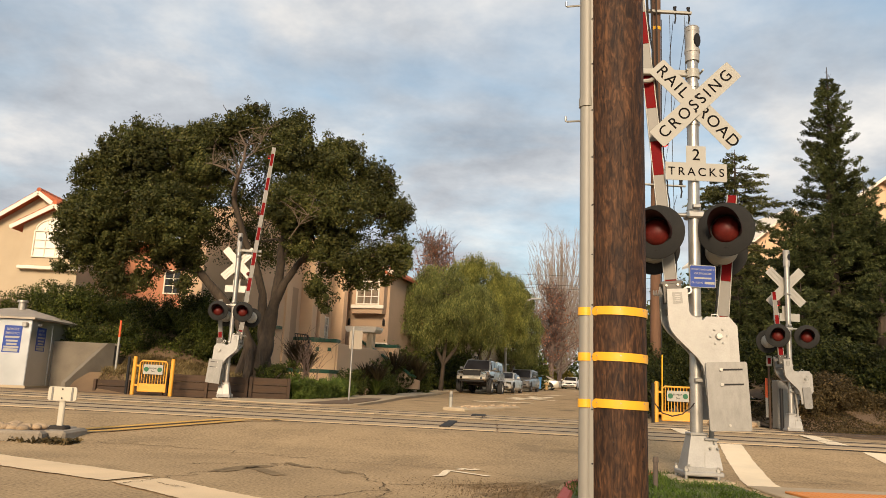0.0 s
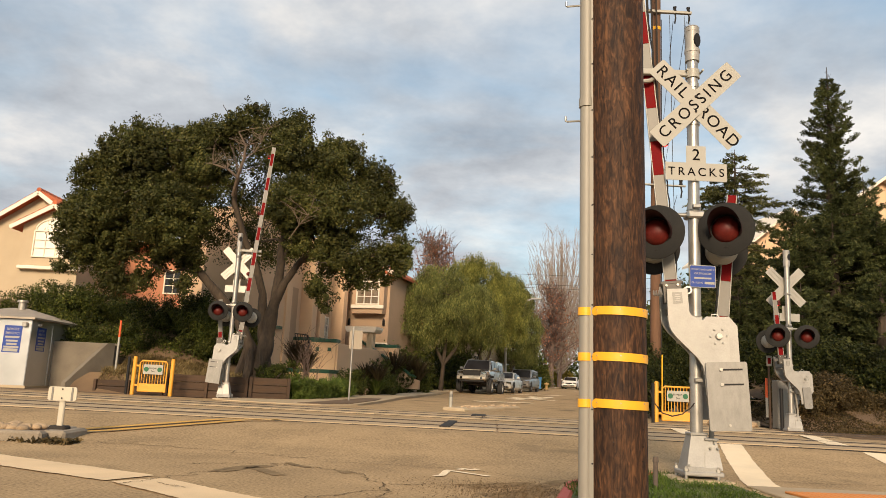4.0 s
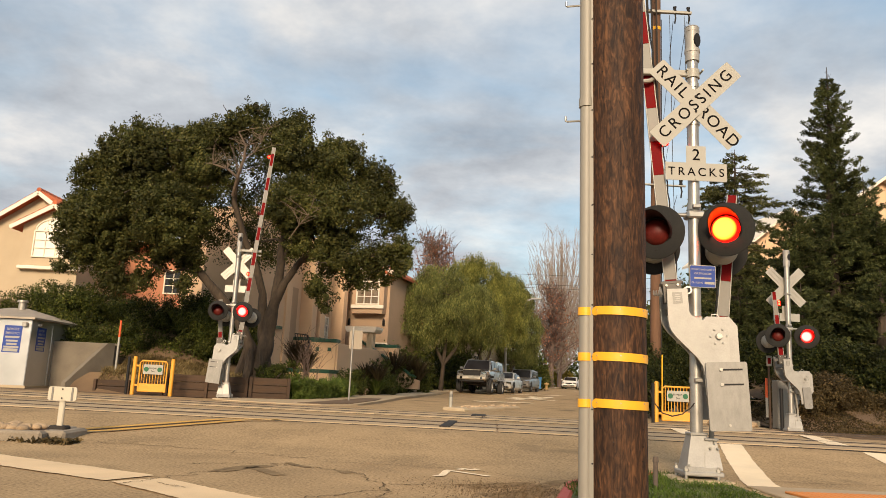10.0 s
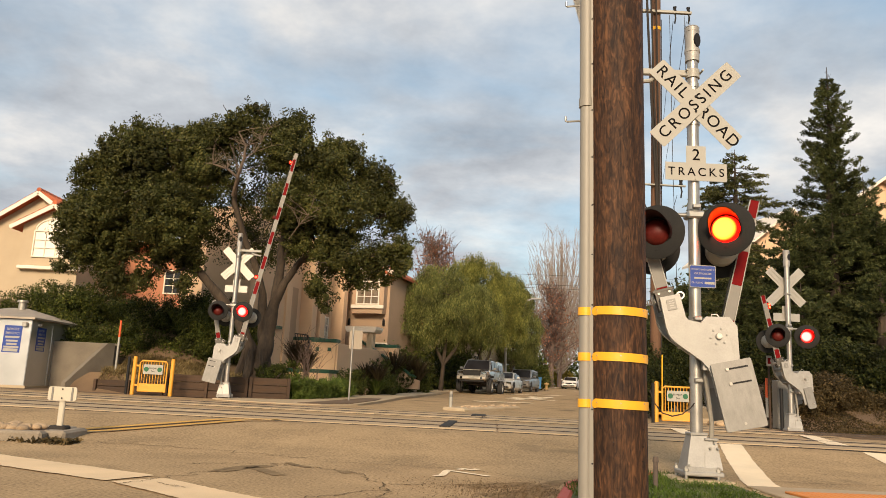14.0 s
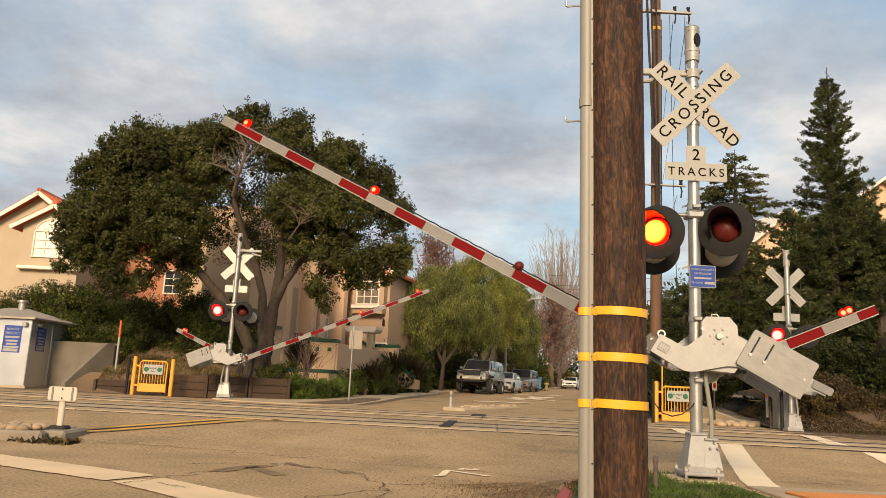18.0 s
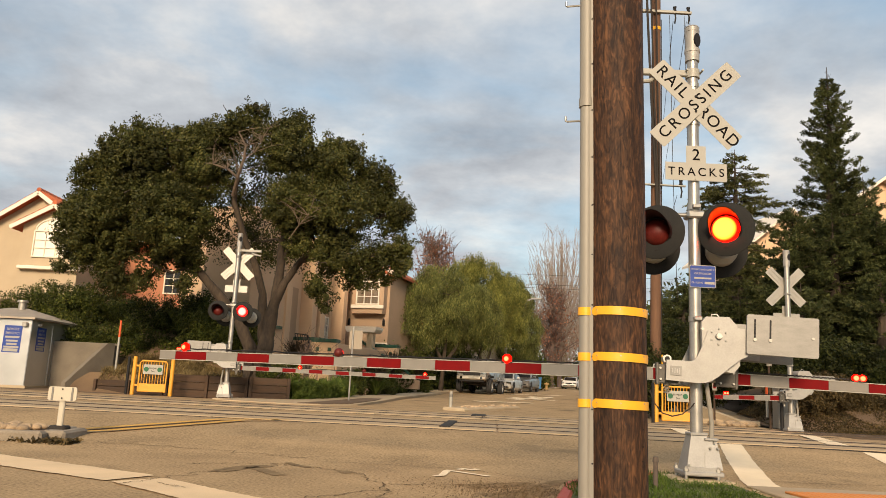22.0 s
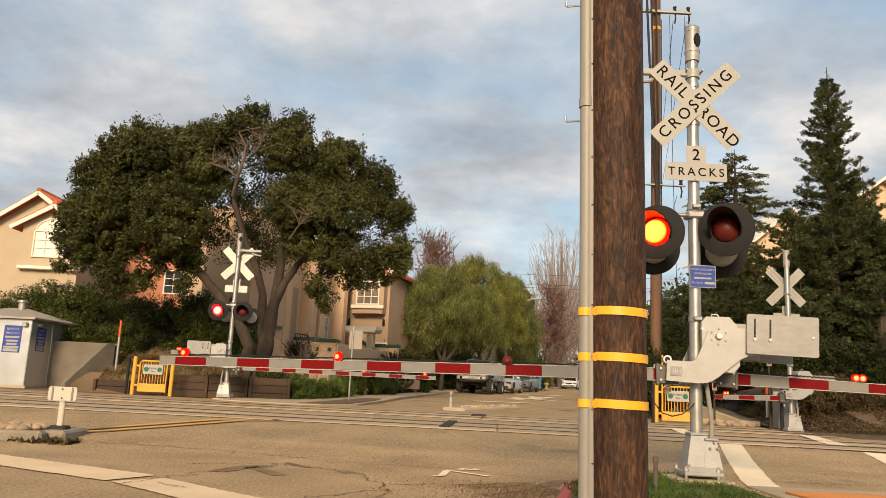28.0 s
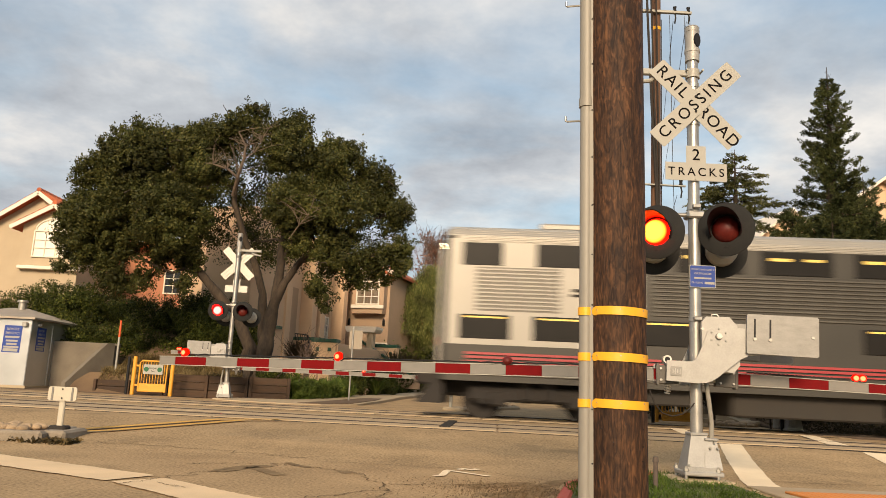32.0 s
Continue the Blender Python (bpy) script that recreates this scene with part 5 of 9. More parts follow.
def build_pole():
    x, y = 1.137, 4.85
    p = thing("utility_pole", pose(x, y, 0, 0, -0.72, 0), "brown creosoted wooden utility pole with yellow bands", "utility pole", "utility poles")
    sh = Shape()
    n = 40
    pts = [(0.012 * noise.noise((0, 0, z * 0.6)), 0, z) for z in [0.25 * i - 0.3 for i in range(n)]]
    sh.tube(pts, [0.1825 + 0.0004 * q[2] for q in pts], 40)
    part("shaft", sh, POLE_WOOD, p)
    cd = Shape()
    cx, cy = -0.205, -0.04
    cd.cyl((cx - 0.002, cy, -0.2), (cx + 0.006, cy, 2.84), 0.042, n=20)
    cd.cyl((cx + 0.006, cy, 2.8), (cx + 0.012, cy, 9.4), 0.046, n=20)
    part("conduit", cd, CONDUIT, p)
    cover = Shape()
    cover.box(cx + 0.030, cy - 0.036, 4.5, 0.030, 0.010, 9.4, 0.003)
    part("conduit_flange", cover, CONDUIT, p)
    cl = Shape(); cl.cyl((cx + 0.005, cy, 2.77), (cx + 0.006, cy, 2.83), 0.05, n=20)
    part("conduit_collar", cl, CONDUIT, p)
    for z, t in ((1.419, 0.0), (1.138, 0.3), (0.856, 0.6)):
        r = 0.1855 + 0.0004 * z
        b = Shape()
        k = 26
        ver, fac = [], []
        for j in range(k + 1):
            a = radians(-147 + 161 * j / k)
            for rr in (r, r + 0.004):
                for dz in (-0.026, 0.026):
                    ver.append((rr * math.cos(a), rr * math.sin(a), z + dz - 0.006 * math.cos(a)))
        for j in range(k):
            o = 4 * j
            fac += [(o + 2, o + 6, o + 7, o + 3), (o, o + 1, o + 5, o + 4), (o + 1, o + 3, o + 7, o + 5), (o, o + 4, o + 6, o + 2)]
        fac += [(0, 2, 3, 1), (4 * k, 4 * k + 1, 4 * k + 3, 4 * k + 2)]
        b.add(ver, fac)
        band = part("yellow_band", b, YELLOW_PLASTIC, p, "yellow reflective plastic band")
        e0 = radians(-147)
        tip = Shape(); tip.cyl(((r - 0.002) * math.cos(e0), (r - 0.002) * math.sin(e0), z), ((r + 0.004) * math.cos(e0), (r + 0.004) * math.sin(e0), z), 0.026, n=20)
        part("band_end", tip, YELLOW_PLASTIC, band)
        for dg in (-142, -96, -46):
            e1 = radians(dg)
            nl = Shape(); nl.cyl((r * math.cos(e1), r * math.sin(e1), z + 0.008), ((r + 0.007) * math.cos(e1), (r + 0.007) * math.sin(e1), z + 0.008), 0.0042, n=8)
            part("nail", nl, GALV, band)
        b2 = Shape(); b2.cyl((cx, cy, z - 0.024), (cx, cy, z + 0.026), 0.0475, n=20)
        part("yellow_band", b2, YELLOW_PLASTIC, p, "yellow band on the conduit")
    for i in range(12):
        z = 0.5 + 0.32 * i
        b = Shape(); b.cyl((cx + 0.033, cy - 0.046, z), (cx + 0.033, cy - 0.038, z), 0.005, n=8)
        part("screw", b, BLACK, p)
    nail_rng = random.Random(9)
    for i in range(26):
        a, z = radians(nail_rng.uniform(-165, -35)), nail_rng.uniform(0.35, 3.6)
        r = 0.1822 + 0.0004 * z
        nl = Shape(); nl.cyl((r * math.cos(a), r * math.sin(a), z), ((r + 0.006) * math.cos(a), (r + 0.006) * math.sin(a), z), 0.0035, n=6)
        part("nail", nl, BLACK, p)
    for z in (2.68, 3.5):
        s = Shape(); s.tube([(cx, cy, z), (cx - 0.12, cy + 0.02, z - 0.004), (cx - 0.13, cy + 0.02, z), (cx - 0.13, cy + 0.02, z + 0.03)], 0.007, 8)
        part("step_hook", s, GALV, p)


build_pole()


def build_far_pole():
    x0, y0, k = 7.59, 27.0, 1.6875
    p = thing("utility_pole", pose(x0, y0, gz(y0), 0, 0.25, 0), "slim brown wooden utility pole carrying wires", "utility pole", "utility poles")

    def at(x, y, z):
        return x * k, y * k, z * k - 0.495
    sh = Shape(); sh.cyl((0, 0, -0.1), at(0, 0, 11.8), 0.19, 0.155, 16)
    part("shaft", sh, surface("sunlit_pole_wood", (0.155, 0.078, 0.041), (0.09, 0.044, 0.023), 6, 0.8, bump=0.4, stretch=(1, 1, 0.1)), p)
    for z, a, b in ((9.15, -0.55, 0.75), (5.15, -0.4, 0.6)):
        c = Shape(); c.box(*at((a + b) / 2, -0.13, z), (b - a) * k, 0.13, 0.10 if z > 6 else 0.05, 0.01)
        arm = part("cross_arm", c, SIGN_WHITE, p)
        for x in (0.38, 0.68) if z > 6 else (0.5,):
            i = Shape()
            i.cyl(at(x, -0.13, z + 0.02), at(x, -0.13, z + 0.07), 0.085, 0.05, 10); i.cyl(at(x, -0.13, z + 0.07), at(x, -0.13, z + 0.13), 0.05, 0.075, 10)
            i.tube([at(x, -0.13, z), at(x + 0.02, -0.13, z - 0.12), at(x, -0.13, z - 0.26)], 0.03, 8)
            part("insulator", i, BLACK, arm)
    b = Shape(); b.cyl(at(0, 0, 8.75), at(0, 0, 8.83), 0.172, n=16)
    part("yellow_tag", b, YELLOW_PLASTIC, p)
    w = Shape(); w.tube([at(0.115, -0.05, 0.6), at(0.11, -0.05, 5), at(0.10, -0.05, 9)], 0.018, 6)
    part("ground_wire", w, RUBBER, p)
    # bundle of black cables that drops along the pole
    for o, r in ((0.0, 0.045), (0.09, 0.034), (0.2, 0.03)):
        cab = Shape()
        cab.tube([at(-0.35 + o, -0.25, 11.5), at(-0.26 + o, -0.25, 9.0), at(-0.16 + o * 0.7, -0.22, 7.0), at(-0.05 + o * 0.4, -0.18, 5.3), at(0.02, -0.14, 3.8)], r, 8)
        part("cable", cab, RUBBER, p)
    guard = Shape(); guard.cyl((-1.04, -4.4, 0.0), (-1.04, -4.4, 1.87), 0.02, n=8)
    part("guy_guard", guard, YELLOW_PLASTIC, p, "yellow guy-wire guard")
    wires = thing("overhead_wires", pose(0, 0, 0), "thin overhead wires running to the far poles", "wires")
    for x, z in ((8.3, 15.0), (8.8, 15.0), (8.4, 8.2)):
        s = Shape()
        pts = [(x + (35 - x) * t, y0 + (130 - y0) * t, z + (22 - z) * t - 5 * t * (1 - t)) for t in [i / 10 for i in range(11)]]
        s.tube(pts, 0.011, 5)
        part("wire", s, RUBBER, wires)
    for dx in (0.50, 1.05, 1.26):
        s = Shape(); s.tube([(x0 + dx, 26.75, 15.1), (x0 + 0.08 + dx, 26.7, 8.7), (x0 + 0.2 + dx, 26.7, 4.4)], 0.011, 5)
        part("drop_wire", s, RUBBER, wires)
    for z0, z1 in ((12.9, 13.1), (11.9, 12.1), (11.6, 11.7)):
        s = Shape(); s.tube([(-6 + 2.2 * i, 78, z0 + (z1 - z0) * i / 14 - 0.6 * (i / 14) * (1 - i / 14)) for i in range(15)], 0.014, 5)
        part("wire", s, RUBBER, wires)


build_far_pole()

# ---------------------------------------------------------------- banks and walls beyond the tracks


def smooth(a, b, t):
    t = min(1.0, max(0.0, (t - a) / (b - a)))
    return t * t * (3 - 2 * t)


def bank_left(x, y):
    z = gz(y) - 0.25 + 0.85 * smooth(25.7, 26.3, y)
    z += 1.9 * smooth(27.0, 31.5, y) * smooth(-6.0, -10.5, x)
    z += 1.2 * smooth(31.0, 38.0, y) * smooth(-9.0, -14.0, x)
    z += 0.12 * noise.noise((x * 0.7, y * 0.7, 3))
    if x < -11.9 and y < 28.7:
        z = min(z, gz(y) - 0.1)
    return z


def bank_right(x, y):
    t = y + (x - 10) * 0.1
    return gz(y) - 0.06 + 0.75 * smooth(21.4, 24.5, t) * smooth(8.8, 10.6, x) + 1.1 * smooth(24.5, 33, y) * smooth(9.5, 14, x) + 0.1 * noise.noise((x, y, 0))


def build_banks():
    xs = [-60, -45] + [-36 + 0.9 * i for i in range(36)]
    ys = [25.6 + 0.35 * i for i in range(30)] + [36 + 1.5 * i for i in range(20)]
    u_of = lambda x, y: (x - 0.45) * SY - (y - 24) * SX
    solid("bank", sheet(xs, ys, bank_left, lambda x, y: u_of(x, y) < -8.4), DIRT, "earth bank under the oak and hedge", "bank", kind="structure")
    xs = [8.6 + 0.9 * i for i in range(40)] + [50, 70, 100]
    ys = [21.2 + 0.5 * i for i in range(24)] + [34 + 4 * i for i in range(16)]

    solid("bank", sheet(xs, ys, bank_right, lambda x, y: u_of(x, y) > 9.2 or x > 30), DIRT, "brown brushy bank beside the tracks", "bank", kind="structure")


build_banks()


def plank_wall(name, a, b, height, rows, label, post_every=1.25):
    """Retaining wall of stacked timber planks with posts."""
    ln = math.hypot(b[0] - a[0], b[1] - a[1])
    w = thing(name, Matrix.Translation((a[0], a[1], gz(a[1]) - 0.03)) @ Matrix.Rotation(math.atan2(b[1] - a[1], b[0] - a[0]), 4, "Z"), label, "retaining wall", kind="structure")
    h = height / rows
    k = max(1, round(ln / post_every))
    sh = Shape(); sh.box(0, 0, 0, ln / k - 0.012, 0.07, h - 0.012, 0.008)
    me = sh.mesh("plank", TIMBER, False)
    ps = Shape(); ps.box(0, 0, height / 2, 0.10, 0.10, height + 0.03, 0.01)
    pm = ps.mesh("post", TIMBER, False)
    for i in range(k):
        for j in range(rows):
            part("plank", me, None, w, m=pose(ln / k * (i + 0.5), random.uniform(-0.006, 0.006), h * (j + 0.5)))
    for i in range(k + 1):
        part("post", pm, None, w, m=pose(ln / k * i, -0.07, 0))
    return w


plank_wall("planter_wall", (-8.75, 25.45), (-6.12, 25.30), 0.72, 3, "dark-stained timber planter wall under the oak")
plank_wall("planter_wall", (-6.0, 25.22), (-4.85, 25.6), 0.74, 3, "dark-stained timber planter wall under the oak")
plank_wall("planter_wall", (-11.3, 26.0), (-9.0, 25.75), 0.42, 2, "low dark timber retaining wall behind the gate")


def build_wing_wall():
    sh = Shape()
    sh.prism([(0, -0.2), (0, 0.25), (1.5, 1.66), (1.8, 1.66), (1.8, -0.2)], -0.1, 0.1, pose(-12.35, 25.9, 0.26, 0, 0, 63))
    wall = solid("wing_wall", sh, OLD_CONCRETE, "sloping grey concrete wing wall beside the cabinet", "retaining wall", kind="structure")
    sh = Shape(); sh.box(-12.85, 27.75, 1.05, 2.9, 0.22, 1.75, 0.02)
    solid("back_wall", sh, OLD_CONCRETE, "grey concrete retaining wall behind the cabinet", "retaining wall", kind="structure")
    sh = Shape(); sh.prism([(0, -0.2), (0, 0.12), (2.2, 0.62), (2.2, -0.2)], -0.1, 0.1, pose(8.9, 22.6, 0.25, 0, 0, 115))
    solid("ramp_wall", sh, CONCRETE, "low concrete wall beside the footpath ramp", "retaining wall", kind="structure")


build_wing_wall()


def notice(parent, w, h, m):
    sh = Shape(); sh.prism(blade_outline(w / 2, h / 2, 0.01), -0.003, 0.003)
    n = part("notice", sh, BLUE_SIGN, parent, "blue emergency notice with white lettering", m)
    writing("REPORT", h * 0.13, SIGN_WHITE, n, pose(0, -0.005, h * 0.36), depth=0.0005)
    writing("EMERGENCY", h * 0.13, SIGN_WHITE, n, pose(0, -0.005, h * 0.21), depth=0.0005, xscale=0.72)
    for z, k in ((0.07, 0.8), (-0.07, 0.66), (-0.19, 0.6), (-0.3, 0.85)):
        b = Shape(); b.box(0, -0.005, h * z, w * k, 0.002, h * 0.07)
        part("bar", b, SIGN_WHITE, n)
    b = Shape(); b.box(-0.01, -0.005, h * -0.41, w * 0.82, 0.002, h * 0.11, 0.0005)
    part("bar", b, SIGN_WHITE, n)


def build_cabinet():
    c = thing("signal_cabinet", pose(-15.1, 27.65, 0.24), "grey metal railway signal cabinet with a low hipped roof", "equipment cabinet")
    sh = Shape(); sh.box(0, 0, 1.15, 2.8, 3.3, 2.3, 0.02)
    part("body", sh, BUNG_WALL, c)
    sh = Shape(); sh.box(0, 0, 0.05, 3.0, 3.5, 0.1, 0.02)
    part("plinth", sh, CONCRETE, c)
    rf = Shape()
    rf.add([(-1.56, -1.81, 2.3), (1.56, -1.81, 2.3), (1.56, 1.81, 2.3), (-1.56, 1.81, 2.3), (-1.56, -1.81, 2.36), (1.56, -1.81, 2.36), (1.56, 1.81, 2.36), (-1.56, 1.81, 2.36), (-0.3, 0, 2.78), (0.3, 0, 2.78)],
           [(0, 3, 2, 1), (0, 1, 5, 4), (1, 2, 6, 5), (2, 3, 7, 6), (3, 0, 4, 7), (4, 5, 9, 8), (5, 6, 9), (6, 7, 8, 9), (7, 4, 8)])
    part("roof", rf, surface("weathered_roof_metal", (0.40, 0.34, 0.27), (0.30, 0.25, 0.2), 2, 0.6, 0.2), c)
    v = Shape(); v.cyl((0.2, -0.2, 2.7), (0.2, -0.2, 2.98), 0.13, 0.13, 16); v.cyl((0.2, -0.2, 2.98), (0.2, -0.2, 3.05), 0.19, 0.17, 16)
    part("roof_vent", v, SIGN_BACK, c)
    d = Shape(); d.box(1.405, 0.25, 1.15, 0.02, 0.95, 2.05, 0.006)
    door = part("door", d, BUNG_WALL, c)
    h = Shape(); h.box(1.43, 0.55, 1.1, 0.05, 0.04, 0.16, 0.01)
    part("handle", h, GALV, door)
    for z in (0.4, 1.2, 1.95):
        hh = Shape(); hh.cyl((1.415, -0.24, z), (1.415, -0.24, z + 0.12), 0.014, n=8)
        part("hinge", hh, GALV, door)
    l = Shape(); l.box(1.2, -1.71, 2.12, 0.16, 0.14, 0.16, 0.02)
    part("lamp_box", l, SIGN_BACK, c)
    l = Shape(); l.box(1.46, -1.2, 2.15, 0.14, 0.12, 0.12, 0.02)
    part("lamp_box", l, SIGN_BACK, c)
    notice(c, 0.60, 0.9, pose(0.80, -1.656, 1.62))
    notice(c, 0.6, 0.8, pose(1.404, -0.95, 1.66, 0, 0, 90))


build_cabinet()


def exit_gate(m, turn=0):
    """Yellow-orange swing gate between two posts, with a white exit sign."""
    g = thing("exit_gate", m, "yellow-orange steel emergency exit gate with a sign", "gate", "emergency exit gates")
    for x, h in ((-0.03, 1.2), (1.17, 1.16)):
        sh = Shape(); sh.cyl((x, 0, 0), (x, 0, h - 0.03), 0.062, n=16); sh.cyl((x, 0, h - 0.03), (x, 0, h), 0.062, 0.03, 16)
        part("post", sh, GATE_ORANGE, g)
    fr = Shape()
    fr.tube([(0.14, 0, 0.12), (0.14, 0, 1.0), (0.2, 0, 1.06), (0.94, 0, 1.06), (1.0, 0, 1.0), (1.0, 0, 0.12), (0.14, 0, 0.12)], 0.026, 10)
    part("frame", fr, GATE_ORANGE, g)
    kp = Shape(); kp.box(0.57, 0, 0.23, 0.84, 0.012, 0.26, 0.004)
    part("kick_plate", kp, GATE_ORANGE, g)
    for i in range(9):
        b = Shape(); b.cyl((0.22 + 0.0875 * i, 0, 0.34), (0.22 + 0.0875 * i, 0, 1.05), 0.011, n=8)
        part("bar", b, GATE_ORANGE, g)
    for z in (0.3, 0.9):
        h = Shape(); h.box(0.07, 0, z, 0.1, 0.04, 0.06, 0.01)
        part("hinge", h, GATE_ORANGE, g)
    sh = Shape(); sh.prism(blade_outline(0.31, 0.15, 0.015), -0.003, 0.003)
    s = part("exit_sign", sh, SIGN_WHITE, g, "white sign with green discs", pose(0.57, -0.035, 0.80))
    green = GREEN_DISC
    for x in (-0.21, 0.21):
        d = Shape(); d.cyl((x, -0.003, 0.0), (x, -0.006, 0.0), 0.075, n=20)
        part("disc", d, green, s)
    writing("Emergency", 0.072, INK, s, pose(0, -0.005, 0.045), depth=0.0004, xscale=0.85)
    writing("Exit", 0.072, INK, s, pose(0, -0.005, -0.06), depth=0.0004)
    return g


GREEN_DISC = surface("green_disc", (0.006, 0.11, 0.045), (0.005, 0.09, 0.036), 5, 0.5, bump=0.0)
first_exit = exit_gate(pose(-9.48, 24.5, gz(24.5), 0, 0, -1))
copy_thing(first_exit, pose(6.33, 22.3, 0.2, 0, 0, -3))


def build_posts():
    def marker(x, y, z, h, lean, label, red=0.34):
        p = thing("marker_post", pose(x, y, z, 0, lean, 0), label, "marker post", "marker posts")
        sh = Shape(); sh.cyl((0, 0, 0), (0, 0, h * (1 - red)), 0.036, n=12)
        part("white_shaft", sh, SIGN_WHITE, p)
        sh = Shape(); sh.cyl((0, 0, h * (1 - red)), (0, 0, h), 0.037, 0.034, 12)
        part("orange_top", sh, surface("orange_plastic", (0.65, 0.10, 0.02), (0.55, 0.08, 0.02), 5, 0.5), p, "orange-red top")
    marker(-10.93, 26.5, 1.0, 1.68, 0.0, "white marker post with an orange-red top")
    marker(9.0, 21.2, 0.55, 1.05, 0.0, "white marker post with an orange-red top", 0.5)
    for x, y, h in ((-9.86, 24.9, 1.16), (9.02, 20.35, 1.05), (5.98, 21.5, 1.05)):
        sh = Shape(); sh.cyl((0, 0, 0), (0, 0, h), 0.045, n=12); sh.cyl((0, 0, h), (0, 0, h + 0.02), 0.05, 0.04, 12)
        solid("black_post", sh, BLACK, "black round steel post beside the crossing", "post", pose(x, y, gz(y)), "black posts")
    # sign on a thin post, seen from behind
    s = thing("street_sign", pose(-2.89, 26.0, 0.30), "blank back of a street sign on a thin steel post", "street sign", "street signs")
    sh = Shape(); sh.cyl((0, 0, 0), (0, 0, 2.5), 0.03, n=10)
    part("post", sh, GALV, s)
    sh = Shape(); sh.prism(blade_outline(0.22, 0.31, 0.03), 0.035, 0.04)
    part("plate", sh, surface("dull_sign_back", (0.30, 0.25, 0.19), (0.25, 0.21, 0.16), 3, 0.6, bump=0.02), s, m=pose(0.10, 0, 2.08))
    for x, y, h, w in ((8.03, 22.5, 1.15, 0.13), (8.95, 20.9, 1.85, 0.15)):
        s = thing("small_sign", pose(x, y, gz(y)), "small pale sign with a red mark on a post", "street sign", "street signs")
        sh = Shape(); sh.box(0, 0, h / 2, 0.05, 0.04, h, 0.006)
        part("post", sh, TIMBER, s)
        sh = Shape(); sh.box(0, -0.03, h - 0.05, w, 0.01, 0.28, 0.003)
        part("plate", sh, CONDUIT, s)
        sh = Shape(); sh.box(0, -0.037, h - 0.05, w * 0.6, 0.003, 0.16, 0.001)
        part("mark", sh, ARM_RED, s)
    # cabinet behind the right mast
    c = thing("junction_cabinet", pose(9.55, 21.4, gz(21.4)), "grey-green steel junction cabinet behind the mast", "equipment cabinet")
    sh = Shape(); sh.box(0, 0, 0.65, 0.5, 0.35, 1.3, 0.02)
    part("body", sh, CONDUIT, c)
    sh = Shape(); sh.box(-0.03, -0.18, 0.8, 0.38, 0.02, 0.7, 0.01)
    part("door", sh, CONDUIT, c)
    # short stub post in the grass
    sh = Shape(); sh.cyl((0, 0, -0.05), (0, 0, 0.25), 0.022, n=10); sh.cyl((0, 0, 0.25), (0, 0, 0.3), 0.03, 0.026, 10)
    solid("stub_post", sh, surface("rusty_iron", (0.12, 0.09, 0.07), (0.07, 0.05, 0.04), 8, 0.8), "short rusty iron stub post in the grass", "post", pose(2.11, 7.5, 0.06))
    # stones and rubble by the right mast
    rng = random.Random(21)
    st = [rounded_stone(rng) for _ in range(3)]
    for i in range(14):
        s = rng.uniform(0.06, 0.17)
        ob = new("rubble_stone", st[i % 3])
        ob.matrix_basis = pose(7.6 + 1.5 * rng.random(), 21.6 + 0.7 * rng.random(), gz(22) + s * 0.35, 0, 0, rng.uniform(0, 360)) @ Matrix.Diagonal((s * 1.3, s, s * 0.7, 1))
        tagged(ob, "grey broken stone beside the path", "stone", "rubble stones")


build_posts()

# ---------------------------------------------------------------- houses


def street_pose(u, v, z):
    x, y = across(u, v)
    return pose(x, y, z, 0, 0, -16.5)


def pane_window(parent, x, y, z, w, h, nx, nz, glass, m=None, arch=False, name="window"):
    """A framed window lying in the x-z plane, facing -y."""
    fr = Shape()
    t = 0.07
    for sx in (-1, 1):
        fr.box(x + sx * (w / 2 + t / 2), y, z, t, 0.1, h + 2 * t, 0.01, m)
    for sz in (-1, 1):
        fr.box(x, y, z + sz * (h / 2 + t / 2), w, 0.1, t, 0.01, m)
    for i in range(1, nx):
        fr.box(x - w / 2 + w * i / nx, y - 0.005, z, 0.035, 0.05, h, 0, m)
    for i in range(1, nz):
        fr.box(x, y - 0.006, z - h / 2 + h * i / nz, w, 0.05, 0.035, 0, m)
    win = part(name, fr, TRIM_WHITE, parent)
    g = Shape(); g.box(x, y + 0.03, z, w, 0.02, h, 0, m)
    part("pane", g, glass, win)
    if arch:
        k = 12
        pts = [(x + (w / 2) * math.cos(math.pi * i / k), z + h / 2 + t + (w * 0.30) * math.sin(math.pi * i / k)) for i in range(k + 1)]
        a = Shape(); a.prism(pts, y + 0.02, y + 0.04, m)
        part("arch_pane", a, glass, win)
        b = Shape(); b.tube([(p[0], y, p[1]) for p in pts], 0.045, 6, m)
        part("arch_frame", b, TRIM_WHITE, win)
    return win


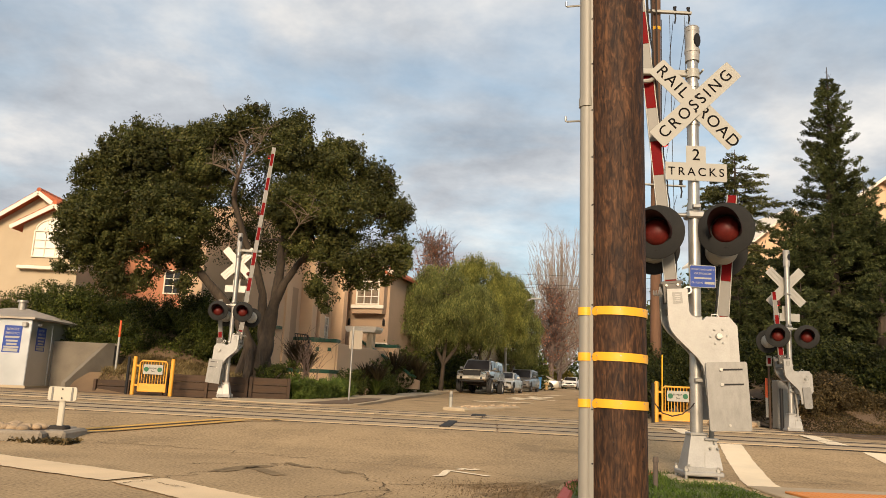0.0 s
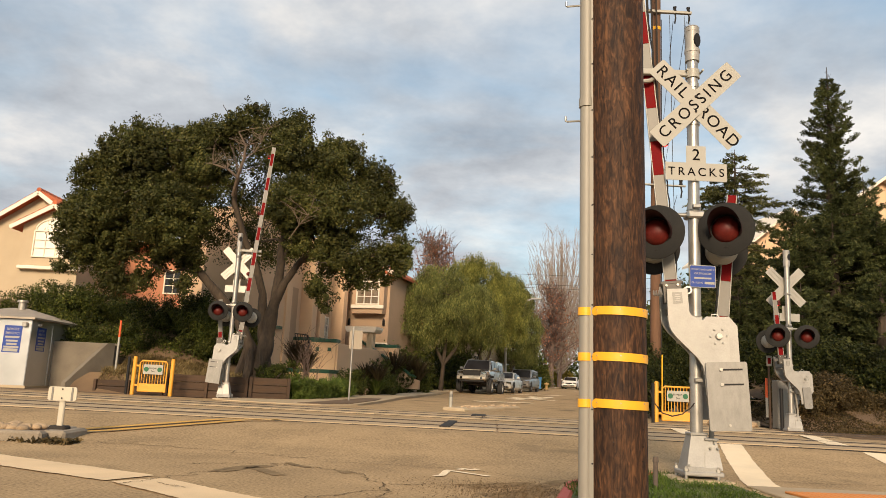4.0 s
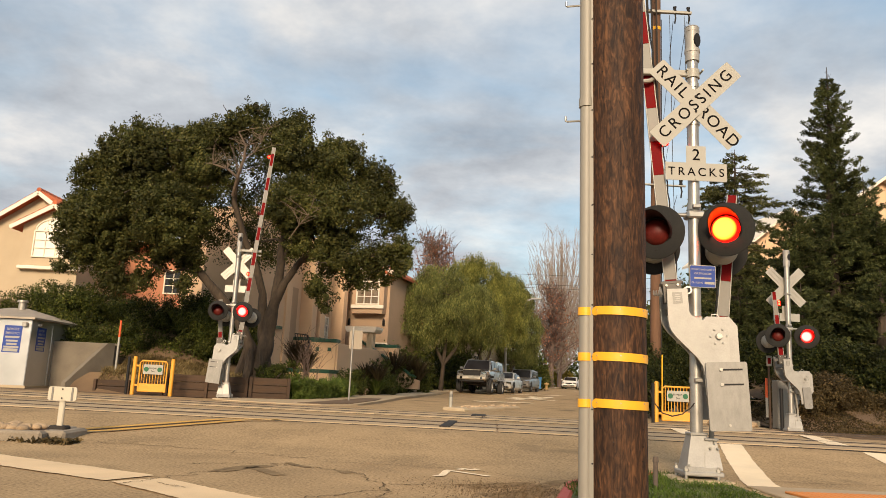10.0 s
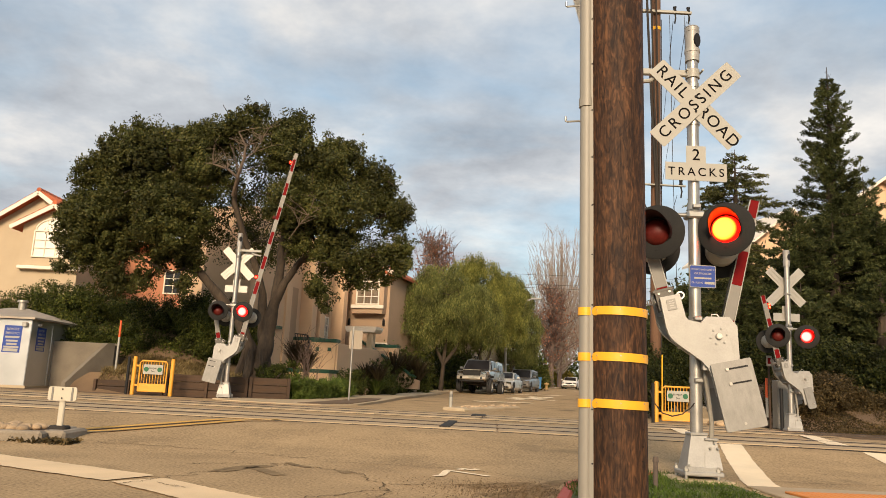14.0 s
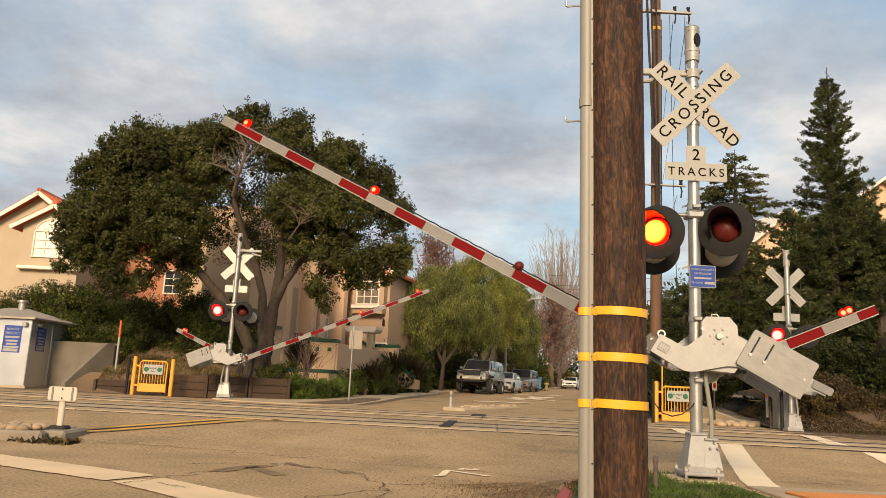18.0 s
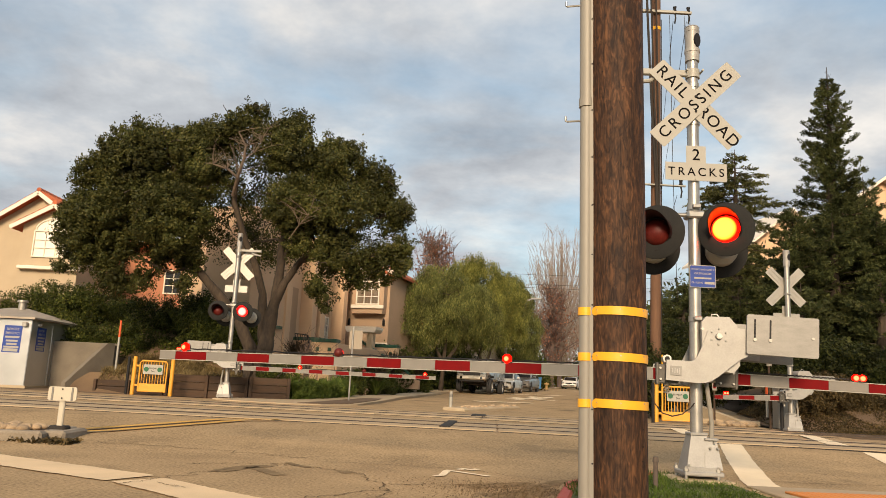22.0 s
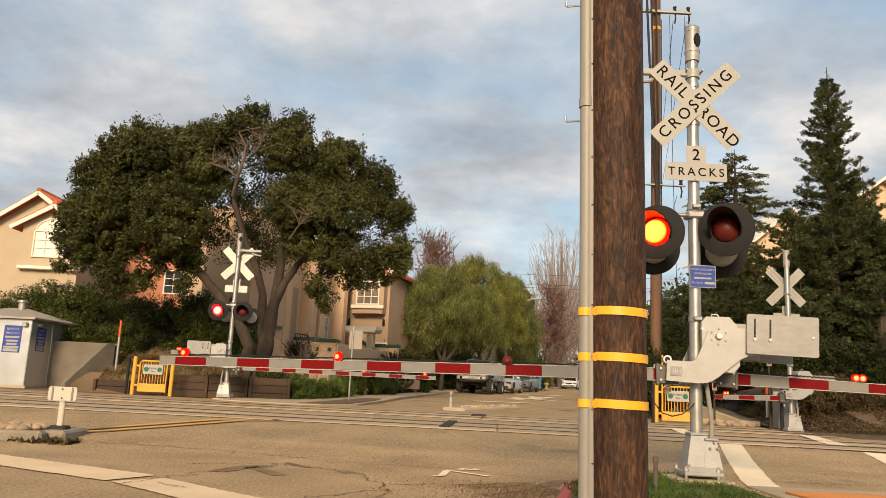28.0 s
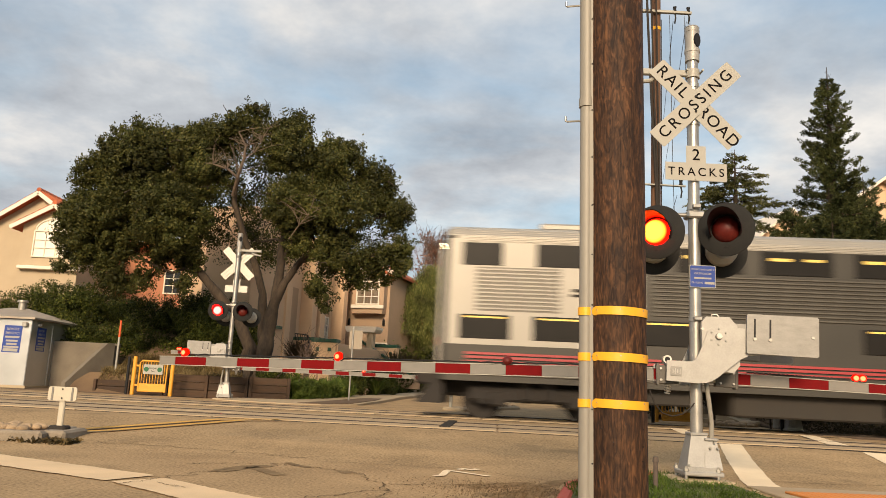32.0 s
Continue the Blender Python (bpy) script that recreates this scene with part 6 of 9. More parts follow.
def tile_roof(parent, w, depth, z, rise, over, m, tiles=True):
    """Gabled roof with its ridge along y, its gable at y = 0, with barrel tiles along its slopes."""
    n0 = Shape()
    hw = w / 2 + over
    n0.prism([(-hw, z - rise * over / (w / 2)), (0, z + rise), (hw, z - rise * over / (w / 2)), (hw, z - rise * over / (w / 2) - 0.16), (0, z + rise - 0.18), (-hw, z - rise * over / (w / 2) - 0.16)], -over, depth, m)
    roof = part("roof", n0, ROOF_TILE, parent)
    ln = math.hypot(hw, rise + rise * over / (w / 2))
    ang = math.atan2(rise + rise * over / (w / 2), hw)
    if tiles:
        t = Shape()
        rows = int(depth / 0.28)
        steps = int(ln / 0.36)
        t.tube([(0, 0, 0), (0.40, 0, -0.03)], [0.095, 0.085], 7)
        me = t.mesh("roof_tile", ROOF_TILE)
        for s in (-1, 1):
            for i in range(min(rows, 14)):
                for j in range(steps):
                    d = j * 0.36 + 0.02
                    q = m @ Matrix.Translation((s * d * math.cos(ang), -over + 0.12 + 0.28 * i, z + rise - d * math.sin(ang) + 0.03)) @ (Matrix.Rotation(ang, 4, "Y") if s > 0 else Matrix.Rotation(math.pi, 4, "Z") @ Matrix.Rotation(ang, 4, "Y"))
                    part("roof_tile", me, None, roof, m=q)
        rg = Shape()
        for i in range(int(depth / 0.4)):
            rg.tube([(0, -over + 0.4 * i, z + rise + 0.04), (0, -over + 0.4 * i + 0.42, z + rise + 0.02)], [0.13, 0.115], 8, m)
        part("ridge_tiles", rg, ROOF_TILE, roof, kind="stuff")
    fb = Shape()
    for s in (-1, 1):
        fb.box(0, 0, 0, ln + 0.02, 0.05, 0.2, 0.006, m @ Matrix.Translation((s * hw / 2, -over - 0.03, z + rise / 2 - rise * over / (w / 2) / 2 - 0.12)) @ Matrix.Rotation(s * ang, 4, "Y"))
    part("fascia", fb, TRIM_WHITE, roof)
    return roof


def gable_wall(parent, w, z0, z, rise, depth, m, material, name="wall"):
    sh = Shape()
    sh.prism([(-w / 2, z0), (w / 2, z0), (w / 2, z), (0, z + rise), (-w / 2, z)], 0, depth, m)
    return part(name, sh, material, parent)


def build_left_house():
    h = thing("house", pose(-20.6, 38.0, 0), "cream stucco house with terracotta roof and arched window", "house", "houses")
    gable_wall(h, 4.4, 2.0, 8.2, 1.5, 9, pose(0.2, 0, 0), STUCCO)
    tile_roof(h, 4.4, 9, 8.2, 1.52, 0.45, pose(0.2, 0, 0))
    gable_wall(h, 6.0, 2.0, 8.0, 1.6, 8, pose(-4.8, 0.6, 0), STUCCO)
    tile_roof(h, 6.0, 8, 8.0, 1.62, 0.45, pose(-4.8, 0.6, 0), False)
    gable_wall(h, 2.9, 2.0, 7.9, 0.95, 2, pose(1.45, -1.0, 0), STUCCO)
    tile_roof(h, 3.3, 1.6, 7.95, 0.95, 0.35, pose(1.55, -1.0, 0))
    pane_window(h, 1.72, -1.04, 6.92, 2.1, 1.2, 4, 3, SKY_GLARE, arch=True)
    sl = Shape(); sl.box(1.6, -1.15, 5.72, 3.0, 0.35, 0.16, 0.02)
    part("window_ledge", sl, TRIM_WHITE, h)
    lamp = Shape(); lamp.cyl((-1.75, -0.15, 6.2), (-1.75, -0.15, 6.42), 0.1, 0.06, 10)
    part("wall_lamp", lamp, TRIM_WHITE, h)
    p = thing("house", pose(-16.0, 42.5, 0), "salmon pink stucco house glimpsed behind the oak", "house", "houses")
    w = Shape(); w.box(0.4, 3, 4.5, 9.2, 6, 6.6, 0.03)
    part("wall", w, STUCCO_PINK, p)
    w = Shape(); w.box(2.8, -0.3, 6.2, 2.2, 0.8, 3.2, 0.03)
    part("bay", w, STUCCO_PINK, p)
    w = Shape(); w.box(-0.2, 2.6, 7.92, 9.0, 7.0, 0.25, 0.04)
    part("roof", w, ROOF_TILE, p)
    pane_window(p, 1.1, -0.04, 6.0, 0.9, 1.2, 2, 3, GLASS_DARK)
    b = Shape(); b.box(3.4, -1.2, 4.6, 4.5, 0.25, 0.6, 0.02)
    part("balcony_front", b, STUCCO_PINK, p)
    pane_window(p, 2.6, -0.76, 6.9, 0.8, 1.0, 2, 3, GLASS_DARK)


build_left_house()


def build_tan_house():
    # local x is across the street (towards it), local y along it
    h = thing("townhouse", street_pose(-10.8, 17.5, 0), "tan stucco townhouse with green tile caps and a bay", "house", "houses")
    w = Shape()
    w.box(-1.2, -9.7, 4.3, 2.4, 3.6, 8.2, 0.03)          # long wing towards the oak
    w.box(-3.3, -4.0, 4.3, 5.4, 7.8, 8.2, 0.03)
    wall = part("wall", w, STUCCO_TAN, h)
    side = Matrix.Rotation(radians(90), 4, "Z")            # a face that looks at the street
    for y in (-8.0, -5.2, -4.2, -1.4):
        pil = Shape()
        pil.box(-0.28, y, 4.2, 0.75, 0.55, 8.0, 0.03)
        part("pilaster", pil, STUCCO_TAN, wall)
    # Flat panels between the pilasters; recess shade is put into their darker tan.
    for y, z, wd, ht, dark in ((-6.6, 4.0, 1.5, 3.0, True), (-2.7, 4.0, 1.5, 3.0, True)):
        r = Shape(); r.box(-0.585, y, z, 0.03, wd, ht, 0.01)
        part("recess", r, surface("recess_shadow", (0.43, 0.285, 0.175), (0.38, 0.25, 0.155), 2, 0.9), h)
    pane_window(h, -9.4, -0.04, 4.0, 0.35, 1.7, 2, 5, GLASS_DARK, side @ Matrix.Translation((0, 0, 0)))
    pane_window(h, -2.5, 0.50, 3.6, 0.35, 1.5, 2, 4, GLASS_DARK, side)
    rail = Shape()
    for i in range(12):
        t = i / 11
        rail.tube([(0.15 + 0.25 * math.sin(math.pi * t), -7.3 + 1.4 * t, 3.15), (0.28 + 0.28 * math.sin(math.pi * t), -7.3 + 1.4 * t, 2.7), (0.1 + 0.2 * math.sin(math.pi * t), -7.3 + 1.4 * t, 2.2)], 0.02, 6)
    rail.tube([(0.15 + 0.25 * math.sin(math.pi * i / 10), -7.3 + 0.14 * i, 3.15) for i in range(11)], 0.025, 6)
    part("balcony_rail", rail, BLACK, h)
    cap = Shape(); cap.box(0.06, -10.4, 3.3, 0.2, 3.6, 0.14, 0.01)
    part("green_band", cap, GREEN_TILE, h)
    for y in (-10.9, -10.0):
        tl = Shape(); tl.box(0.02, y, 2.95, 0.03, 0.18, 0.18, 0.004)
        part("green_tile", tl, GREEN_TILE, h)
    # bay that looks down the street
    bay = Shape()
    bay.prism([(-0.6, 0.3), (2.15, 0.3), (2.15, 7.1), (0.9, 7.95), (-0.6, 7.2)], 0, 6.0)
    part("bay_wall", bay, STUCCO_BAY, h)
    win_box = Shape(); win_box.prism([(0.15, 4.85), (1.95, 4.85), (2.0, 5.3), (2.0, 7.0), (1.05, 7.6), (0.1, 7.0), (0.1, 5.3)], -0.55, 0.0)
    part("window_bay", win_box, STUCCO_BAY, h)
    tile_roof(h, 2.0, 0.9, 7.1, 0.72, 0.18, pose(1.05, -0.5, 0))
    tile_roof(h, 3.4, 6.0, 7.35, 0.9, 0.2, pose(0.6, 0.3, 0), False)
    pane_window(h, 1.05, -0.6, 6.0, 1.25, 1.2, 3, 3, GLASS_MIRROR, arch=True)
    sill = Shape(); sill.box(1.05, -0.6, 5.22, 1.95, 0.16, 0.2, 0.02)
    part("sill", sill, TRIM_WHITE, h)
    for x in (-0.2, 1.9):
        l = Shape(); l.box(x, -0.1, 4.35, 0.12, 0.16, 0.3, 0.03); l.cyl((x, -0.1, 4.5), (x, -0.1, 4.62), 0.08, 0.01, 8)
        part("wall_lantern", l, BLACK, h)
    pane_window(h, 1.75, -0.03, 2.95, 0.7, 0.5, 3, 2, GLASS_DARK)
    # entry porch with a white lintel
    for x in (1.25, 2.2):
        c = Shape(); c.box(x, -2.6, 2.2, 0.36, 0.4, 3.2, 0.03)
        part("porch_pillar", c, STUCCO, h)
    lt = Shape(); lt.prism([(0.85, 3.78), (0.95, 3.62), (2.5, 3.62), (2.62, 3.78), (2.62, 3.92), (0.85, 3.92)], -3.0, -2.0)
    part("porch_lintel", lt, TRIM_WHITE, h)
    # patio walls with green tile caps
    for x0, x1, y0, y1, z in ((1.6, 2.8, -8.4, -8.0, 2.75), (2.0, 3.3, -1.6, -1.2, 2.95), (-0.6, 0.9, -6.0, -5.6, 2.95), (0.4, 3.0, -9.4, -8.4, 1.35)):
        b = Shape(); b.box((x0 + x1) / 2, (y0 + y1) / 2, z / 2, x1 - x0, y1 - y0, z, 0.02)
        pw = part("patio_wall", b, STUCCO_TAN, h)
        c = Shape(); c.box((x0 + x1) / 2, (y0 + y1) / 2, z + 0.05, x1 - x0 + 0.06, y1 - y0 + 0.06, 0.16, 0.01)
        part("tile_cap", c, GREEN_TILE, pw)
        k = int((x1 - x0) / 0.55)
        for i in range(k):
            t = Shape(); t.box(x0 + (i + 0.5) * (x1 - x0) / k, y0 - 0.01, z - 0.35, 0.17, 0.03, 0.17, 0.004)
            part("green_tile", t, GREEN_TILE, pw)
    # long side of the patio
    b = Shape(); b.box(2.75, -5.0, 1.35, 0.25, 6.6, 2.7, 0.02)
    part("patio_wall", b, STUCCO_TAN, h)
    st = Shape(); st.prism([(-1.9, 0.3), (1.4, 0.3), (1.4, 0.75), (1.15, 0.8), (-1.9, 2.55)], -0.12, 0.12, pose(3.6, -2.6, 0.5))
    sw = part("stair_wall", st, STUCCO_BAY, h)
    sc = Shape(); sc.box(0, 0, 0, 3.6, 0.3, 0.12, 0.01, pose(3.22, -2.6, 2.28, 0, 29.8, 0))
    part("tile_cap", sc, GREEN_TILE, sw)
    pl = Shape(); pl.box(3.7, -6.8, 0.75, 1.5, 0.3, 0.9, 0.03)
    part("planter_wall", pl, STUCCO_BAY, h)
    t = Shape(); t.box(3.5, -6.96, 0.95, 0.2, 0.03, 0.2, 0.004)
    part("green_tile", t, GREEN_TILE, h)
    # lighter house under the tree further along
    k = thing("house", street_pose(-11.5, 38, 0), "pale stucco house glimpsed through the street trees", "house", "houses")
    w = Shape(); w.box(0, 0, 3.2, 8, 14, 4.6, 0.03)
    part("wall", w, STUCCO, k)
    w = Shape(); w.prism([(-4.4, 5.4), (4.4, 5.4), (0, 7.4)], -7.4, 7.4)
    part("roof", w, ROOF_TILE, k)
    for y in (-4, 0.5):
        pane_window(k, y, -4.04, 2.8, 1.2, 1.3, 2, 2, GLASS_DARK, side)


build_tan_house()


def build_right_houses():
    for x, y, w, z, rise, turn in ((26.2, 57, 7.4, 12.2, 3.2, 10), (30.6, 52, 7.0, 13.9, 2.75, -8)):
        h = thing("house", pose(x, y, 0, 0, 0, turn), "tan house with a pale roof edge behind the conifers", "house", "houses")
        gable_wall(h, w, 2, z, rise, 8, pose(0, 0, 0), STUCCO_TAN)
        sh = Shape(); sh.prism([(-w / 2 - 0.6, z - 0.35), (0, z + rise), (w / 2 + 0.6, z - 0.35), (w / 2 + 0.6, z - 0.15), (0, z + rise + 0.22), (-w / 2 - 0.6, z - 0.15)], -0.7, 8.5)
        part("roof", sh, TRIM_WHITE, h)


build_right_houses()

# ---------------------------------------------------------------- trees and plants
RNG = np.random.default_rng(12)


def limb(sh, a, b, r0, r1, rng, bend=0.12, n=7):
    a, b = Vector(a), Vector(b)
    ln = (b - a).length
    off = [Vector((rng.gauss(0, 1), rng.gauss(0, 1), rng.gauss(0, 0.6))) * ln * bend * 0.35 for _ in range(3)]
    pts = []
    for i in range(n):
        t = i / (n - 1)
        q = a.lerp(b, t) + off[0] * math.sin(math.pi * t) + off[1] * math.sin(2 * math.pi * t) * 0.5
        q.z += ln * 0.06 * math.sin(math.pi * t)
        pts.append(q)
    sh.tube(pts, [r0 + (r1 - r0) * i / (n - 1) for i in range(n)], 8)
    return pts


def branches(sh, lobes, forks, rng, r0=0.14, twigs=5, low=0.0):
    """A limb from the nearest fork to each lobe, and twigs from it into the lobe."""
    for x, y, z, r in lobes:
        if z < low:
            continue
        f = min(forks, key=lambda q: (q[0] - x) ** 2 + (q[1] - y) ** 2 + 0.6 * (q[2] - z) ** 2 + (60 if q[2] > z else 0))
        pts = limb(sh, f[:3], (x, y, z), r0, r0 * 0.35, rng)
        for _ in range(twigs):
            s = rng.choice(pts[3:])
            d = Vector((rng.gauss(0, 1), rng.gauss(0, 1), rng.gauss(0.25, 0.8))).normalized()
            p2 = limb(sh, s, Vector((x, y, z)) + d * r * 0.95, r0 * 0.26, 0.012, rng, n=5)
            for _ in range(2):
                q = rng.choice(p2[1:])
                e = Vector((rng.gauss(0, 1), rng.gauss(0, 1), rng.gauss(0.2, 0.8))).normalized()
                limb(sh, q, q + e * r * 0.5, 0.02, 0.006, rng, n=4)


def build_oak():
    rng = random.Random(7)
    t = thing("oak_tree", pose(0, 0, 0), "broad evergreen oak with dark green leaves and grey limbs", "tree", "trees")
    lobes = [(-11.1, 26.6, 8.1, 1.45), (-12.6, 27, 7.75, 0.85), (-12.95, 27, 6.4, 0.8), (-11.86, 26, 5.74, 1.37), (-12.7, 26.6, 5.0, 0.5), (-11.2, 26, 4.2, 0.5), (-9.37, 25.6, 6.01, 1.35), (-9.74, 26.6, 8.4, 1.4),
             (-9.35, 27.4, 9.4, 0.85), (-9.85, 26, 4.75, 0.55), (-8.23, 27.2, 9.75, 0.8), (-7.1, 27.4, 10.3, 0.8), (-5.7, 27.2, 10.05, 0.72), (-5.29, 26.4, 8.78, 0.99), (-3.78, 26.8, 8.71, 1.01), (-2.7, 27, 7.86, 0.97)]
    lobes += [(-1.87, 27, 6.96, 0.69), (-1.75, 26.8, 5.4, 0.72), (-2.1, 26.6, 4.6, 0.4), (-3.5, 25.6, 6.7, 1.23), (-5.04, 25.8, 6.91, 1.09), (-3.42, 25.8, 5.23, 0.93), (-3.0, 26, 4.45, 0.42), (-4.3, 25.6, 4.11, 0.35), (-3.88, 25.6, 3.56, 0.27),
              (-4.93, 25.8, 5.64, 0.5), (-8.32, 26, 7.71, 0.82), (-8.8, 26.4, 5.07, 0.6), (-8.81, 26.2, 3.97, 0.34), (-13.2, 26.4, 4.6, 0.3), (-10.73, 26, 6.7, 1.37)]
    lobes += [(-10.6, 27, 9.4, 0.4), (-11.2, 27, 9.5, 0.45), (-10.87, 26, 3.84, 0.43), (-10.3, 26.2, 4.09, 0.39), (-12.11, 26.2, 4.75, 0.6), (-2.5, 26, 5.1, 0.5), (-3.96, 25.9, 8.24, 0.78), (-6.28, 26.2, 9.26, 0.62)]
    rear = [(-8.18, 29.5, 9.08, 1.46), (-9.47, 29.5, 7.18, 1.33), (-7.15, 30, 7.41, 1.25), (-5.13, 29.5, 8.54, 1.55), (-11.67, 29.5, 8.91, 1.7), (-12.6, 29, 7.4, 1.1), (-2.98, 29.2, 6.98, 1.1), (-4.9, 29.6, 6.0, 1.0), (-6.4, 29.6, 6.6, 1.3), (-7.0, 29.4, 8.3, 1.3), (-6.2, 29.8, 9.2, 0.9), (-7.6, 29.4, 5.9, 0.9), (-10.2, 29.4, 6.2, 0.9)]
    sh = Shape()
    forks = []
    for pts, r in (([(-6.25, 26.9, 0.7), (-6.15, 26.9, 1.53), (-5.98, 26.9, 2.12), (-5.89, 26.9, 3.11), (-5.82, 26.9, 3.61), (-5.5, 26.8, 4.32), (-5.06, 26.7, 4.99), (-4.4, 26.6, 5.59), (-3.5, 26.5, 6.1)], [0.40, 0.30, 0.26, 0.215, 0.18, 0.13, 0.11, 0.085, 0.05]),
                   ([(-5.85, 26.95, 3.4), (-5.75, 27.0, 4.71), (-5.76, 27.1, 5.53), (-5.69, 27.2, 6.56), (-5.4, 27.2, 8.2)], [0.19, 0.16, 0.14, 0.11, 0.05]),
                   ([(-6.45, 26.95, 0.7), (-6.55, 26.9, 2.0), (-6.99, 26.8, 2.95), (-7.52, 26.7, 3.5), (-8.39, 26.6, 4.42), (-9.25, 26.5, 5.17), (-10.14, 26.5, 5.62), (-11.1, 26.4, 6.2)], [0.36, 0.24, 0.18, 0.165, 0.15, 0.125, 0.10, 0.05]),
                   ([(-6.1, 27.0, 2.0), (-6.27, 26.9, 3.88), (-6.55, 26.7, 4.81), (-6.92, 26.4, 5.68), (-7.34, 26.0, 6.9), (-7.2, 25.8, 7.7)], [0.20, 0.145, 0.125, 0.11, 0.09, 0.06]),
                   ([(-8.3, 26.6, 4.35), (-8.92, 26.3, 4.55), (-9.24, 26.1, 4.36), (-9.6, 26.0, 4.5)], [0.08, 0.06, 0.05, 0.03]),
                   ([(-5.72, 27.1, 5.2), (-4.9, 27.0, 6.5), (-4.2, 26.9, 7.6), (-3.6, 26.8, 8.4)], [0.11, 0.085, 0.06, 0.03])):
        fine = []
        for a, b in zip(pts, pts[1:]):
            fine += [tuple(a[i] + (b[i] - a[i]) * k / 4 for i in range(3)) for k in range(4)]
        fine.append(pts[-1])
        rad = [np.interp(i / 4, range(len(r)), r) for i in range(len(fine))]
        sh.tube([(p[0] + 0.06 * noise.noise((p[2] * 1.3, 1, r[0])), p[1], p[2]) for p in fine], [q * (1 + 0.15 * noise.noise((i * 0.6, 2, r[0]))) for i, q in enumerate(rad)], 14)
        forks += fine[6:]
    for i in range(7):
        a = i * math.pi / 3.5
        cx, cy = -6.33 + 0.36 * math.cos(a), 26.95 + 0.3 * math.sin(a)
        sh.tube([(cx, cy, 1.9), (cx + 0.12 * math.cos(a), cy + 0.1 * math.sin(a), 1.2), (cx + 0.4 * math.cos(a), cy + 0.3 * math.sin(a), 0.65)], [0.10, 0.17, 0.1], 8)
    part("trunk", sh, BARK, t)
    br = Shape()
    branches(br, lobes + rear, forks, rng, 0.05, 5, 4.8)
    part("branchwork", br, BARK, t, kind="stuff")
    dead_wood = surface("grey_dead_wood", (0.17, 0.125, 0.09), (0.10, 0.072, 0.05), 5, 0.9)
    for pts, r in (([(-7.3, 25.7, 7.1), (-7.0, 25.0, 7.6), (-6.75, 24.6, 8.1), (-6.7, 24.5, 8.5), (-6.95, 24.4, 8.95)], [0.085, 0.07, 0.055, 0.045, 0.02]),
                   ([(-7.0, 25.0, 7.55), (-7.3, 24.7, 7.75), (-7.75, 24.6, 7.85)], [0.055, 0.04, 0.02]),
                   ([(-6.75, 24.6, 8.1), (-6.4, 24.5, 8.3), (-6.2, 24.5, 8.7)], [0.03, 0.022, 0.012]),
                   ([(-5.2, 25.4, 5.6), (-4.8, 24.9, 6.0), (-4.5, 24.7, 6.3)], [0.035, 0.025, 0.012])):
        dead = Shape()
        dead.tube(pts, [q * 0.8 for q in r], 8)
        for _ in range(12):
            q = Vector(rng.choice(pts[1:]))
            e = q + Vector((rng.gauss(0, 0.4), rng.gauss(-0.1, 0.15), rng.uniform(0.0, 0.7)))
            p2 = limb(dead, q, e, 0.014, 0.005, rng, 0.15, 4)
            for _ in range(3):
                q2 = rng.choice(p2[1:])
                dead.tube([q2, q2 + Vector((rng.gauss(0, 0.2), rng.gauss(0, 0.1), rng.uniform(0.0, 0.3)))], [0.006, 0.003], 4)
        part("dead_branch", dead, dead_wood, t, "bare pale dead branch")
    crng = np.random.default_rng(61)
    # each lobe breaks up into smaller masses with gaps between them
    masses = []
    for x, y, z, r in lobes:
        for _ in range(max(2, int(9 * r))):
            d = unit(crng.normal(size=3)) * r * 0.66
            masses.append((x + d[0], y + d[1], z + d[2] * 0.9, r * crng.uniform(0.24, 0.42) + 0.06))
    p1, f1 = tufts(crng, masses, 3300, 80, 0.19, 0.7, 0.5, 1.7, open_up=0.5)
    p2, f2 = tufts(crng, rear, 620, 80, 0.34, 0.6, 0.4, 1.5)
    p3, f3 = tufts(crng, [(x, y, z, r * 0.86) for x, y, z, r in lobes], 1100, 90, 0.22, 0.6, 0.4, 1.4)
    # long sprigs that break the outline
    p4, f4 = tufts(crng, masses, 1500, 26, 0.14, 0.95, 0.9, 2.9, open_up=0.8)
    leaves("crown", np.concatenate([p1, p2, p3, p4]), 0.062, OAK_LEAF, t, crng, 1.5, spread=0.42, face=np.concatenate([f1, f2, f3, f4]), stiff=0.72)


build_oak()


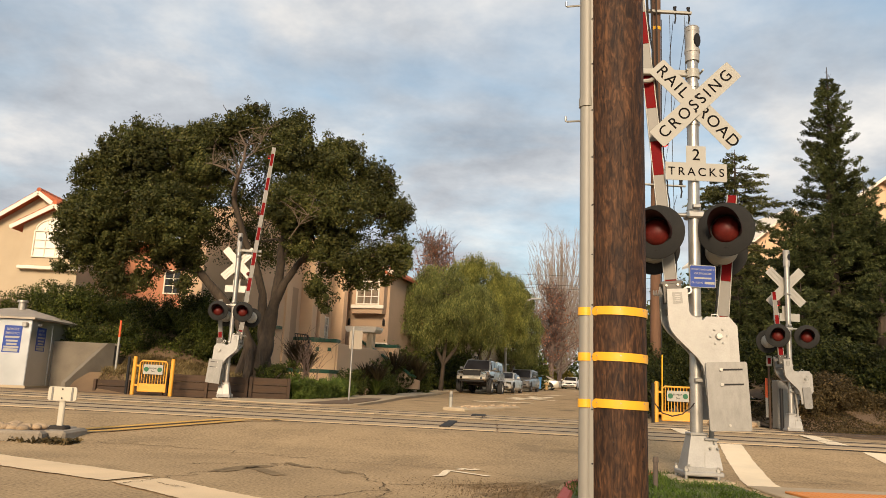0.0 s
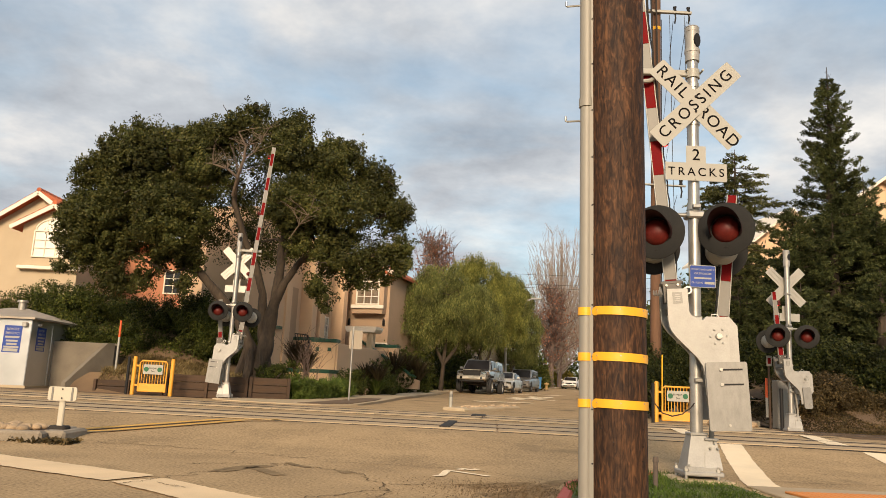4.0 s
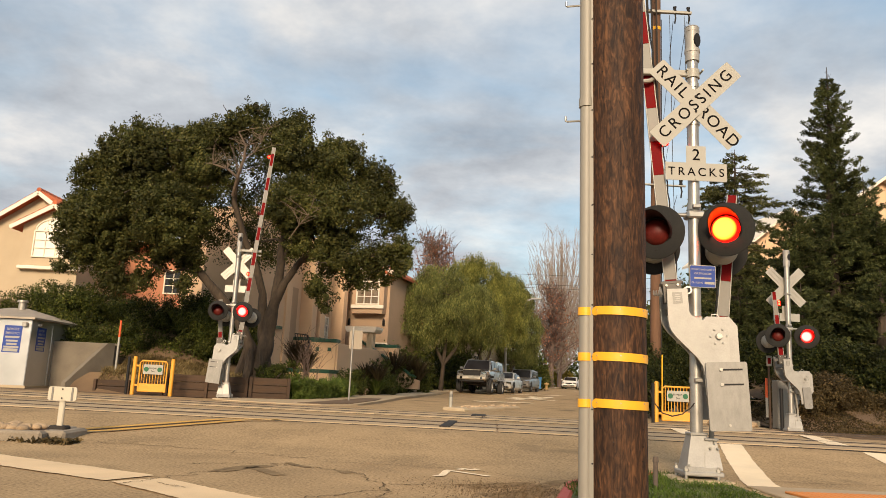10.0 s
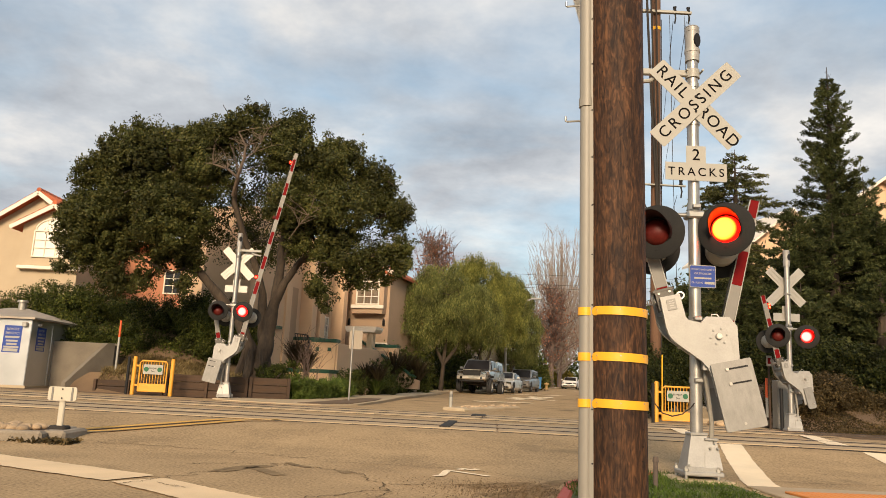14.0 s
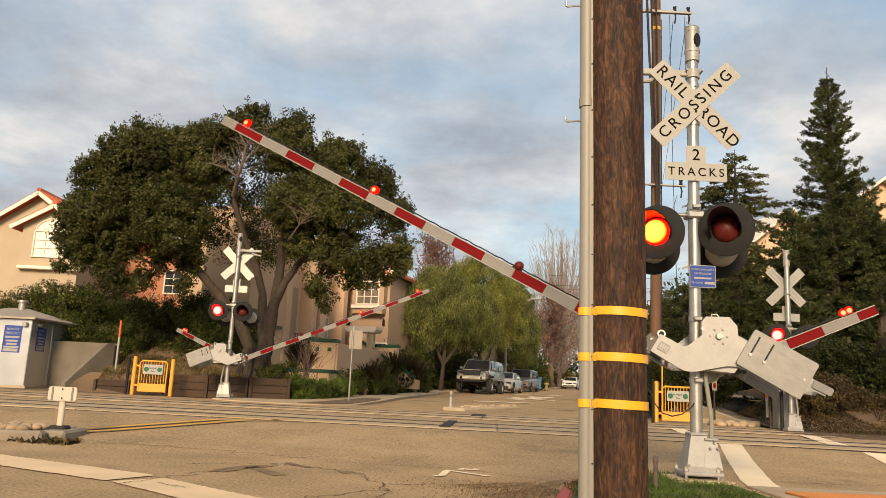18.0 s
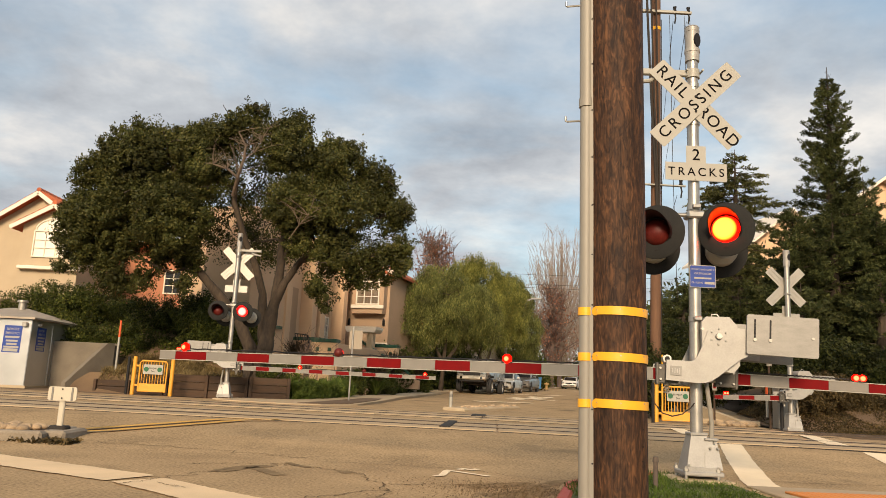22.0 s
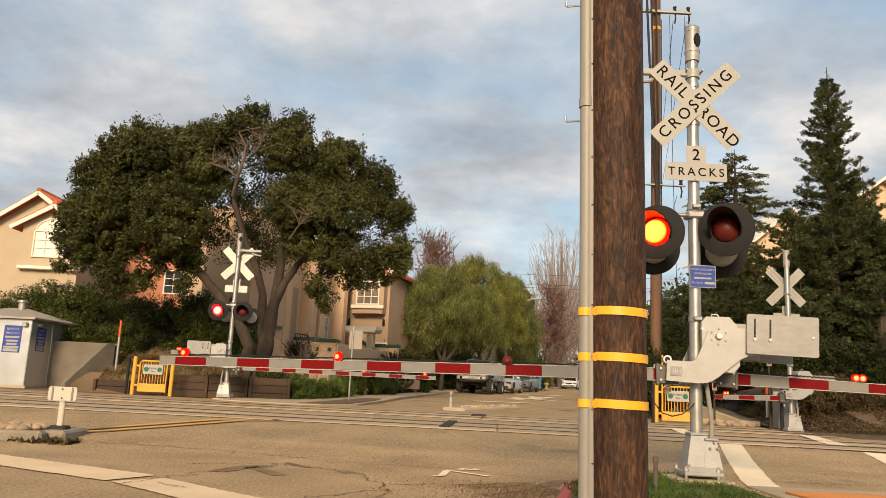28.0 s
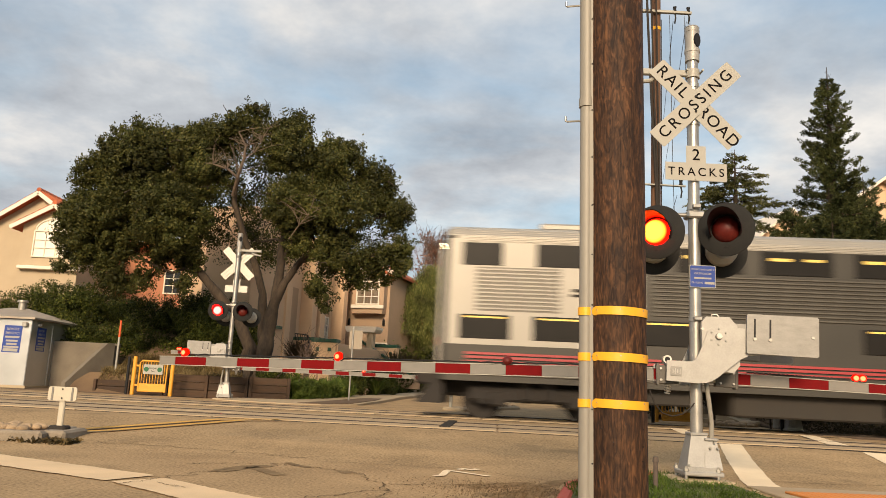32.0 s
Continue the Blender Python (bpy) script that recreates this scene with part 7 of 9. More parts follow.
def weeping_tree(trunk, lobes, count, label, leaf=PEPPER_LEAF):
    rng = random.Random(int(trunk[1]))
    t = thing("pepper_tree", pose(0, 0, 0), label, "tree", "trees")
    sh = Shape()
    x, y, z = trunk
    top = (x + 0.1, y, z + 1.6)
    sh.tube([(x, y, z - 0.1), (x + 0.05, y, z + 0.8), top], [0.17, 0.13, 0.12], 12)
    fk = [top]
    for dx in (-1.1, 0.2, 1.2):
        limb(sh, top, (x + dx, y, z + 3.6), 0.12, 0.07, rng)
        fk.append((x + dx, y, z + 3.6))
    branches(sh, lobes, fk, rng, 0.08, 3)
    part("trunk", sh, BARK, t)
    # hanging strands, gathered in drooping tufts
    prng = np.random.default_rng(int(trunk[1]) + 3)
    masses = []
    for lx, ly, lz, lr in lobes:
        for _ in range(int(8 * lr)):
            d = unit(prng.normal(size=3)) * lr * 0.75
            masses.append((lx + d[0], ly + d[1], lz + d[2], lr * prng.uniform(0.25, 0.45)))
    p, fc = tufts(prng, masses + list(lobes), count // 28, 16, 0.30, 0.6, 0.6, 1.3, open_up=0.4)
    n = len(p)
    ln = prng.uniform(0.15, 0.6, n)
    k = np.linspace(0, 1, 5)
    drift = prng.normal(size=(n, 1, 2)) * 0.14
    strand = np.repeat(p[:, None, :], 5, axis=1)
    strand[:, :, :2] += drift * k[None, :, None]
    strand[:, :, 2] -= ln[:, None] * k[None, :]
    strand += prng.normal(size=strand.shape) * 0.04
    down = np.tile(np.array([0.0, 0.0, -1.0]), (n * 5, 1))
    leaves("crown", strand.reshape(-1, 3), 0.07, leaf, t, prng, 1.9, spread=0.24, along=down, face=np.repeat(fc, 5, axis=0), stiff=0.6)


def build_street_trees():
    weeping_tree((0.25, 46.6, 0.75), [(-1.5, 47, 6.2, 1.3), (0.0, 47, 6.9, 1.5), (1.1, 47, 6.1, 1.3), (-0.9, 46.4, 5.0, 1.5), (0.7, 46.0, 5.2, 1.4), (2.1, 47, 5.6, 1.6), (-2.2, 47, 4.9, 1.1), (0.6, 47.5, 4.7, 1.3), (2.9, 47.3, 4.7, 1.1)], 56000, "round olive-green pepper tree with hanging foliage by the kerb")
    weeping_tree((3.1, 55.5, 0.9), [(1.5, 55, 8.6, 1.4), (2.9, 55, 8.6, 1.6), (4.4, 55, 7.4, 1.5), (3.8, 55, 5.9, 1.8), (2.2, 55, 9.5, 1.0), (2.4, 55, 6.4, 1.9), (5.0, 55, 5.6, 1.3)], 52000, "tall pepper tree with hanging foliage, coloured as if sunlit", SUNLIT_LEAF)
    weeping_tree((6.2, 66, 1.0), [(5.9, 66, 8.2, 2.1), (6.5, 66, 5.6, 2.1), (7.4, 66, 6.1, 1.5), (5.6, 66, 9.4, 1.6), (7.4, 66, 4.4, 1.1)], 42000, "pepper tree with long hanging strands further along")

    def fan(x, y, z, h, spread, label, seed):
        """A bare upswept tree: many thin stems rising from a short trunk to an egg-shaped outline."""
        rng = random.Random(seed)
        t = thing("bare_tree", pose(0, 0, 0), label, "tree", "trees")
        sh = Shape(); sh.tube([(x, y, z), (x, y, z + h * 0.25), (x, y, z + h * 0.5)], [0.34, 0.26, 0.12], 10)
        part("trunk", sh, TWIG, t)
        sh = Shape()
        for i in range(260):
            a = rng.uniform(0, 2 * math.pi)
            out = rng.random() ** 0.4
            k0 = rng.uniform(0.08, 0.42)
            k1 = min(1.0, k0 + rng.uniform(0.3, 0.55)) if out > 0.55 else rng.uniform(0.75, 1.0)
            wide = spread * out * math.sin(math.pi * min(0.97, 0.18 + 0.62 * k1)) ** 0.8
            q0 = Vector((x, y, z + h * k0))
            q2 = Vector((x + math.cos(a) * wide, y + math.sin(a) * wide, z + h * k1))
            q1 = q0.lerp(q2, 0.5) + Vector((math.cos(a) * wide * 0.22, math.sin(a) * wide * 0.22, -h * 0.02))
            pts = [q0 * (1 - s) ** 2 + q1 * 2 * s * (1 - s) + q2 * s * s for s in [j / 7 for j in range(8)]]
            sh.tube(pts, [0.04 * (1 - j / 8) + 0.011 for j in range(8)], 5)
            for j in range(15):
                b = rng.choice(pts[2:])
                d = Vector((math.cos(a) * 0.4 + rng.gauss(0, 0.4), math.sin(a) * 0.4 + rng.gauss(0, 0.4), 1.0)).normalized()
                sh.tube([b, b + d * rng.uniform(0.5, 1.7)], [0.02, 0.008], 4)
        part("branchwork", sh, surface("pale_twigs", (0.33, 0.275, 0.23), (0.22, 0.175, 0.145), 3, 0.9), t, kind="stuff")

    def bare(x, y, z, h, spread, label, leaf_n, seed, red=RED_LEAF, low=0.2):
        rng = random.Random(seed)
        t = thing("bare_tree", pose(0, 0, 0), label, "tree", "trees")
        sh = Shape()
        sh.tube([(x, y, z), (x, y, z + h * 0.3), (x + 0.2, y, z + h * 0.9)], [0.35, 0.26, 0.05], 10)
        tips = []
        for i in range(70):
            k = rng.uniform(0.18, 0.95)
            a = rng.uniform(0, 2 * math.pi)
            s = Vector((x, y, z + h * k))
            reach = spread * (1.05 - 0.55 * k) * rng.uniform(0.5, 1.0)
            e = s + Vector((math.cos(a) * reach, math.sin(a) * reach, h * rng.uniform(0.10, 0.24) * (1.3 - k)))
            p = limb(sh, s, e, 0.075, 0.02, rng, 0.15, 6)
            for _ in range(6):
                q = rng.choice(p[1:])
                e2 = q + Vector((rng.gauss(0, 0.35) * spread * 0.4, rng.gauss(0, 0.35) * spread * 0.4, rng.uniform(0.04, 0.13) * h))
                p2 = limb(sh, q, e2, 0.032, 0.012, rng, 0.15, 4)
                tips.append((q, e2))
                for _ in range(3):
                    q3 = rng.choice(p2)
                    sh.tube([q3, q3 + Vector((rng.gauss(0, 0.3), rng.gauss(0, 0.3), rng.uniform(0.2, 0.8)))], [0.018, 0.01], 4)
        part("trunk", sh, TWIG, t)
        if leaf_n:
            pts = []
            for _ in range(leaf_n):
                a, b = rng.choice(tips)
                q = a.lerp(b, rng.random())
                if (q.z - z) / h < low + 0.35 * rng.random():
                    pts.append((q.x + rng.gauss(0, 0.25), q.y + rng.gauss(0, 0.25), q.z + rng.gauss(0, 0.25)))
            leaves("crown", pts, 0.16, red, t, RNG, 1.2, spread=0.5)
    fan(15.0, 95, 1.4, 19.8, 5.4, "tall bare grey tree with upswept branches", 4)
    bare(12.9, 88, 1.3, 11.5, 3.8, "bare autumn tree with thin russet leaves", 2600, 5, low=0.75)
    bare(-0.6, 75, 1.2, 13.8, 3.4, "bare reddish tree rising behind the pepper trees", 2500, 6, low=0.9)
    bare(19.5, 97, 1.4, 13.0, 5.0, "bare tree with sparse russet leaves down the street", 5000, 8, low=0.6)
    # yellowing shrub and dark hedges down the street
    for lob, n, mt, nm, lab in (([(15.2, 100, 3.2, 1.5), (16.5, 100, 2.8, 1.2)], 5000, foliage("yellow_leaves", (0.16, 0.12, 0.015), (0.26, 0.19, 0.025), (0.34, 0.26, 0.04)), "shrub", "yellow-leaved shrub at the street's end"),
                                ([(5.5, 72, 2.2, 1.8), (8.6, 74, 2.4, 1.9), (9.6, 82, 3.2, 1.9), (11, 86, 2.6, 1.8)], 16000, HEDGE_LEAF, "hedge", "dark green hedge behind the parked cars"),
                                ([(-3.0, 44, 2.0, 1.3), (-1.5, 46, 1.8, 1.2), (-2.4, 49, 2.4, 1.8), (0.2, 52, 2.0, 1.8), (1.5, 55, 2.2, 1.8)], 18000, HEDGE_LEAF, "hedge", "dark green hedge beside the pavement")):
        pts = blob_points(RNG, lob, n, 0.5, 0.18, 25)
        tagged(leaves(nm, pts, 0.14, mt, None, RNG), lab, nm, kind="stuff" if nm == "hedge" else "")


build_street_trees()


def conifer(x, y, z0, top, profile, material, label, seed=1, every=0.075, droop=0.15, lift=0.5, bare_tip=0.0, plume=0.42, per=30, size=0.075, girth=0.09, layers=0.0, thick=12):
    """Trunk, boughs in whorls and feathery plumes along each bough.
    profile: pairs of (metres below the tip, reach of the boughs); layers: how far the whorls gather in tiers."""
    rng = np.random.default_rng(seed)
    t = thing("conifer", pose(0, 0, 0), label, "tree", "trees")
    sh = Shape()
    hgt = top - z0
    sh.tube([(x, y, z0 - 0.2), (x, y, z0 + hgt * 0.6), (x, y, top - 0.9), (x, y, top)], [0.34, 0.2, 0.035, 0.012], 10)
    starts, ways, lens = [], [], []
    down = 0.12
    while down < hgt - 0.4:
        d = down
        if layers:
            d = round(down / layers) * layers + rng.normal() * 0.09
        reach = float(np.interp(d, [q[0] for q in profile], [q[1] for q in profile])) * rng.uniform(0.62, 1.12)
        a = rng.uniform(0, 2 * math.pi)
        h = np.array([math.cos(a), math.sin(a), 0.0])
        zz = top - d - 0.1
        tip = np.array([x, y, zz]) + h * reach + np.array([0, 0, (-droop + lift * 0.35) * reach])
        k = np.linspace(0, 1, 7)
        axis = np.array([x, y, zz]) + h * reach * k[:, None] + np.array([0, 0, 1.0]) * ((-droop * k + lift * 0.35 * k ** 2.5) * reach)[:, None]
        sh.tube([tuple(q) for q in axis], [max(0.006, 0.03 * (1 - 0.8 * v) * min(1.0, reach)) for v in k], 4)
        if d > bare_tip:
            n = max(3, int(reach * thick))
            s = rng.random(n) ** 0.7
            at = np.stack([np.interp(s, k, axis[:, i]) for i in range(3)], -1)
            sd = np.array([-h[1], h[0], 0.0])[None, :] * rng.choice([-1, 1], n)[:, None]
            w = unit(h * (0.55 + 0.7 * s[:, None]) + sd * (1.05 - 0.75 * s[:, None]) + np.array([0, 0, 1.0]) * (lift * 0.55 - droop * 0.6) + rng.normal(size=(n, 3)) * 0.18)
            starts.append(at); ways.append(w)
            lens.append(plume * rng.uniform(0.6, 1.25, n) * (1.1 - 0.45 * s) * min(1.0, 0.45 + reach * 0.4))
        down += every * rng.uniform(0.6, 1.4)
    part("trunk", sh, BARK, t)
    pts, al, fc = plumes(rng, np.concatenate(starts), np.concatenate(ways), np.concatenate(lens), per, girth)
    leaves("crown", pts, size, material, t, rng, 1.9, spread=0.26, along=al, face=fc, stiff=0.7)


def build_conifers():
    back = [(11 + 2.1 * i, 42 + (i % 3) * 1.5, 3.0 + (i % 4) * 1.3, 2.4) for i in range(9)]
    back += [(17, 38, 5.0, 2.4), (20, 38, 6.0, 2.6), (23, 39, 6.4, 2.6), (26, 39, 6.4, 2.8)]
    pts = blob_points(RNG, back, 50000, 0.5, 0.3, 30)
    tagged(leaves("thicket", pts, 0.2, CONIFER, None, RNG), "dark thicket behind the conifers", "thicket", kind="stuff")
    conifer(17.7, 34, 1.8, 16.7, [(0, 0.1), (0.9, 0.28), (2.0, 0.7), (3.2, 1.0), (4.6, 1.15), (6.2, 1.4), (9, 2.0), (15, 2.8)], CONIFER, "tall dark green conifer with a thin pointed top", 2, 0.034, 0.05, 0.95, 0.6, 0.5, 32, 0.062, 0.15, 0.0, 10)
    conifer(15.2, 39, 1.6, 14.1, [(0, 0.2), (1.0, 1.1), (2.2, 1.9), (3.2, 2.4), (4.2, 1.5), (6, 1.6), (12, 2.4)], CEDAR_LEAF, "grey-green cedar with drooping layered branches", 5, 0.045, 0.14, 0.0, 0.0, 0.7, 24, 0.085, 0.10, 0.38, 8)
    broad = [(0, 0.3), (0.8, 1.0), (2.0, 1.9), (4.0, 2.7), (8, 3.2)]
    for i, (x, y, top, k) in enumerate(((14.9, 32.0, 9.3, 0.7), (16.6, 32.0, 9.1, 0.85), (18.5, 32.0, 9.3, 0.95), (17.7, 33.2, 10.2, 1.05), (19.7, 35, 11.7, 0.6), (19.9, 31.0, 8.7, 0.95), (22.2, 32.0, 9.6, 1.1), (12.9, 33.0, 6.3, 0.9), (10.9, 34, 6.0, 0.9), (16.8, 29.0, 6.2, 0.85), (19.4, 28.6, 6.2, 0.85), (14.0, 29.6, 5.6, 0.8))):
        conifer(x, y, 1.5, top, [(a, b * k) for a, b in broad], CONIFER, "broad dark green conifer filling the bank", 20 + i, 0.052, 0.14, 0.55, 0.0, 0.6, 30, 0.085, 0.17, 0.0, 8)


build_conifers()


def build_shrubs():
    def bush(name, lobes, n, size, material, label, category, clump=0.14, per=25, kind="stuff", **kw):
        pts, fc = tufts(RNG, lobes, n // 42, 48, clump * 1.35, 0.5, 0.7, 1.7, open_up=0.3)
        return tagged(leaves(name, pts, size, material, None, RNG, face=fc, stiff=0.6, **kw), label, category, kind=kind)
    rg = random.Random(2)
    lob = [(-24 + 0.85 * i + rg.uniform(-0.3, 0.3), 31.2 + rg.uniform(-0.8, 1.0), 3.0 + rg.uniform(-0.5, 0.6) - 0.05 * max(0, i - 8), rg.uniform(0.8, 1.25)) for i in range(20)]
    bush("hedge", lob, 150000, 0.06, HEDGE_LEAF, "dense dark green hedge on the bank", "hedge")
    lob = [(-17 + 0.7 * i, 29.3 + rg.uniform(-0.5, 0.5), 1.9 + rg.uniform(-0.4, 0.4), rg.uniform(0.6, 1.0)) for i in range(13)]
    bush("hedge", lob, 70000, 0.055, HEDGE_LEAF, "loose dark green shrubs below the hedge", "hedge")
    lob = [(-8.7, 29.5, 2.4, 1.0), (-7.8, 30.5, 2.3, 1.0), (-9.4, 30, 3.0, 0.8)]
    bush("hedge", lob, 30000, 0.06, HEDGE_LEAF, "dark shrubs behind the oak's trunk", "hedge")
    # low plants in the planter
    lob = [(-5.2, 27.0, 1.15, 0.4), (-5.6, 26.6, 1.1, 0.35), (-5.9, 26.4, 1.1, 0.3), (-3.5, 30.8, 0.9, 0.5), (-3.3, 31.6, 1.0, 0.5), (-2.9, 33.6, 0.9, 0.6), (-2.3, 34.2, 0.9, 0.6), (-2.0, 40.3, 1.2, 0.9), (-1.2, 41, 1.2, 0.9), (-2.7, 37, 1.3, 0.8)]
    bush("shrub", lob, 30000, 0.05, HEDGE_LEAF, "low green shrubs in the planter", "shrub", 0.08)
    # dry grass under the hedge
    pts = np.column_stack([RNG.uniform(-11.3, -6.6, 9000), RNG.uniform(26.0, 28.6, 9000), np.zeros(9000)])
    pts[:, 2] = [bank_left(p[0], p[1]) + 0.10 for p in pts]
    tagged(leaves("dry_grass", pts, 0.16, DRY_GRASS, None, RNG, 1.8, upright=0.5, spread=0.07), "dry straw-coloured grass on the bank", "grass", kind="stuff")
    # brown brush on the right bank
    lob = [(10.4 + 0.62 * i, 22.9 + rg.uniform(-0.3, 1.2), 0.95 + rg.uniform(-0.2, 0.45), rg.uniform(0.25, 0.6)) for i in range(13)]
    bush("brush", lob, 60000, 0.045, BRUSH_LEAF, "brown dry brush on the bank by the tracks", "brush", 0.12)
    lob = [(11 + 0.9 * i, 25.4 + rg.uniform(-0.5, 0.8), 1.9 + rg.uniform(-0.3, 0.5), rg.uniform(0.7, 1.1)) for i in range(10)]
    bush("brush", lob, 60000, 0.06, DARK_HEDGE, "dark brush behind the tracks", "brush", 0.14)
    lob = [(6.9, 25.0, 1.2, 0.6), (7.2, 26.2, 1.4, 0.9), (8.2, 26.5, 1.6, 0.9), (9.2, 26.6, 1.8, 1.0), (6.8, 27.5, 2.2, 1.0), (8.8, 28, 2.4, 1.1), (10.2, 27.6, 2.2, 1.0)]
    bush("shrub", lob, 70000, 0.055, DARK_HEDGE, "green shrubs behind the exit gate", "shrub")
    n = 30000
    pts = np.column_stack([RNG.uniform(9.6, 18, n), RNG.uniform(20.9, 25.0, n), np.full(n, 0.0)])
    pts[:, 2] = [bank_right(p[0], p[1]) + 0.03 for p in pts]
    tagged(leaves("leaf_litter", pts, 0.045, BRUSH_LEAF, None, RNG), "brown leaf litter on the bank's foot", "leaf litter", kind="stuff")
    # grass on the near verge
    n = 26000
    pts = np.column_stack([RNG.uniform(1.15, 3.4, n), RNG.uniform(5.0, 9.0, n), np.full(n, 0.085)])
    keep = (pts[:, 0] > 1.2 + 0.8 * np.clip((pts[:, 1] - 7.3) / 1.6, 0, 1)) & (pts[:, 0] < 3.0 + 0.08 * RNG.normal(size=n)) & (np.hypot(pts[:, 0] - 2.87, pts[:, 1] - 8.5) > 0.36)
    thin = RNG.random(n) < 0.45 + 0.55 * np.array([noise.noise((p[0] * 3, p[1] * 3, 1)) for p in pts])
    tagged(leaves("grass", pts[keep & thin], 0.045, GRASS_BLADE, None, RNG, 1.7, upright=0.6, spread=0.07), "short green grass round the mast's foot", "grass", kind="stuff")

    def strap_plant(x, y, z, h, n, material, label, name, w=0.028, arch=0.8, seed=1):
        rr = random.Random(seed)
        sh = Shape()
        for i in range(n):
            a = rr.uniform(0, 2 * math.pi)
            reach = h * arch * rr.uniform(0.25, 1.0)
            hh = h * rr.uniform(0.65, 1.1)
            ww = w * rr.uniform(0.7, 1.3)
            v, f = [], []
            for k in range(6):
                s = k / 5
                d = reach * s ** 1.5
                zz = hh * (s - 0.42 * arch * s ** 3)
                c, q = math.cos(a), math.sin(a)
                tw = ww * (1 - s ** 2.2) + 0.002
                v += [(d * c - q * tw, d * q + c * tw, zz), (d * c + q * tw, d * q - c * tw, zz)]
            f = [(2 * k, 2 * k + 1, 2 * k + 3, 2 * k + 2) for k in range(5)]
            sh.add(v, f)
        solid(name, sh, material, label, "plant", pose(x, y, z), "plants")
    for i, (x, y) in enumerate(((-4.75, 26.0), (-4.45, 26.2), (-4.25, 26.6), (-4.05, 27.2), (-3.95, 27.8), (-3.75, 28.4), (-3.5, 29.0), (-4.4, 26.9), (-4.1, 27.9))):
        strap_plant(x, y, gz(y) + 0.1, 0.72, 150, STRAP_LEAF, "clump of bright green strap leaves by the pavement", "strap_leaf_plant", 0.018, 0.95, i)
    lob = [(x + dx, y + 0.1, gz(y) + 0.30, 0.28) for x, y in ((-4.75, 26.1), (-4.45, 26.3), (-4.2, 26.8), (-4.05, 27.3), (-3.9, 27.9), (-3.7, 28.5), (-3.5, 29.0)) for dx in (-0.1, 0.12)]
    bush("strap_leaf_bed", lob, 14000, 0.07, STRAP_LEAF, "bed of bright green strap leaves by the pavement", "plants", 0.1, long=4.5, spread=0.14, upright=0.25)
    strap_plant(-2.55, 33.0, gz(33), 1.15, 170, STRAP_LEAF, "bright green leafy plant by the planter", "strap_leaf_plant", 0.03, 0.9, 11)
    for i, (x, y, z, h) in enumerate(((-5.6, 30.5, 1.2, 1.6), (-5.0, 29.9, 1.1, 1.4), (-3.0, 33.5, 0.75, 1.4), (-2.5, 33.0, 0.75, 1.3), (-2.2, 40, 0.9, 2.3), (-1.6, 41, 0.9, 2.3), (-1.0, 40.4, 0.8, 2.0), (-3.3, 33.0, 0.5, 1.2), (7.6, 24.2, 0.4, 0.8))):
        strap_plant(x, y, z, h, 150, FLAX_LEAF, "bronze flax clump with stiff sword leaves", "flax_plant", 0.035, 0.55, 30 + i)
    # bare twiggy shrub between the oak and the house
    rr = random.Random(40)
    sh = Shape()
    for i in range(34):
        a = Vector((-4.9 + rr.gauss(0, 0.2), 29.0, 1.0))
        e = a + Vector((rr.gauss(0, 0.55), rr.gauss(0, 0.4), rr.uniform(0.7, 1.7)))
        p = limb(sh, a, e, 0.009, 0.004, rr, n=5)
        for _ in range(2):
            q = rr.choice(p[2:])
            sh.tube([q, q + Vector((rr.gauss(0, 0.2), 0.0, rr.uniform(0.1, 0.4)))], [0.007, 0.004], 4)
    solid("bare_shrub", sh, TWIG, "leafless twiggy shrub beside the oak", "shrub")


build_shrubs()


def build_backdrop():
    rng = np.random.default_rng(77)
    lob = [(-80 + 9 * i + rng.uniform(-3, 3), 190 + rng.uniform(-12, 12), 4 + rng.uniform(-2, 5), rng.uniform(5, 9)) for i in range(26)]
    pts = blob_points(rng, lob, 26000, 0.6, 1.0, 30)
    tagged(leaves("far_woods", pts, 0.8, HEDGE_LEAF, None, rng), "distant dark tree line at the street's end", "trees", kind="stuff")
    sh = Shape()
    n = 40
    v = []
    for i in range(n + 1):
        x = -900 + 1800 * i / n
        h = 14 + 10 * noise.noise((i * 0.23, 4, 0)) + 6 * noise.noise((i * 0.6, 9, 0))
        v += [(x, 820, -2), (x, 900, h + 6)]
    sh.add(v, [(2 * i, 2 * i + 2, 2 * i + 3, 2 * i + 1) for i in range(n)])
    solid("hills", sh, surface("hazy_hills", (0.14, 0.15, 0.14), (0.10, 0.115, 0.11), 0.02, 0.95, bump=0), "low hazy hills beyond the street", "hills", kind="structure")


build_backdrop()

# ---------------------------------------------------------------- vehicles


def wheel(parent, x, y, r, w, name="wheel"):
    t = Shape()
    t.lathe([(r * 0.62, -w / 2), (r * 0.92, -w / 2), (r, -w * 0.36), (r, w * 0.36), (r * 0.92, w / 2), (r * 0.62, w / 2)], 26, Matrix.Rotation(radians(90), 4, "Z"))
    wh = part("wheel", t, TYRE, parent, m=pose(x, y, r))
    s = 1 if x > 0 else -1
    rm = Shape()
    rm.lathe([(r * 0.64, -w * 0.3), (r * 0.64, w * 0.42), (r * 0.58, w * 0.44), (r * 0.54, w * 0.25), (0.0, w * 0.25)], 26, Matrix.Rotation(radians(-90 * s), 4, "Z"))
    for i in range(5):
        rm.box(0, 0, r * 0.3, w * 0.12, r * 0.16, r * 0.56, 0.005, Matrix.Translation((s * w * 0.3, 0, 0)) @ Matrix.Rotation(2 * math.pi * i / 5, 4, "X"))
    part("rim", rm, SILVER, wh)
    return wh


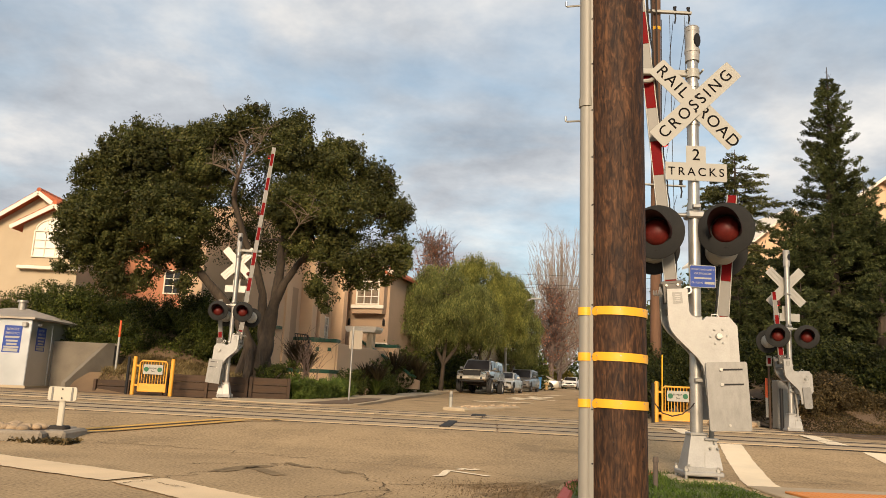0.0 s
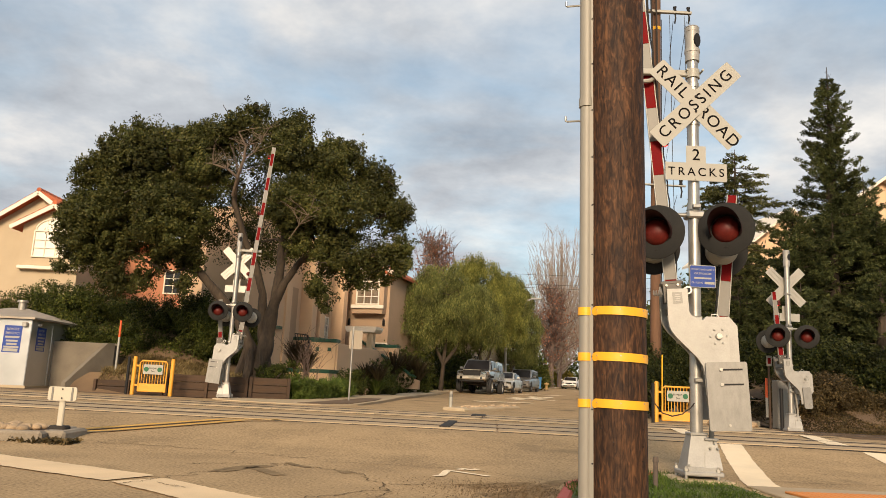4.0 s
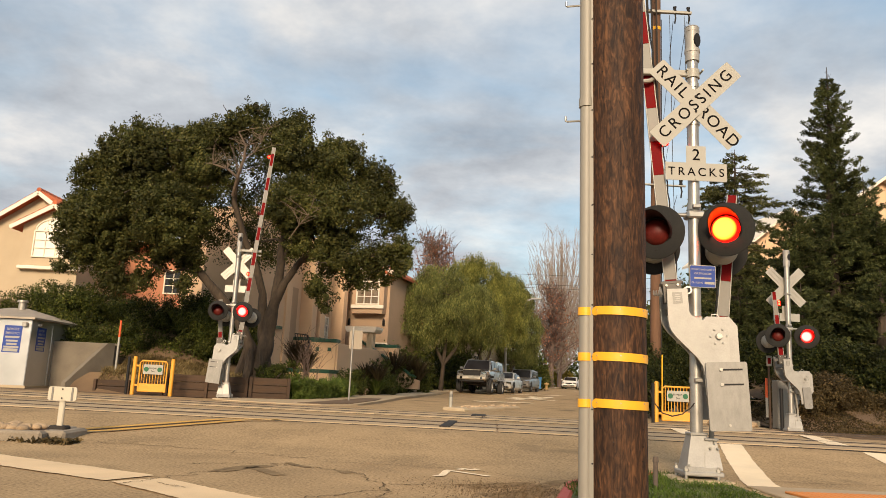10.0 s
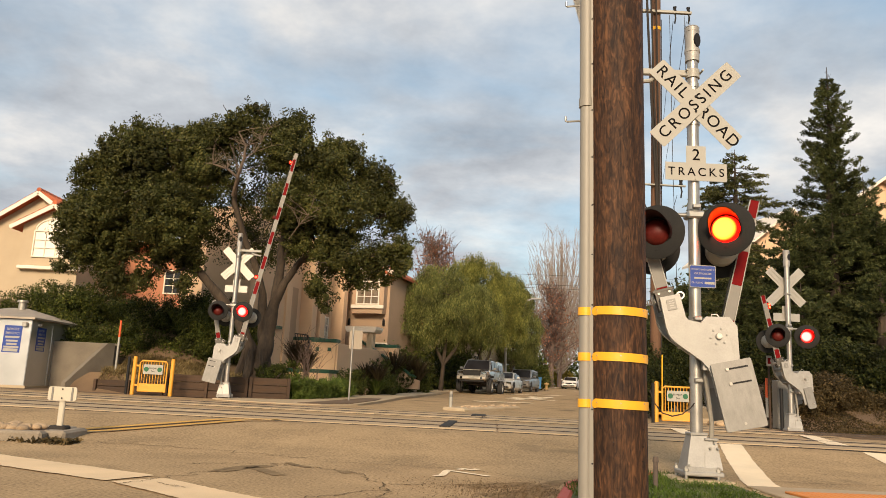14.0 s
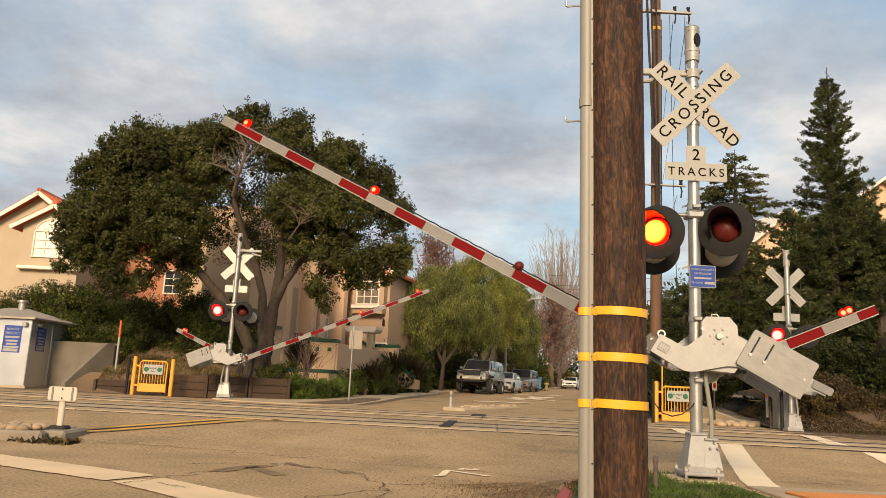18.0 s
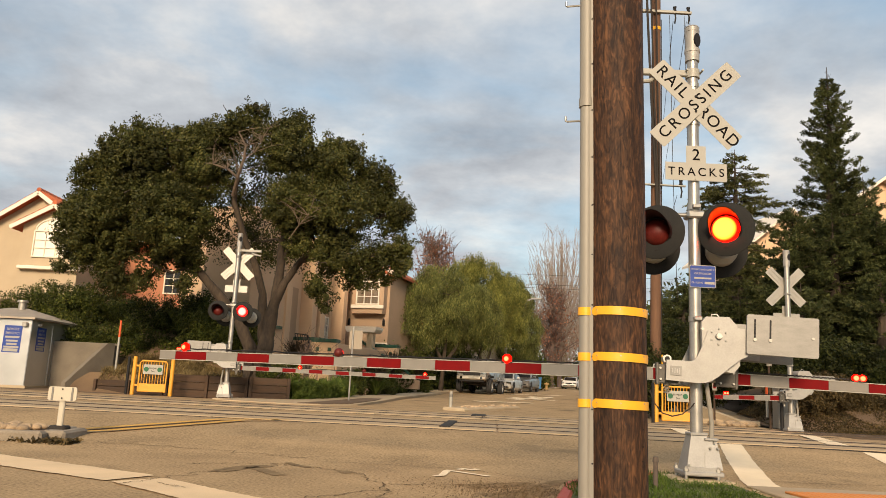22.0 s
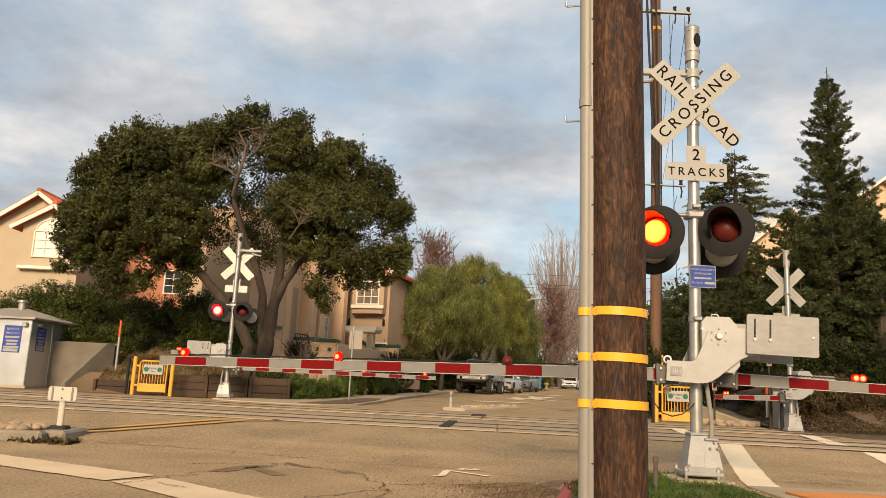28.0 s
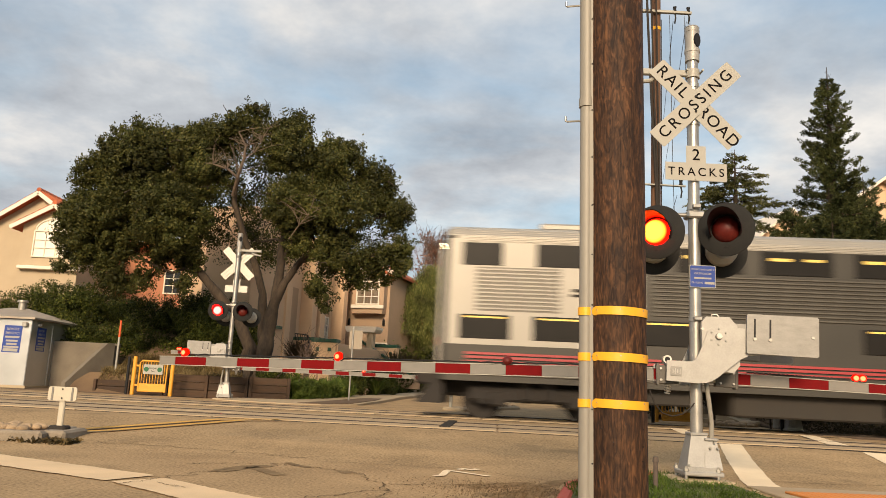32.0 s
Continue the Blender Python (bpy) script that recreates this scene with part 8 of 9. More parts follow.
def loft(sections):
    """A skin through cross-sections, each a ring of points."""
    sh = Shape()
    n = len(sections[0])
    for s in sections:
        sh.v.extend(s)
    for i in range(len(sections) - 1):
        for j in range(n):
            k = (j + 1) % n
            sh.f.append((i * n + j, i * n + k, (i + 1) * n + k, (i + 1) * n + j))
    sh.f += [tuple(range(n)), tuple((len(sections) - 1) * n + j for j in range(n))]
    sh.k = [0] * len(sh.f)
    return sh


def ring(y, w, z0, z1, tuck=0.9, c=0.08):
    """A rounded cross-section of a car body at y: half width w, from z0 to z1."""
    c = min(c, (z1 - z0) * 0.4)
    return [(-w * tuck, y, z0), (w * tuck, y, z0), (w, y, z0 + c * 1.6), (w, y, z1 - c * 1.4), (w - c * 0.4, y, z1 - c * 0.4), (w - c * 1.4, y, z1),
            (-w + c * 1.4, y, z1), (-w + c * 0.4, y, z1 - c * 0.4), (-w, y, z1 - c * 1.4), (-w, y, z0 + c * 1.6)]


CHROME_DULL = surface("dull_chrome", (0.55, 0.52, 0.46), (0.48, 0.45, 0.40), 3, 0.35, 0.7, bump=0.0)


def car(m, kind, paint, label, name="car", group="parked cars"):
    """A car that faces -y, its origin on the road under its middle."""
    dims = {"sedan": (4.6, 0.90, 1.44, 0.33), "van": (4.9, 0.97, 1.76, 0.35), "truck": (5.2, 0.96, 2.08, 0.45)}[kind]
    ln, hw, top, r = dims
    c = thing(name, m, label, "truck" if kind == "truck" else "car", group)
    f, b = -ln / 2, ln / 2
    if kind == "truck":
        lift = 0.74
        body = loft([ring(f, hw * 0.90, lift + 0.1, 1.22), ring(f + 0.1, hw * 0.97, lift, 1.32), ring(f + 0.9, hw, lift, 1.36), ring(f + 1.35, hw, lift, 1.40), ring(b - 0.1, hw, lift, 1.42), ring(b, hw * 0.95, lift + 0.05, 1.38)])
        cab = loft([ring(f + 1.15, hw * 0.92, 1.3, 1.42), ring(f + 1.75, hw * 0.82, 1.3, top - 0.03), ring(f + 2.1, hw * 0.82, 1.2, top), ring(f + 3.25, hw * 0.82, 1.2, top), ring(f + 3.5, hw * 0.9, 1.2, top - 0.4)])
        shell = loft([ring(f + 3.3, hw * 0.86, 1.24, top - 0.02), ring(f + 3.5, hw * 0.86, 1.24, top + 0.02), ring(b - 0.25, hw * 0.86, 1.24, top - 0.02), ring(b - 0.02, hw * 0.88, 1.24, 1.5)])
        glass_y = (f + 1.2, f + 3.2)
        zb, zt = 1.32, top - 0.09
    elif kind == "van":
        body = loft([ring(f, hw * 0.8, 0.4, 0.78), ring(f + 0.15, hw * 0.93, 0.28, 0.86), ring(f + 0.9, hw, 0.26, 1.02), ring(b - 0.3, hw, 0.26, 1.08), ring(b, hw * 0.93, 0.36, 1.04)])
        cab = loft([ring(f + 0.85, hw * 0.93, 0.98, 1.04), ring(f + 1.75, hw * 0.84, 0.98, top - 0.04), ring(f + 2.3, hw * 0.84, 0.98, top), ring(b - 0.5, hw * 0.84, 0.98, top - 0.02), ring(b - 0.05, hw * 0.9, 0.98, 1.15)])
        shell = None
        glass_y = (f + 0.95, b - 0.4)
        zb, zt = 1.08, top - 0.1
    else:
        body = loft([ring(f, hw * 0.78, 0.36, 0.62), ring(f + 0.15, hw * 0.92, 0.24, 0.72), ring(f + 1.1, hw, 0.2, 0.88), ring(f + 1.5, hw, 0.2, 0.94), ring(b - 1.0, hw, 0.2, 0.97), ring(b - 0.15, hw * 0.95, 0.26, 0.92), ring(b, hw * 0.85, 0.36, 0.82)])
        cab = loft([ring(f + 1.15, hw * 0.9, 0.88, 0.95), ring(f + 1.95, hw * 0.74, 0.9, top - 0.03), ring(f + 2.5, hw * 0.73, 0.9, top), ring(b - 1.3, hw * 0.74, 0.9, top - 0.08), ring(b - 0.5, hw * 0.85, 0.9, 0.98)])
        shell = None
        glass_y = (f + 1.3, b - 0.9)
        zb, zt = 0.98, top - 0.09
    part("body", body, paint, c)
    part("cabin", cab, paint, c)
    if shell:
        part("canopy", shell, paint, c)
    # glass: windscreen and side windows, just proud of the cabin
    if kind == "truck":
        ws = [(-0.78, f + 1.13, 1.45), (0.78, f + 1.13, 1.45), (0.68, f + 1.66, top - 0.08), (-0.68, f + 1.66, top - 0.08)]
        sides = [[(f + 1.5, 1.46), (f + 2.35, 1.46), (f + 2.35, top - 0.12), (f + 1.85, top - 0.12)], [(f + 2.45, 1.46), (f + 3.2, 1.46), (f + 3.1, top - 0.12), (f + 2.45, top - 0.12)], [(f + 3.6, 1.5), (b - 0.35, 1.5), (b - 0.5, top - 0.1), (f + 3.6, top - 0.1)]]
        wx = [hw * 0.91, hw * 0.83]
    elif kind == "van":
        ws = [(-0.80, f + 0.85, 1.07), (0.80, f + 0.85, 1.07), (0.68, f + 1.62, top - 0.1), (-0.68, f + 1.62, top - 0.1)]
        sides = [[(f + 1.35, 1.12), (f + 2.4, 1.12), (f + 2.4, top - 0.14), (f + 1.9, top - 0.14)], [(f + 2.5, 1.12), (f + 3.5, 1.12), (f + 3.5, top - 0.14), (f + 2.5, top - 0.14)], [(f + 3.6, 1.12), (b - 0.4, 1.14), (b - 0.6, top - 0.14), (f + 3.6, top - 0.14)]]
        wx = [hw * 0.925, hw * 0.86]
    else:
        ws = [(-0.72, f + 1.16, 0.98), (0.72, f + 1.16, 0.98), (0.58, f + 1.80, top - 0.09), (-0.58, f + 1.80, top - 0.09)]
        sides = [[(f + 1.6, 1.0), (f + 2.5, 1.0), (f + 2.5, top - 0.11), (f + 2.05, top - 0.11)], [(f + 2.6, 1.0), (b - 0.9, 1.0), (b - 1.3, top - 0.13), (f + 2.6, top - 0.11)]]
        wx = [hw * 0.885, hw * 0.78]
    g = Shape()
    n = Vector((0, -1, 0.8)).normalized() * 0.02
    g.add([tuple(Vector(p) + n) for p in ws] + [tuple(Vector(p) - n) for p in ws], [(0, 1, 2, 3), (7, 6, 5, 4), (0, 4, 5, 1), (1, 5, 6, 2), (2, 6, 7, 3), (3, 7, 4, 0)])
    part("windscreen", g, GLASS_DARK, c)
    zlo, zhi = sides[0][0][1], sides[0][2][1]
    for s in (-1, 1):
        for q in sides:
            g = Shape()
            v = []
            for off in (0.014, -0.02):
                for y, z in q:
                    k = (z - zlo) / (zhi - zlo)
                    v.append((s * (wx[0] + (wx[1] - wx[0]) * k + off), y, z))
            g.add(v, [(0, 1, 2, 3), (7, 6, 5, 4), (0, 4, 5, 1), (1, 5, 6, 2), (2, 6, 7, 3), (3, 7, 4, 0)])
            part("side_window", g, GLASS_DARK, c)
        mr = Shape(); mr.box(s * (hw + 0.1), sides[0][0][0] + 0.12, zlo + 0.06, 0.2, 0.1, 0.15, 0.03)
        part("wing_mirror", mr, paint, c)
        hz = {"sedan": 0.62, "van": 0.76, "truck": 1.16}[kind]
        hl = Shape(); hl.box(s * hw * 0.72, f + 0.07, hz, 0.34, 0.16, 0.2 if kind == "truck" else 0.15, 0.04)
        part("headlight", hl, CHROME, c, "clear headlight")
        for y in ((f + 0.9, b - 1.15) if kind == "truck" else (f + 0.88, b - 0.95)):
            wheel(c, s * (hw - (0.02 if kind == "truck" else 0.1)), y, r, 0.28 if kind == "truck" else 0.2)
            ar = Shape()
            k = 14
            prof = [(y + (r + 0.1) * math.cos(math.pi * i / k), r + (r + 0.1) * math.sin(math.pi * i / k)) for i in range(k + 1)]
            ar.prism([(p[0], p[1]) for p in prof], -0.01, 0.015, Matrix.Translation((s * hw * 0.985, 0, 0)) @ Matrix.Rotation(radians(90), 4, "Z"))
            part("wheel_arch", ar, BLACK, c)
    if kind == "truck":
        gr = Shape(); gr.box(0, f + 0.0, 1.17, 1.06, 0.16, 0.32, 0.03)
        part("grille", gr, BLACK, c)
        for z in (1.07, 1.14, 1.21):
            gb = Shape(); gb.box(0, f - 0.045, z, 0.8, 0.02, 0.02)
            part("grille_bar", gb, DISC_BLACK, c)
        # Black sheet on the bonnet; the dark tree reflection is put into its colour.
        hd = Shape(); hd.box(0, f + 0.55, 1.365, 1.5, 0.96, 0.06, 0.02)
        part("bonnet_dark_top", hd, BLACK, c, "bonnet top in black, standing for its dark reflection")
        for q in ((0, 1.345, 1.1, 0.03), (0, 0.995, 1.1, 0.03)):
            sr = Shape(); sr.box(q[0], f - 0.03, q[1], q[2], 0.12, q[3], 0.01)
            part("grille_surround", sr, CHROME_DULL, c)
        bp = Shape(); bp.box(0, f - 0.02, 0.88, 1.82, 0.26, 0.24, 0.06)
        part("bumper", bp, CHROME_DULL, c)
        vl = Shape(); vl.box(0, f + 0.02, 0.70, 1.5, 0.14, 0.14, 0.03)
        part("valance", vl, BLACK, c)
        for q in (-0.62, 0.62):
            fg = Shape(); fg.cyl((q, f - 0.10, 0.86), (q, f - 0.16, 0.86), 0.075, n=14)
            part("fog_lamp", fg, CHROME, c)
        ck = Shape(); ck.box(0, f + 1.08, 1.43, 1.5, 0.12, 0.05, 0.015)
        part("cowl", ck, BLACK, c)
        for q in (-1, 1):
            fd = Shape(); fd.box(q * (hw + 0.03), f + 0.9, 1.02, 0.10, 1.25, 0.12, 0.04)
            part("fender_flare", fd, BLACK, c)
            hd2 = Shape(); hd2.box(q * (hw * 0.94), f + 2.5, 1.30, 0.03, 0.18, 0.04, 0.01)
            part("door_handle", hd2, CHROME, c)
        ax = Shape(); ax.box(0, 0, 0.6, 0.9, 4.2, 0.22, 0.03)
        part("chassis", ax, UNDER, c)
    else:
        z = 0.5 if kind == "sedan" else 0.62
        gr = Shape(); gr.box(0, f + 0.05, z + 0.1, 0.75, 0.12, 0.16, 0.03)
        part("grille", gr, BLACK, c)
        lo = Shape(); lo.box(0, f + 0.04, z - 0.14, 1.3, 0.1, 0.1, 0.02)
        part("lower_grille", lo, BLACK, c)
    pz = {"sedan": 0.42, "van": 0.52, "truck": 0.9}[kind]
    np_ = Shape(); np_.box(0, f - (0.145 if kind == "truck" else 0.02), pz, 0.32, 0.02, 0.15, 0.003)
    part("number_plate", np_, SIGN_WHITE, c)
    return c


def on_street(u, v):
    x, y = across(u, v)
    return pose(x, y, gz(y), -1.1, 0, -16.5)


car(on_street(-4.85, 24.7), "truck", TRUCK_PAINT, "lifted silver pickup truck with a canopy and large tyres", "pickup_truck")
car(on_street(-4.62, 31.3), "sedan", CAR_SILVER, "silver saloon car parked behind the pickup")
car(on_street(-4.85, 39.7), "van", CAR_GREY, "dark grey minivan parked at the kerb", "minivan")
car(on_street(-4.5, 69.5), "sedan", CAR_WHITE, "white saloon car parked far down the street")
CROSS_CAR = car(pose(10.6, 76.5, gz(76.5), 0, 0, -78), "sedan", CAR_BEIGE, "pale beige saloon car turning into the side street", group="moving cars")


DULL_YELLOW = surface("dull_yellow_iron", (0.42, 0.27, 0.10), (0.33, 0.21, 0.08), 6, 0.6)


def build_street_bits():
    x, y = 5.3, 60.0
    l = thing("street_lamp", pose(x, y, gz(y)), "pale steel street lamp with a curved arm", "street lamp")
    sh = Shape(); sh.cyl((0, 0, 0), (-0.15, 0, 6.2), 0.11, 0.07, 14)
    part("pole", sh, SIGN_BACK, l)
    sh = Shape(); sh.tube([(-0.15, 0, 6.1), (0.2, 0, 6.55), (0.65, 0, 6.80), (1.4, 0, 7.05), (1.85, 0, 7.2)], [0.07, 0.07, 0.065, 0.06, 0.06], 8)
    part("arm", sh, SIGN_WHITE, l)
    sh = Shape(); sh.box(2.2, 0, 7.27, 0.8, 0.28, 0.12, 0.05)
    part("lamp_head", sh, SIGN_WHITE, l)
    x, y = 9.07, 70.0
    b = thing("wheelie_bin", pose(x, y, gz(y) + 0.13), "blue plastic recycling bin on the kerb", "bin")
    sh = Shape(); sh.prism([(-0.26, 0.06), (0.26, 0.06), (0.32, 0.98), (-0.32, 0.98)], -0.3, 0.3)
    part("body", sh, BLUE_BIN, b)
    sh = Shape(); sh.box(0, 0.02, 1.02, 0.68, 0.72, 0.08, 0.03)
    part("lid", sh, BLUE_BIN, b)
    x, y = 10.17, 72.0
    h = thing("fire_hydrant", pose(x, y, gz(y) + 0.12), "yellow cast-iron fire hydrant on the kerb", "fire hydrant")
    sh = Shape(); sh.cyl((0, 0, 0), (0, 0, 0.5), 0.11, 0.10, 14); sh.cyl((0, 0, 0.5), (0, 0, 0.66), 0.13, 0.04, 14); sh.cyl((0, 0, 0), (0, 0, 0.06), 0.17, 0.17, 14)
    part("barrel", sh, DULL_YELLOW, h)
    sh = Shape(); sh.cyl((-0.22, 0, 0.5), (0.22, 0, 0.5), 0.065, n=12); sh.cyl((0, -0.22, 0.45), (0, 0, 0.45), 0.09, n=12)
    part("outlets", sh, DULL_YELLOW, h)
    # far utility poles over the trees
    for x, y, hgt in ((3.2, 82, 13.8), (31, 130, 23)):
        p = thing("utility_pole", pose(x, y, gz(y)), "distant wooden utility pole with cross-arms", "utility pole", "utility poles")
        sh = Shape(); sh.cyl((0, 0, 0), (0, 0, hgt), 0.17, 0.12, 10)
        part("shaft", sh, CONCRETE, p)
        for z in (0.4, 1.1):
            sh = Shape(); sh.box(0, 0, hgt - z, 2.4, 0.12, 0.14)
            part("cross_arm", sh, CONCRETE, p)


build_street_bits()

# ---------------------------------------------------------------- the train


CABIN_GLOW = bpy.data.materials.new("cabin_light_glow")
CABIN_GLOW.use_nodes = True
CABIN_GLOW.node_tree.nodes["Principled BSDF"].inputs["Base Color"].default_value = (0.5, 0.35, 0.08, 1)
CABIN_GLOW.node_tree.nodes["Principled BSDF"].inputs["Emission Color"].default_value = (1.0, 0.62, 0.12, 1)
CABIN_GLOW.node_tree.nodes["Principled BSDF"].inputs["Emission Strength"].default_value = 0.28


def build_train():
    t = thing("train", pose(0, 0, 0), "silver fluted double-deck railway cab car with a red stripe", "train")
    L0, hw = 25.9, 1.52
    z0, z1 = 0.86, 4.72
    # body shell with a rounded roof, and a cab end that slopes a little
    prof = [(-hw, z0), (hw, z0), (hw, 4.26), (1.40, 4.42), (1.05, 4.55), (0.4, 4.62), (-0.4, 4.62), (-1.05, 4.55), (-1.40, 4.42), (-hw, 4.26)]
    shell = loft([[(x, a * 0.95, b * 0.985 + 0.03) for a, b in prof] for x in (0.0,)] + [[(x, a, b) for a, b in prof] for x in (0.12, L0 - 0.12)] + [[(L0, a * 0.95, b) for a, b in prof]])
    body = part("body", shell, STAINLESS, t)
    # ribbed roof sheets above the windows, their lit look put into the pale colour
    for s in (-1, 1):
        for i, ((a0, b0), (a1, b1)) in enumerate((((1.525, 4.27), (1.41, 4.43)), ((1.41, 4.43), (1.06, 4.56)), ((1.06, 4.56), (0.4, 4.63)), ((0.4, 4.63), (0.0, 4.64)))):
            for k in range(3):
                q0, q1 = k / 3 + 0.03, (k + 1) / 3 - 0.03
                ya, za, yb, zb = a0 + (a1 - a0) * q0, b0 + (b1 - b0) * q0, a0 + (a1 - a0) * q1, b0 + (b1 - b0) * q1
                sh = Shape(); sh.add([(0.1, s * ya, za), (25.8, s * ya, za), (25.8, s * yb, zb), (0.1, s * yb, zb), (0.1, s * ya, za + 0.02), (25.8, s * ya, za + 0.02), (25.8, s * yb, zb + 0.02), (0.1, s * yb, zb + 0.02)], [(0, 3, 2, 1), (4, 5, 6, 7), (0, 1, 5, 4), (1, 2, 6, 5), (2, 3, 7, 6), (3, 0, 4, 7)])
                part("roof_sheet", sh, STAIN_END, body)
    # fluting between the window rows, in runs
    def flute(x0, x1, za, zb, n, material):
        h = (zb - za) / n
        for s in (-1, 1):
            for i in range(n):
                sh = Shape()
                sh.prism([(s * hw, za + h * i + 0.12 * h), (s * (hw + 0.03), za + h * i + 0.36 * h), (s * (hw + 0.03), za + h * i + 0.66 * h), (s * hw, za + h * i + 0.9 * h)], -x1, -x0, Matrix.Rotation(radians(90), 4, "Z"))
                part("flute", sh, material, body)
    flute(0.8, 2.75, 2.50, 3.52, 11, STAIN_END)
    for s in (-1, 1):
        sh = Shape(); sh.box(1.78, s * (hw + 0.008), 3.01, 1.97, 0.014, 1.04)
        part("flute_valley_shade", sh, FLUTE_SHADE, body)
    flute(4.9, 25.2, 2.50, 3.52, 11, FLUTE)
    flute(0.5, 25.4, 4.14, 4.26, 3, STAIN_END)
    flute(0.5, 25.4, 0.98, 1.22, 3, FLUTE)
    for s in (-1, 1):
        sh = Shape(); sh.box(2.4, s * (hw + 0.006), 2.95, 4.5, 0.012, 2.5)
        part("end_sheet", sh, STAIN_END, body)
        for z, h in ((1.50, 0.055), (1.41, 0.055), (1.32, 0.035)):
            sh = Shape(); sh.box(13.1, s * (hw + 0.03), z, 25.0, 0.02, h)
            part("red_stripe", sh, TRAIN_RED, body)
        # windows of both decks
        ups = [(0.45, 0.95), (2.2, 1.55), (5.45, 1.5), (7.35, 1.6), (9.45, 1.6)] + [(11.7 + 2.15 * i, 1.6) for i in range(6)]
        lows = [(0.42, 1.2), (2.14, 1.4), (4.6, 1.3), (6.9, 1.2), (9.55, 1.4)] + [(13.4 + 2.15 * i, 1.4) for i in range(5)]
        for xc, w in ups:
            sh = Shape(); sh.box(xc + w / 2, s * (hw + 0.012), 3.84, w, 0.03, 0.54, 0.01)
            wn = part("upper_window", sh, TRAIN_GLASS, body)
            if xc > 4:
                sh = Shape(); sh.box(xc + w * 0.27, s * (hw + 0.03), 3.93, w * 0.3, 0.01, 0.07)
                part("cabin_light", sh, CABIN_GLOW, wn)
                sh = Shape(); sh.box(xc + w * 0.74, s * (hw + 0.03), 3.93, w * 0.26, 0.01, 0.06)
                part("cabin_light", sh, CABIN_GLOW, wn)
        for xc, w in lows:
            sh = Shape(); sh.box(xc + w / 2, s * (hw + 0.012), 2.12, w, 0.03, 0.56, 0.01)
            wn = part("lower_window", sh, TRAIN_GLASS, body)
            sh = Shape(); sh.box(xc + w / 2, s * (hw + 0.03), 2.34, w * 0.8, 0.01, 0.04)
            part("cabin_light", sh, CABIN_GLOW, wn)
        dr = Shape(); dr.box(11.9, s * (hw + 0.012), 2.2, 1.9, 0.03, 2.1, 0.01)
        part("side_door", dr, UNDER, body)
        # plain badge: red disc with a pale band
        bd = Shape(); bd.cyl((4.1, s * hw, 3.0), (4.1, s * (hw + 0.03), 3.0), 0.46, n=32)
        badge = part("badge", bd, TRAIN_RED, body)
        bb = Shape(); bb.box(4.15, s * (hw + 0.033), 3.0, 0.95, 0.008, 0.2)
        part("badge_band", bb, SIGN_WHITE, badge)
        lg = Shape(); lg.box(3.3, s * (hw + 0.02), 3.04, 0.5, 0.01, 0.07); lg.box(3.2, s * (hw + 0.02), 2.92, 0.4, 0.01, 0.06)
        part("side_mark", lg, UNDER, body)
    # cab end
    fr = Shape(); fr.box(-0.03, 0, 2.5, 0.1, 2.85, 2.9, 0.04)
    end = part("cab_end", fr, STAIN_END, body, "cream cab end")
    for y, z, w, h in ((-0.85, 3.9, 0.8, 0.5), (0.85, 3.9, 0.8, 0.5), (0, 2.5, 0.7, 1.9)):
        sh = Shape(); sh.box(-0.09, y, z, 0.04, w, h, 0.01)
        part("cab_window", sh, GLASS_DARK, end)
    glow = bpy.data.materials.new("headlamp_glow")
    glow.use_nodes = True
    glow.node_tree.nodes["Principled BSDF"].inputs["Emission Color"].default_value = (1.0, 0.75, 0.4, 1)
    glow.node_tree.nodes["Principled BSDF"].inputs["Emission Strength"].default_value = 8.0
    for y, z in ((-0.55, 4.15), (0.55, 4.15), (-1.15, 1.45), (1.15, 1.45)):
        sh = Shape(); sh.cyl((-0.06, y, z), (-0.088, y, z), 0.11, 0.10, 16)
        part("headlamp", sh, glow, end, "lit warm white headlamp")
    rs = Shape(); rs.box(-0.09, 0, 1.75, 0.04, 2.7, 0.2, 0.01)
    part("red_band", rs, TRAIN_RED, end)
    pl = Shape(); pl.prism([(-0.55, 0.32), (0.1, 0.32), (0.1, 0.95), (-0.1, 0.95)], -1.3, 1.3)
    part("pilot", pl, UNDER, t)
    cp = Shape(); cp.box(-0.35, 0, 0.9, 0.7, 0.3, 0.3, 0.05)
    part("coupler", cp, UNDER, t)
    for x in (3.4,):
        rf = Shape(); rf.box(x, 0, 4.70, 2.2, 1.6, 0.18, 0.08)
        part("roof_unit", rf, STAIN_END, t)
    # trucks and underfloor boxes
    for bx in (2.3, 22.6):
        fr = Shape()
        for s in (-1, 1):
            fr.box(bx, s * 1.1, 0.60, 3.2, 0.18, 0.34, 0.04)
            for dx in (-0.9, 0.9):
                fr.box(bx + dx, s * 1.12, 0.48, 0.42, 0.2, 0.36, 0.05)
            fr.cyl((bx - 0.25, s * 1.12, 0.5), (bx - 0.25, s * 1.12, 0.95), 0.14, n=12)
            fr.cyl((bx + 0.25, s * 1.12, 0.5), (bx + 0.25, s * 1.12, 0.95), 0.14, n=12)
        fr.box(bx, 0, 0.6, 0.5, 2.2, 0.3, 0.04)
        fr.box(bx, 0, 0.6, 3.0, 1.0, 0.4, 0.04)
        for dx in (-1.28, 1.28):
            fr.cyl((bx + dx, -1.2, 0.46), (bx + dx, 1.2, 0.46), 0.12, n=12)
        bogie = part("bogie", fr, UNDER, t)
